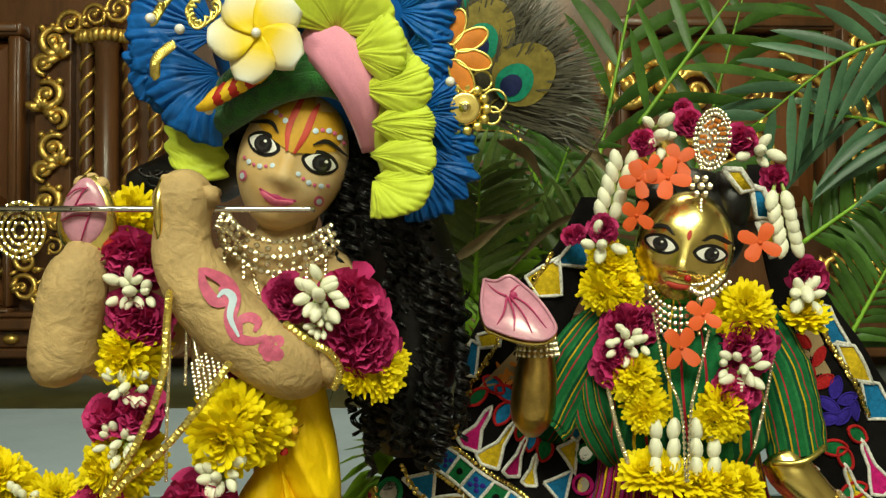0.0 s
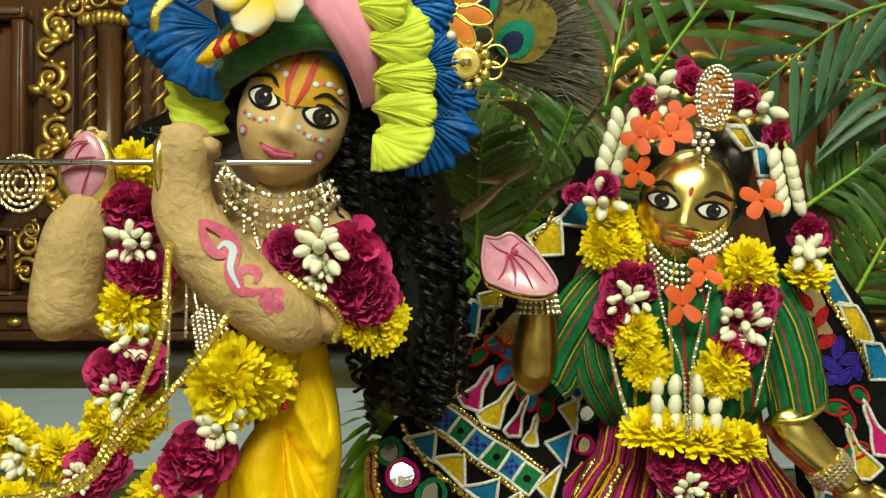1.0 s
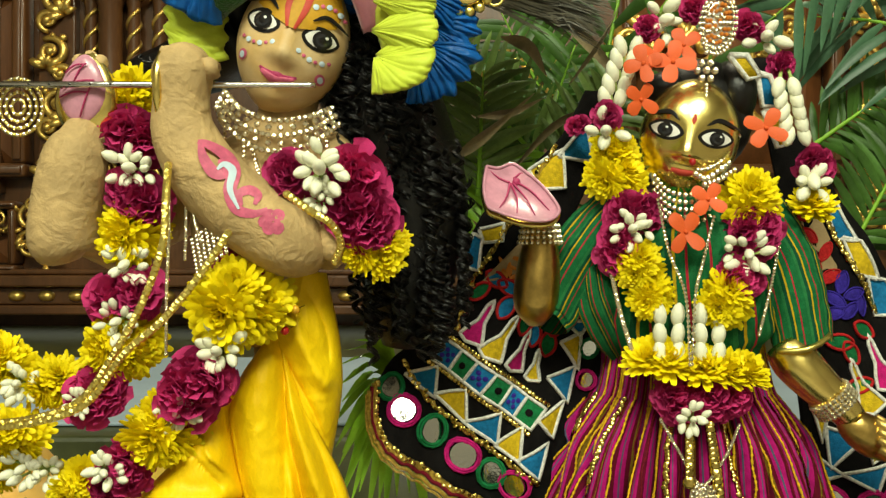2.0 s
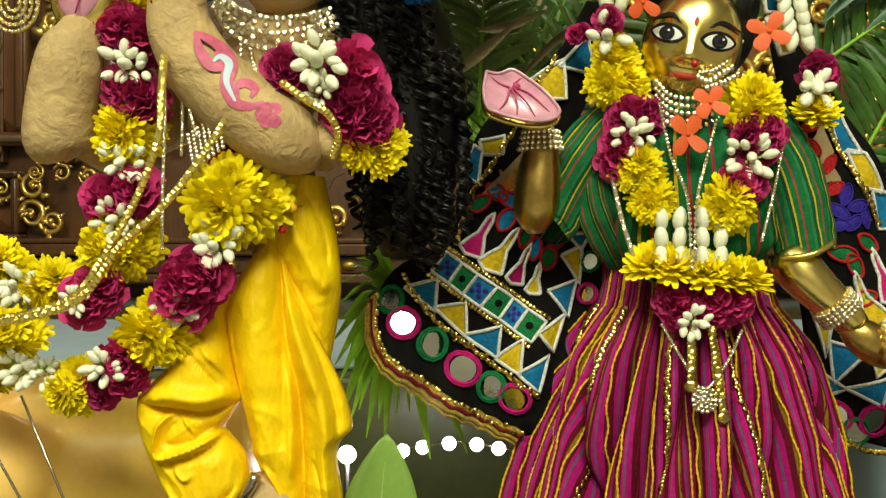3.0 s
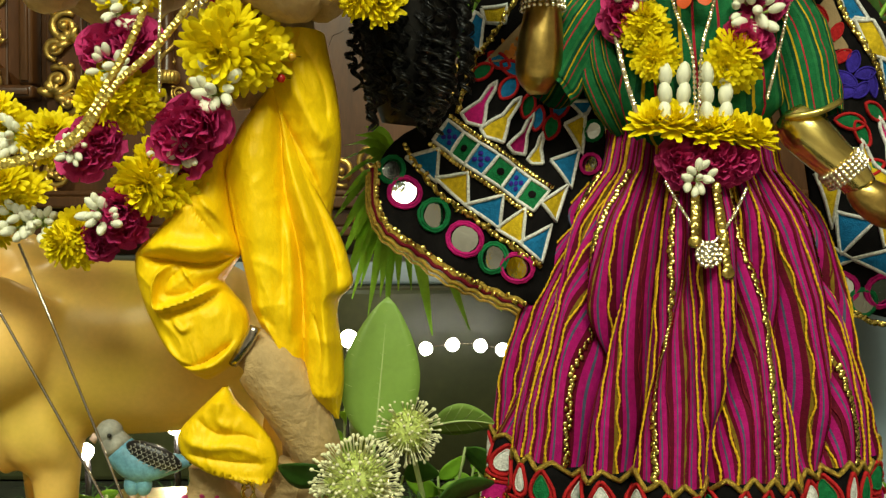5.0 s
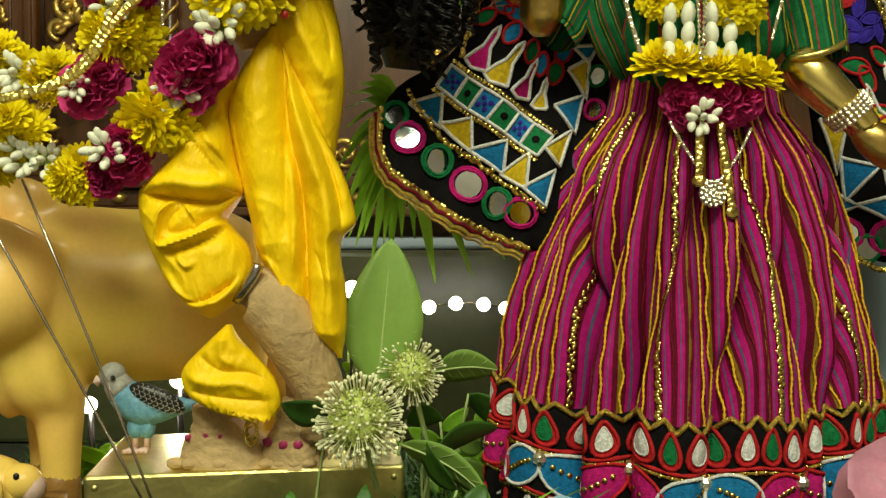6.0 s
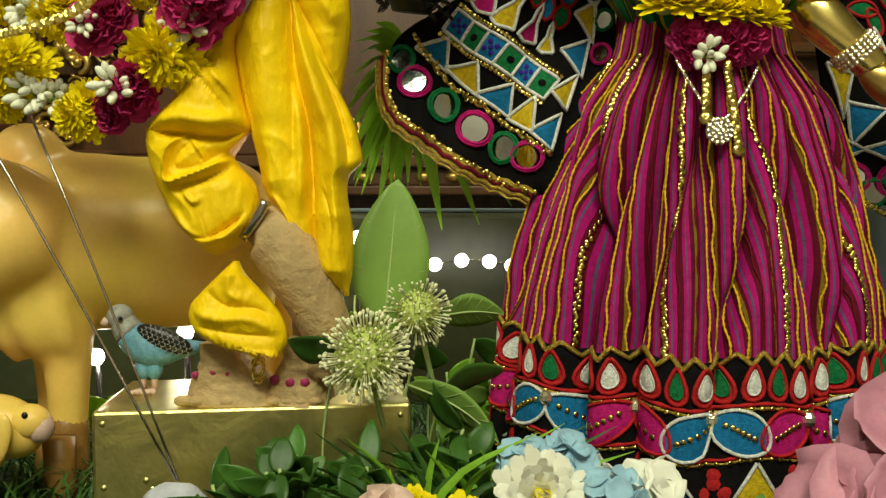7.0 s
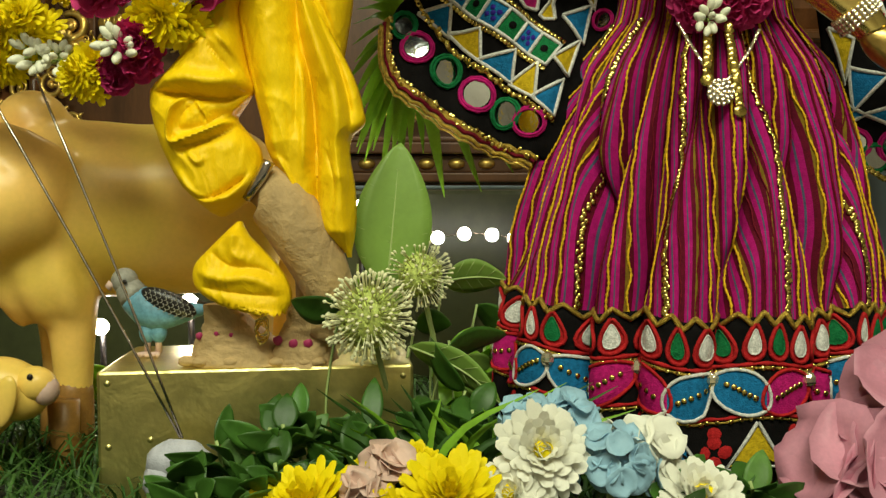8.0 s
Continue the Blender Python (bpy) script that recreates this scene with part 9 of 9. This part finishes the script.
def silk_petals(name, label, c, r, n, material, seed, size, group=""):
    """A loose head of broad, cupped silk petals."""
    random.seed(seed)
    c = Vector(c)
    top = thing(name, label, "flower", c, group)
    for k in range(n):
        a, e = k * 2.4, rnd(-0.2, 1.3)
        w = Vector((math.cos(a) * math.cos(e), -abs(math.sin(a) * math.cos(e)) * 0.9 - 0.1, math.sin(e) * 0.9)).normalized()
        o = c + w * r * rnd(0.5, 1.0)
        t = w.orthogonal().normalized()
        t = (Matrix.Rotation(rnd(0, 6.28), 3, w) @ t)
        s = w.cross(t)
        L = size * rnd(0.8, 1.2)
        b = Build()
        rows = []
        for u in (0.0, 0.2, 0.45, 0.7, 0.9, 1.0):
            hw = L * 0.62 * math.sin(math.pi * (0.12 + 0.80 * u)) ** 0.7
            rows.append([o + t * L * (u - 0.3) + s * hw * v + w * L * (0.25 * (u - 0.5) ** 2 * 2 + 0.10 * v * v + 0.04 * math.sin(5 * v + 4 * u + k)) for v in (-1, -0.6, -0.2, 0.2, 0.6, 1)])
        b.grid(rows)
        part("petal", b, material, top, thick=0.0003)
    b = Build()
    b.tube([c, Vector((c.x, c.y + 0.01, 0.0))], 0.003, 6)
    part("stalk", b, LEAF_VEIN, top)


silk_petals("hydrangea", "pale blue silk hydrangea head", (0.0464, -0.0950, 0.0616), 0.020, 22, BLUE_PETAL, 71, 0.016, "hydrangeas")
silk_petals("hydrangea", "pale blue silk hydrangea head", (0.0932, -0.1250, 0.0469), 0.026, 30, BLUE_PETAL, 72, 0.015, "hydrangeas")
silk_petals("hydrangea", "pale blue silk hydrangea head", (0.0715, -0.0850, 0.0637), 0.017, 14, BLUE_PETAL, 73, 0.018, "hydrangeas")
silk_petals("white_rose", "white silk rose with broad petals", (0.1139, -0.1100, 0.0516), 0.018, 12, WHITE_PETAL, 74, 0.024)
silk_petals("pink_lily", "large pink silk lily with broad curled petals", (0.2762, -0.1000, 0.0634), 0.034, 14, PINK_PETAL, 75, 0.052, "pink lilies")
silk_petals("pink_lily", "large pink silk lily with broad curled petals", (0.2496, -0.1200, 0.0314), 0.034, 12, PINK_PETAL, 76, 0.052, "pink lilies")
silk_petals("pink_lily", "large pink silk lily with broad curled petals", (0.2345, -0.1000, 0.0359), 0.018, 7, PINK_PETAL, 77, 0.036, "pink lilies")
silk_petals("blush_bud", "pale blush silk rosebud in the grass", (-0.0359, -0.1250, 0.0464), 0.012, 9, BLUSH_PETAL, 78, 0.022, "blush rosebuds")
silk_petals("blush_bud", "pale blush silk rosebud in the grass", (-0.0488, -0.1450, 0.0365), 0.010, 8, BLUSH_PETAL, 79, 0.018, "blush rosebuds")


# pale blue draped block behind the veil
b = Build()
p, q = Vector((0.3441, 0.1700, 0.1302)), Vector((0.3434, 0.1700, 0.2489))
rows = []
for i in range(14):
    z = q.z * (1 - i / 13)
    rows.append([(p.x + 0.30 * k / 40, 0.17 - 0.012 * (i / 13) + 0.004 * math.sin(k * 0.9) * (i / 13), z) for k in range(41)])
rows.insert(0, [(p.x + 0.30 * k / 40, 0.30, q.z) for k in range(41)])
b.grid(rows)
single("blue_cloth_block", b, CLOTH_BLUE, "pale blue cloth draped over a low block", "cloth", thick=0.002)
for k, (x, y, h) in enumerate((((0.3529, 0.1200, 0.1414)[0], 0.12, 0.11), ((0.3343, 0.1200, 0.1414)[0], 0.13, 0.09), ((0.3623, 0.1000, 0.1458)[0], 0.10, 0.10), ((0.0371, 0.1000, 0.0732)[0], 0.12, 0.09), ((0.0007, 0.1000, 0.0732)[0], 0.14, 0.085), ((0.0189, 0.1000, 0.0732)[0], 0.20, 0.075), ((-0.0740, 0.1200, 0.0694)[0], 0.13, 0.13), ((-0.0880, 0.1200, 0.0694)[0], 0.14, 0.15), ((-0.2801, 0.1200, 0.0690)[0], 0.16, 0.06), ((-0.2190, 0.1200, 0.0691)[0], 0.17, 0.07), ((-0.3036, 0.1200, 0.0689)[0], 0.17, 0.05))):
    sprig(x, y, h, 450 + k, PALM_LIGHT if k != 3 else LEAF, 10)
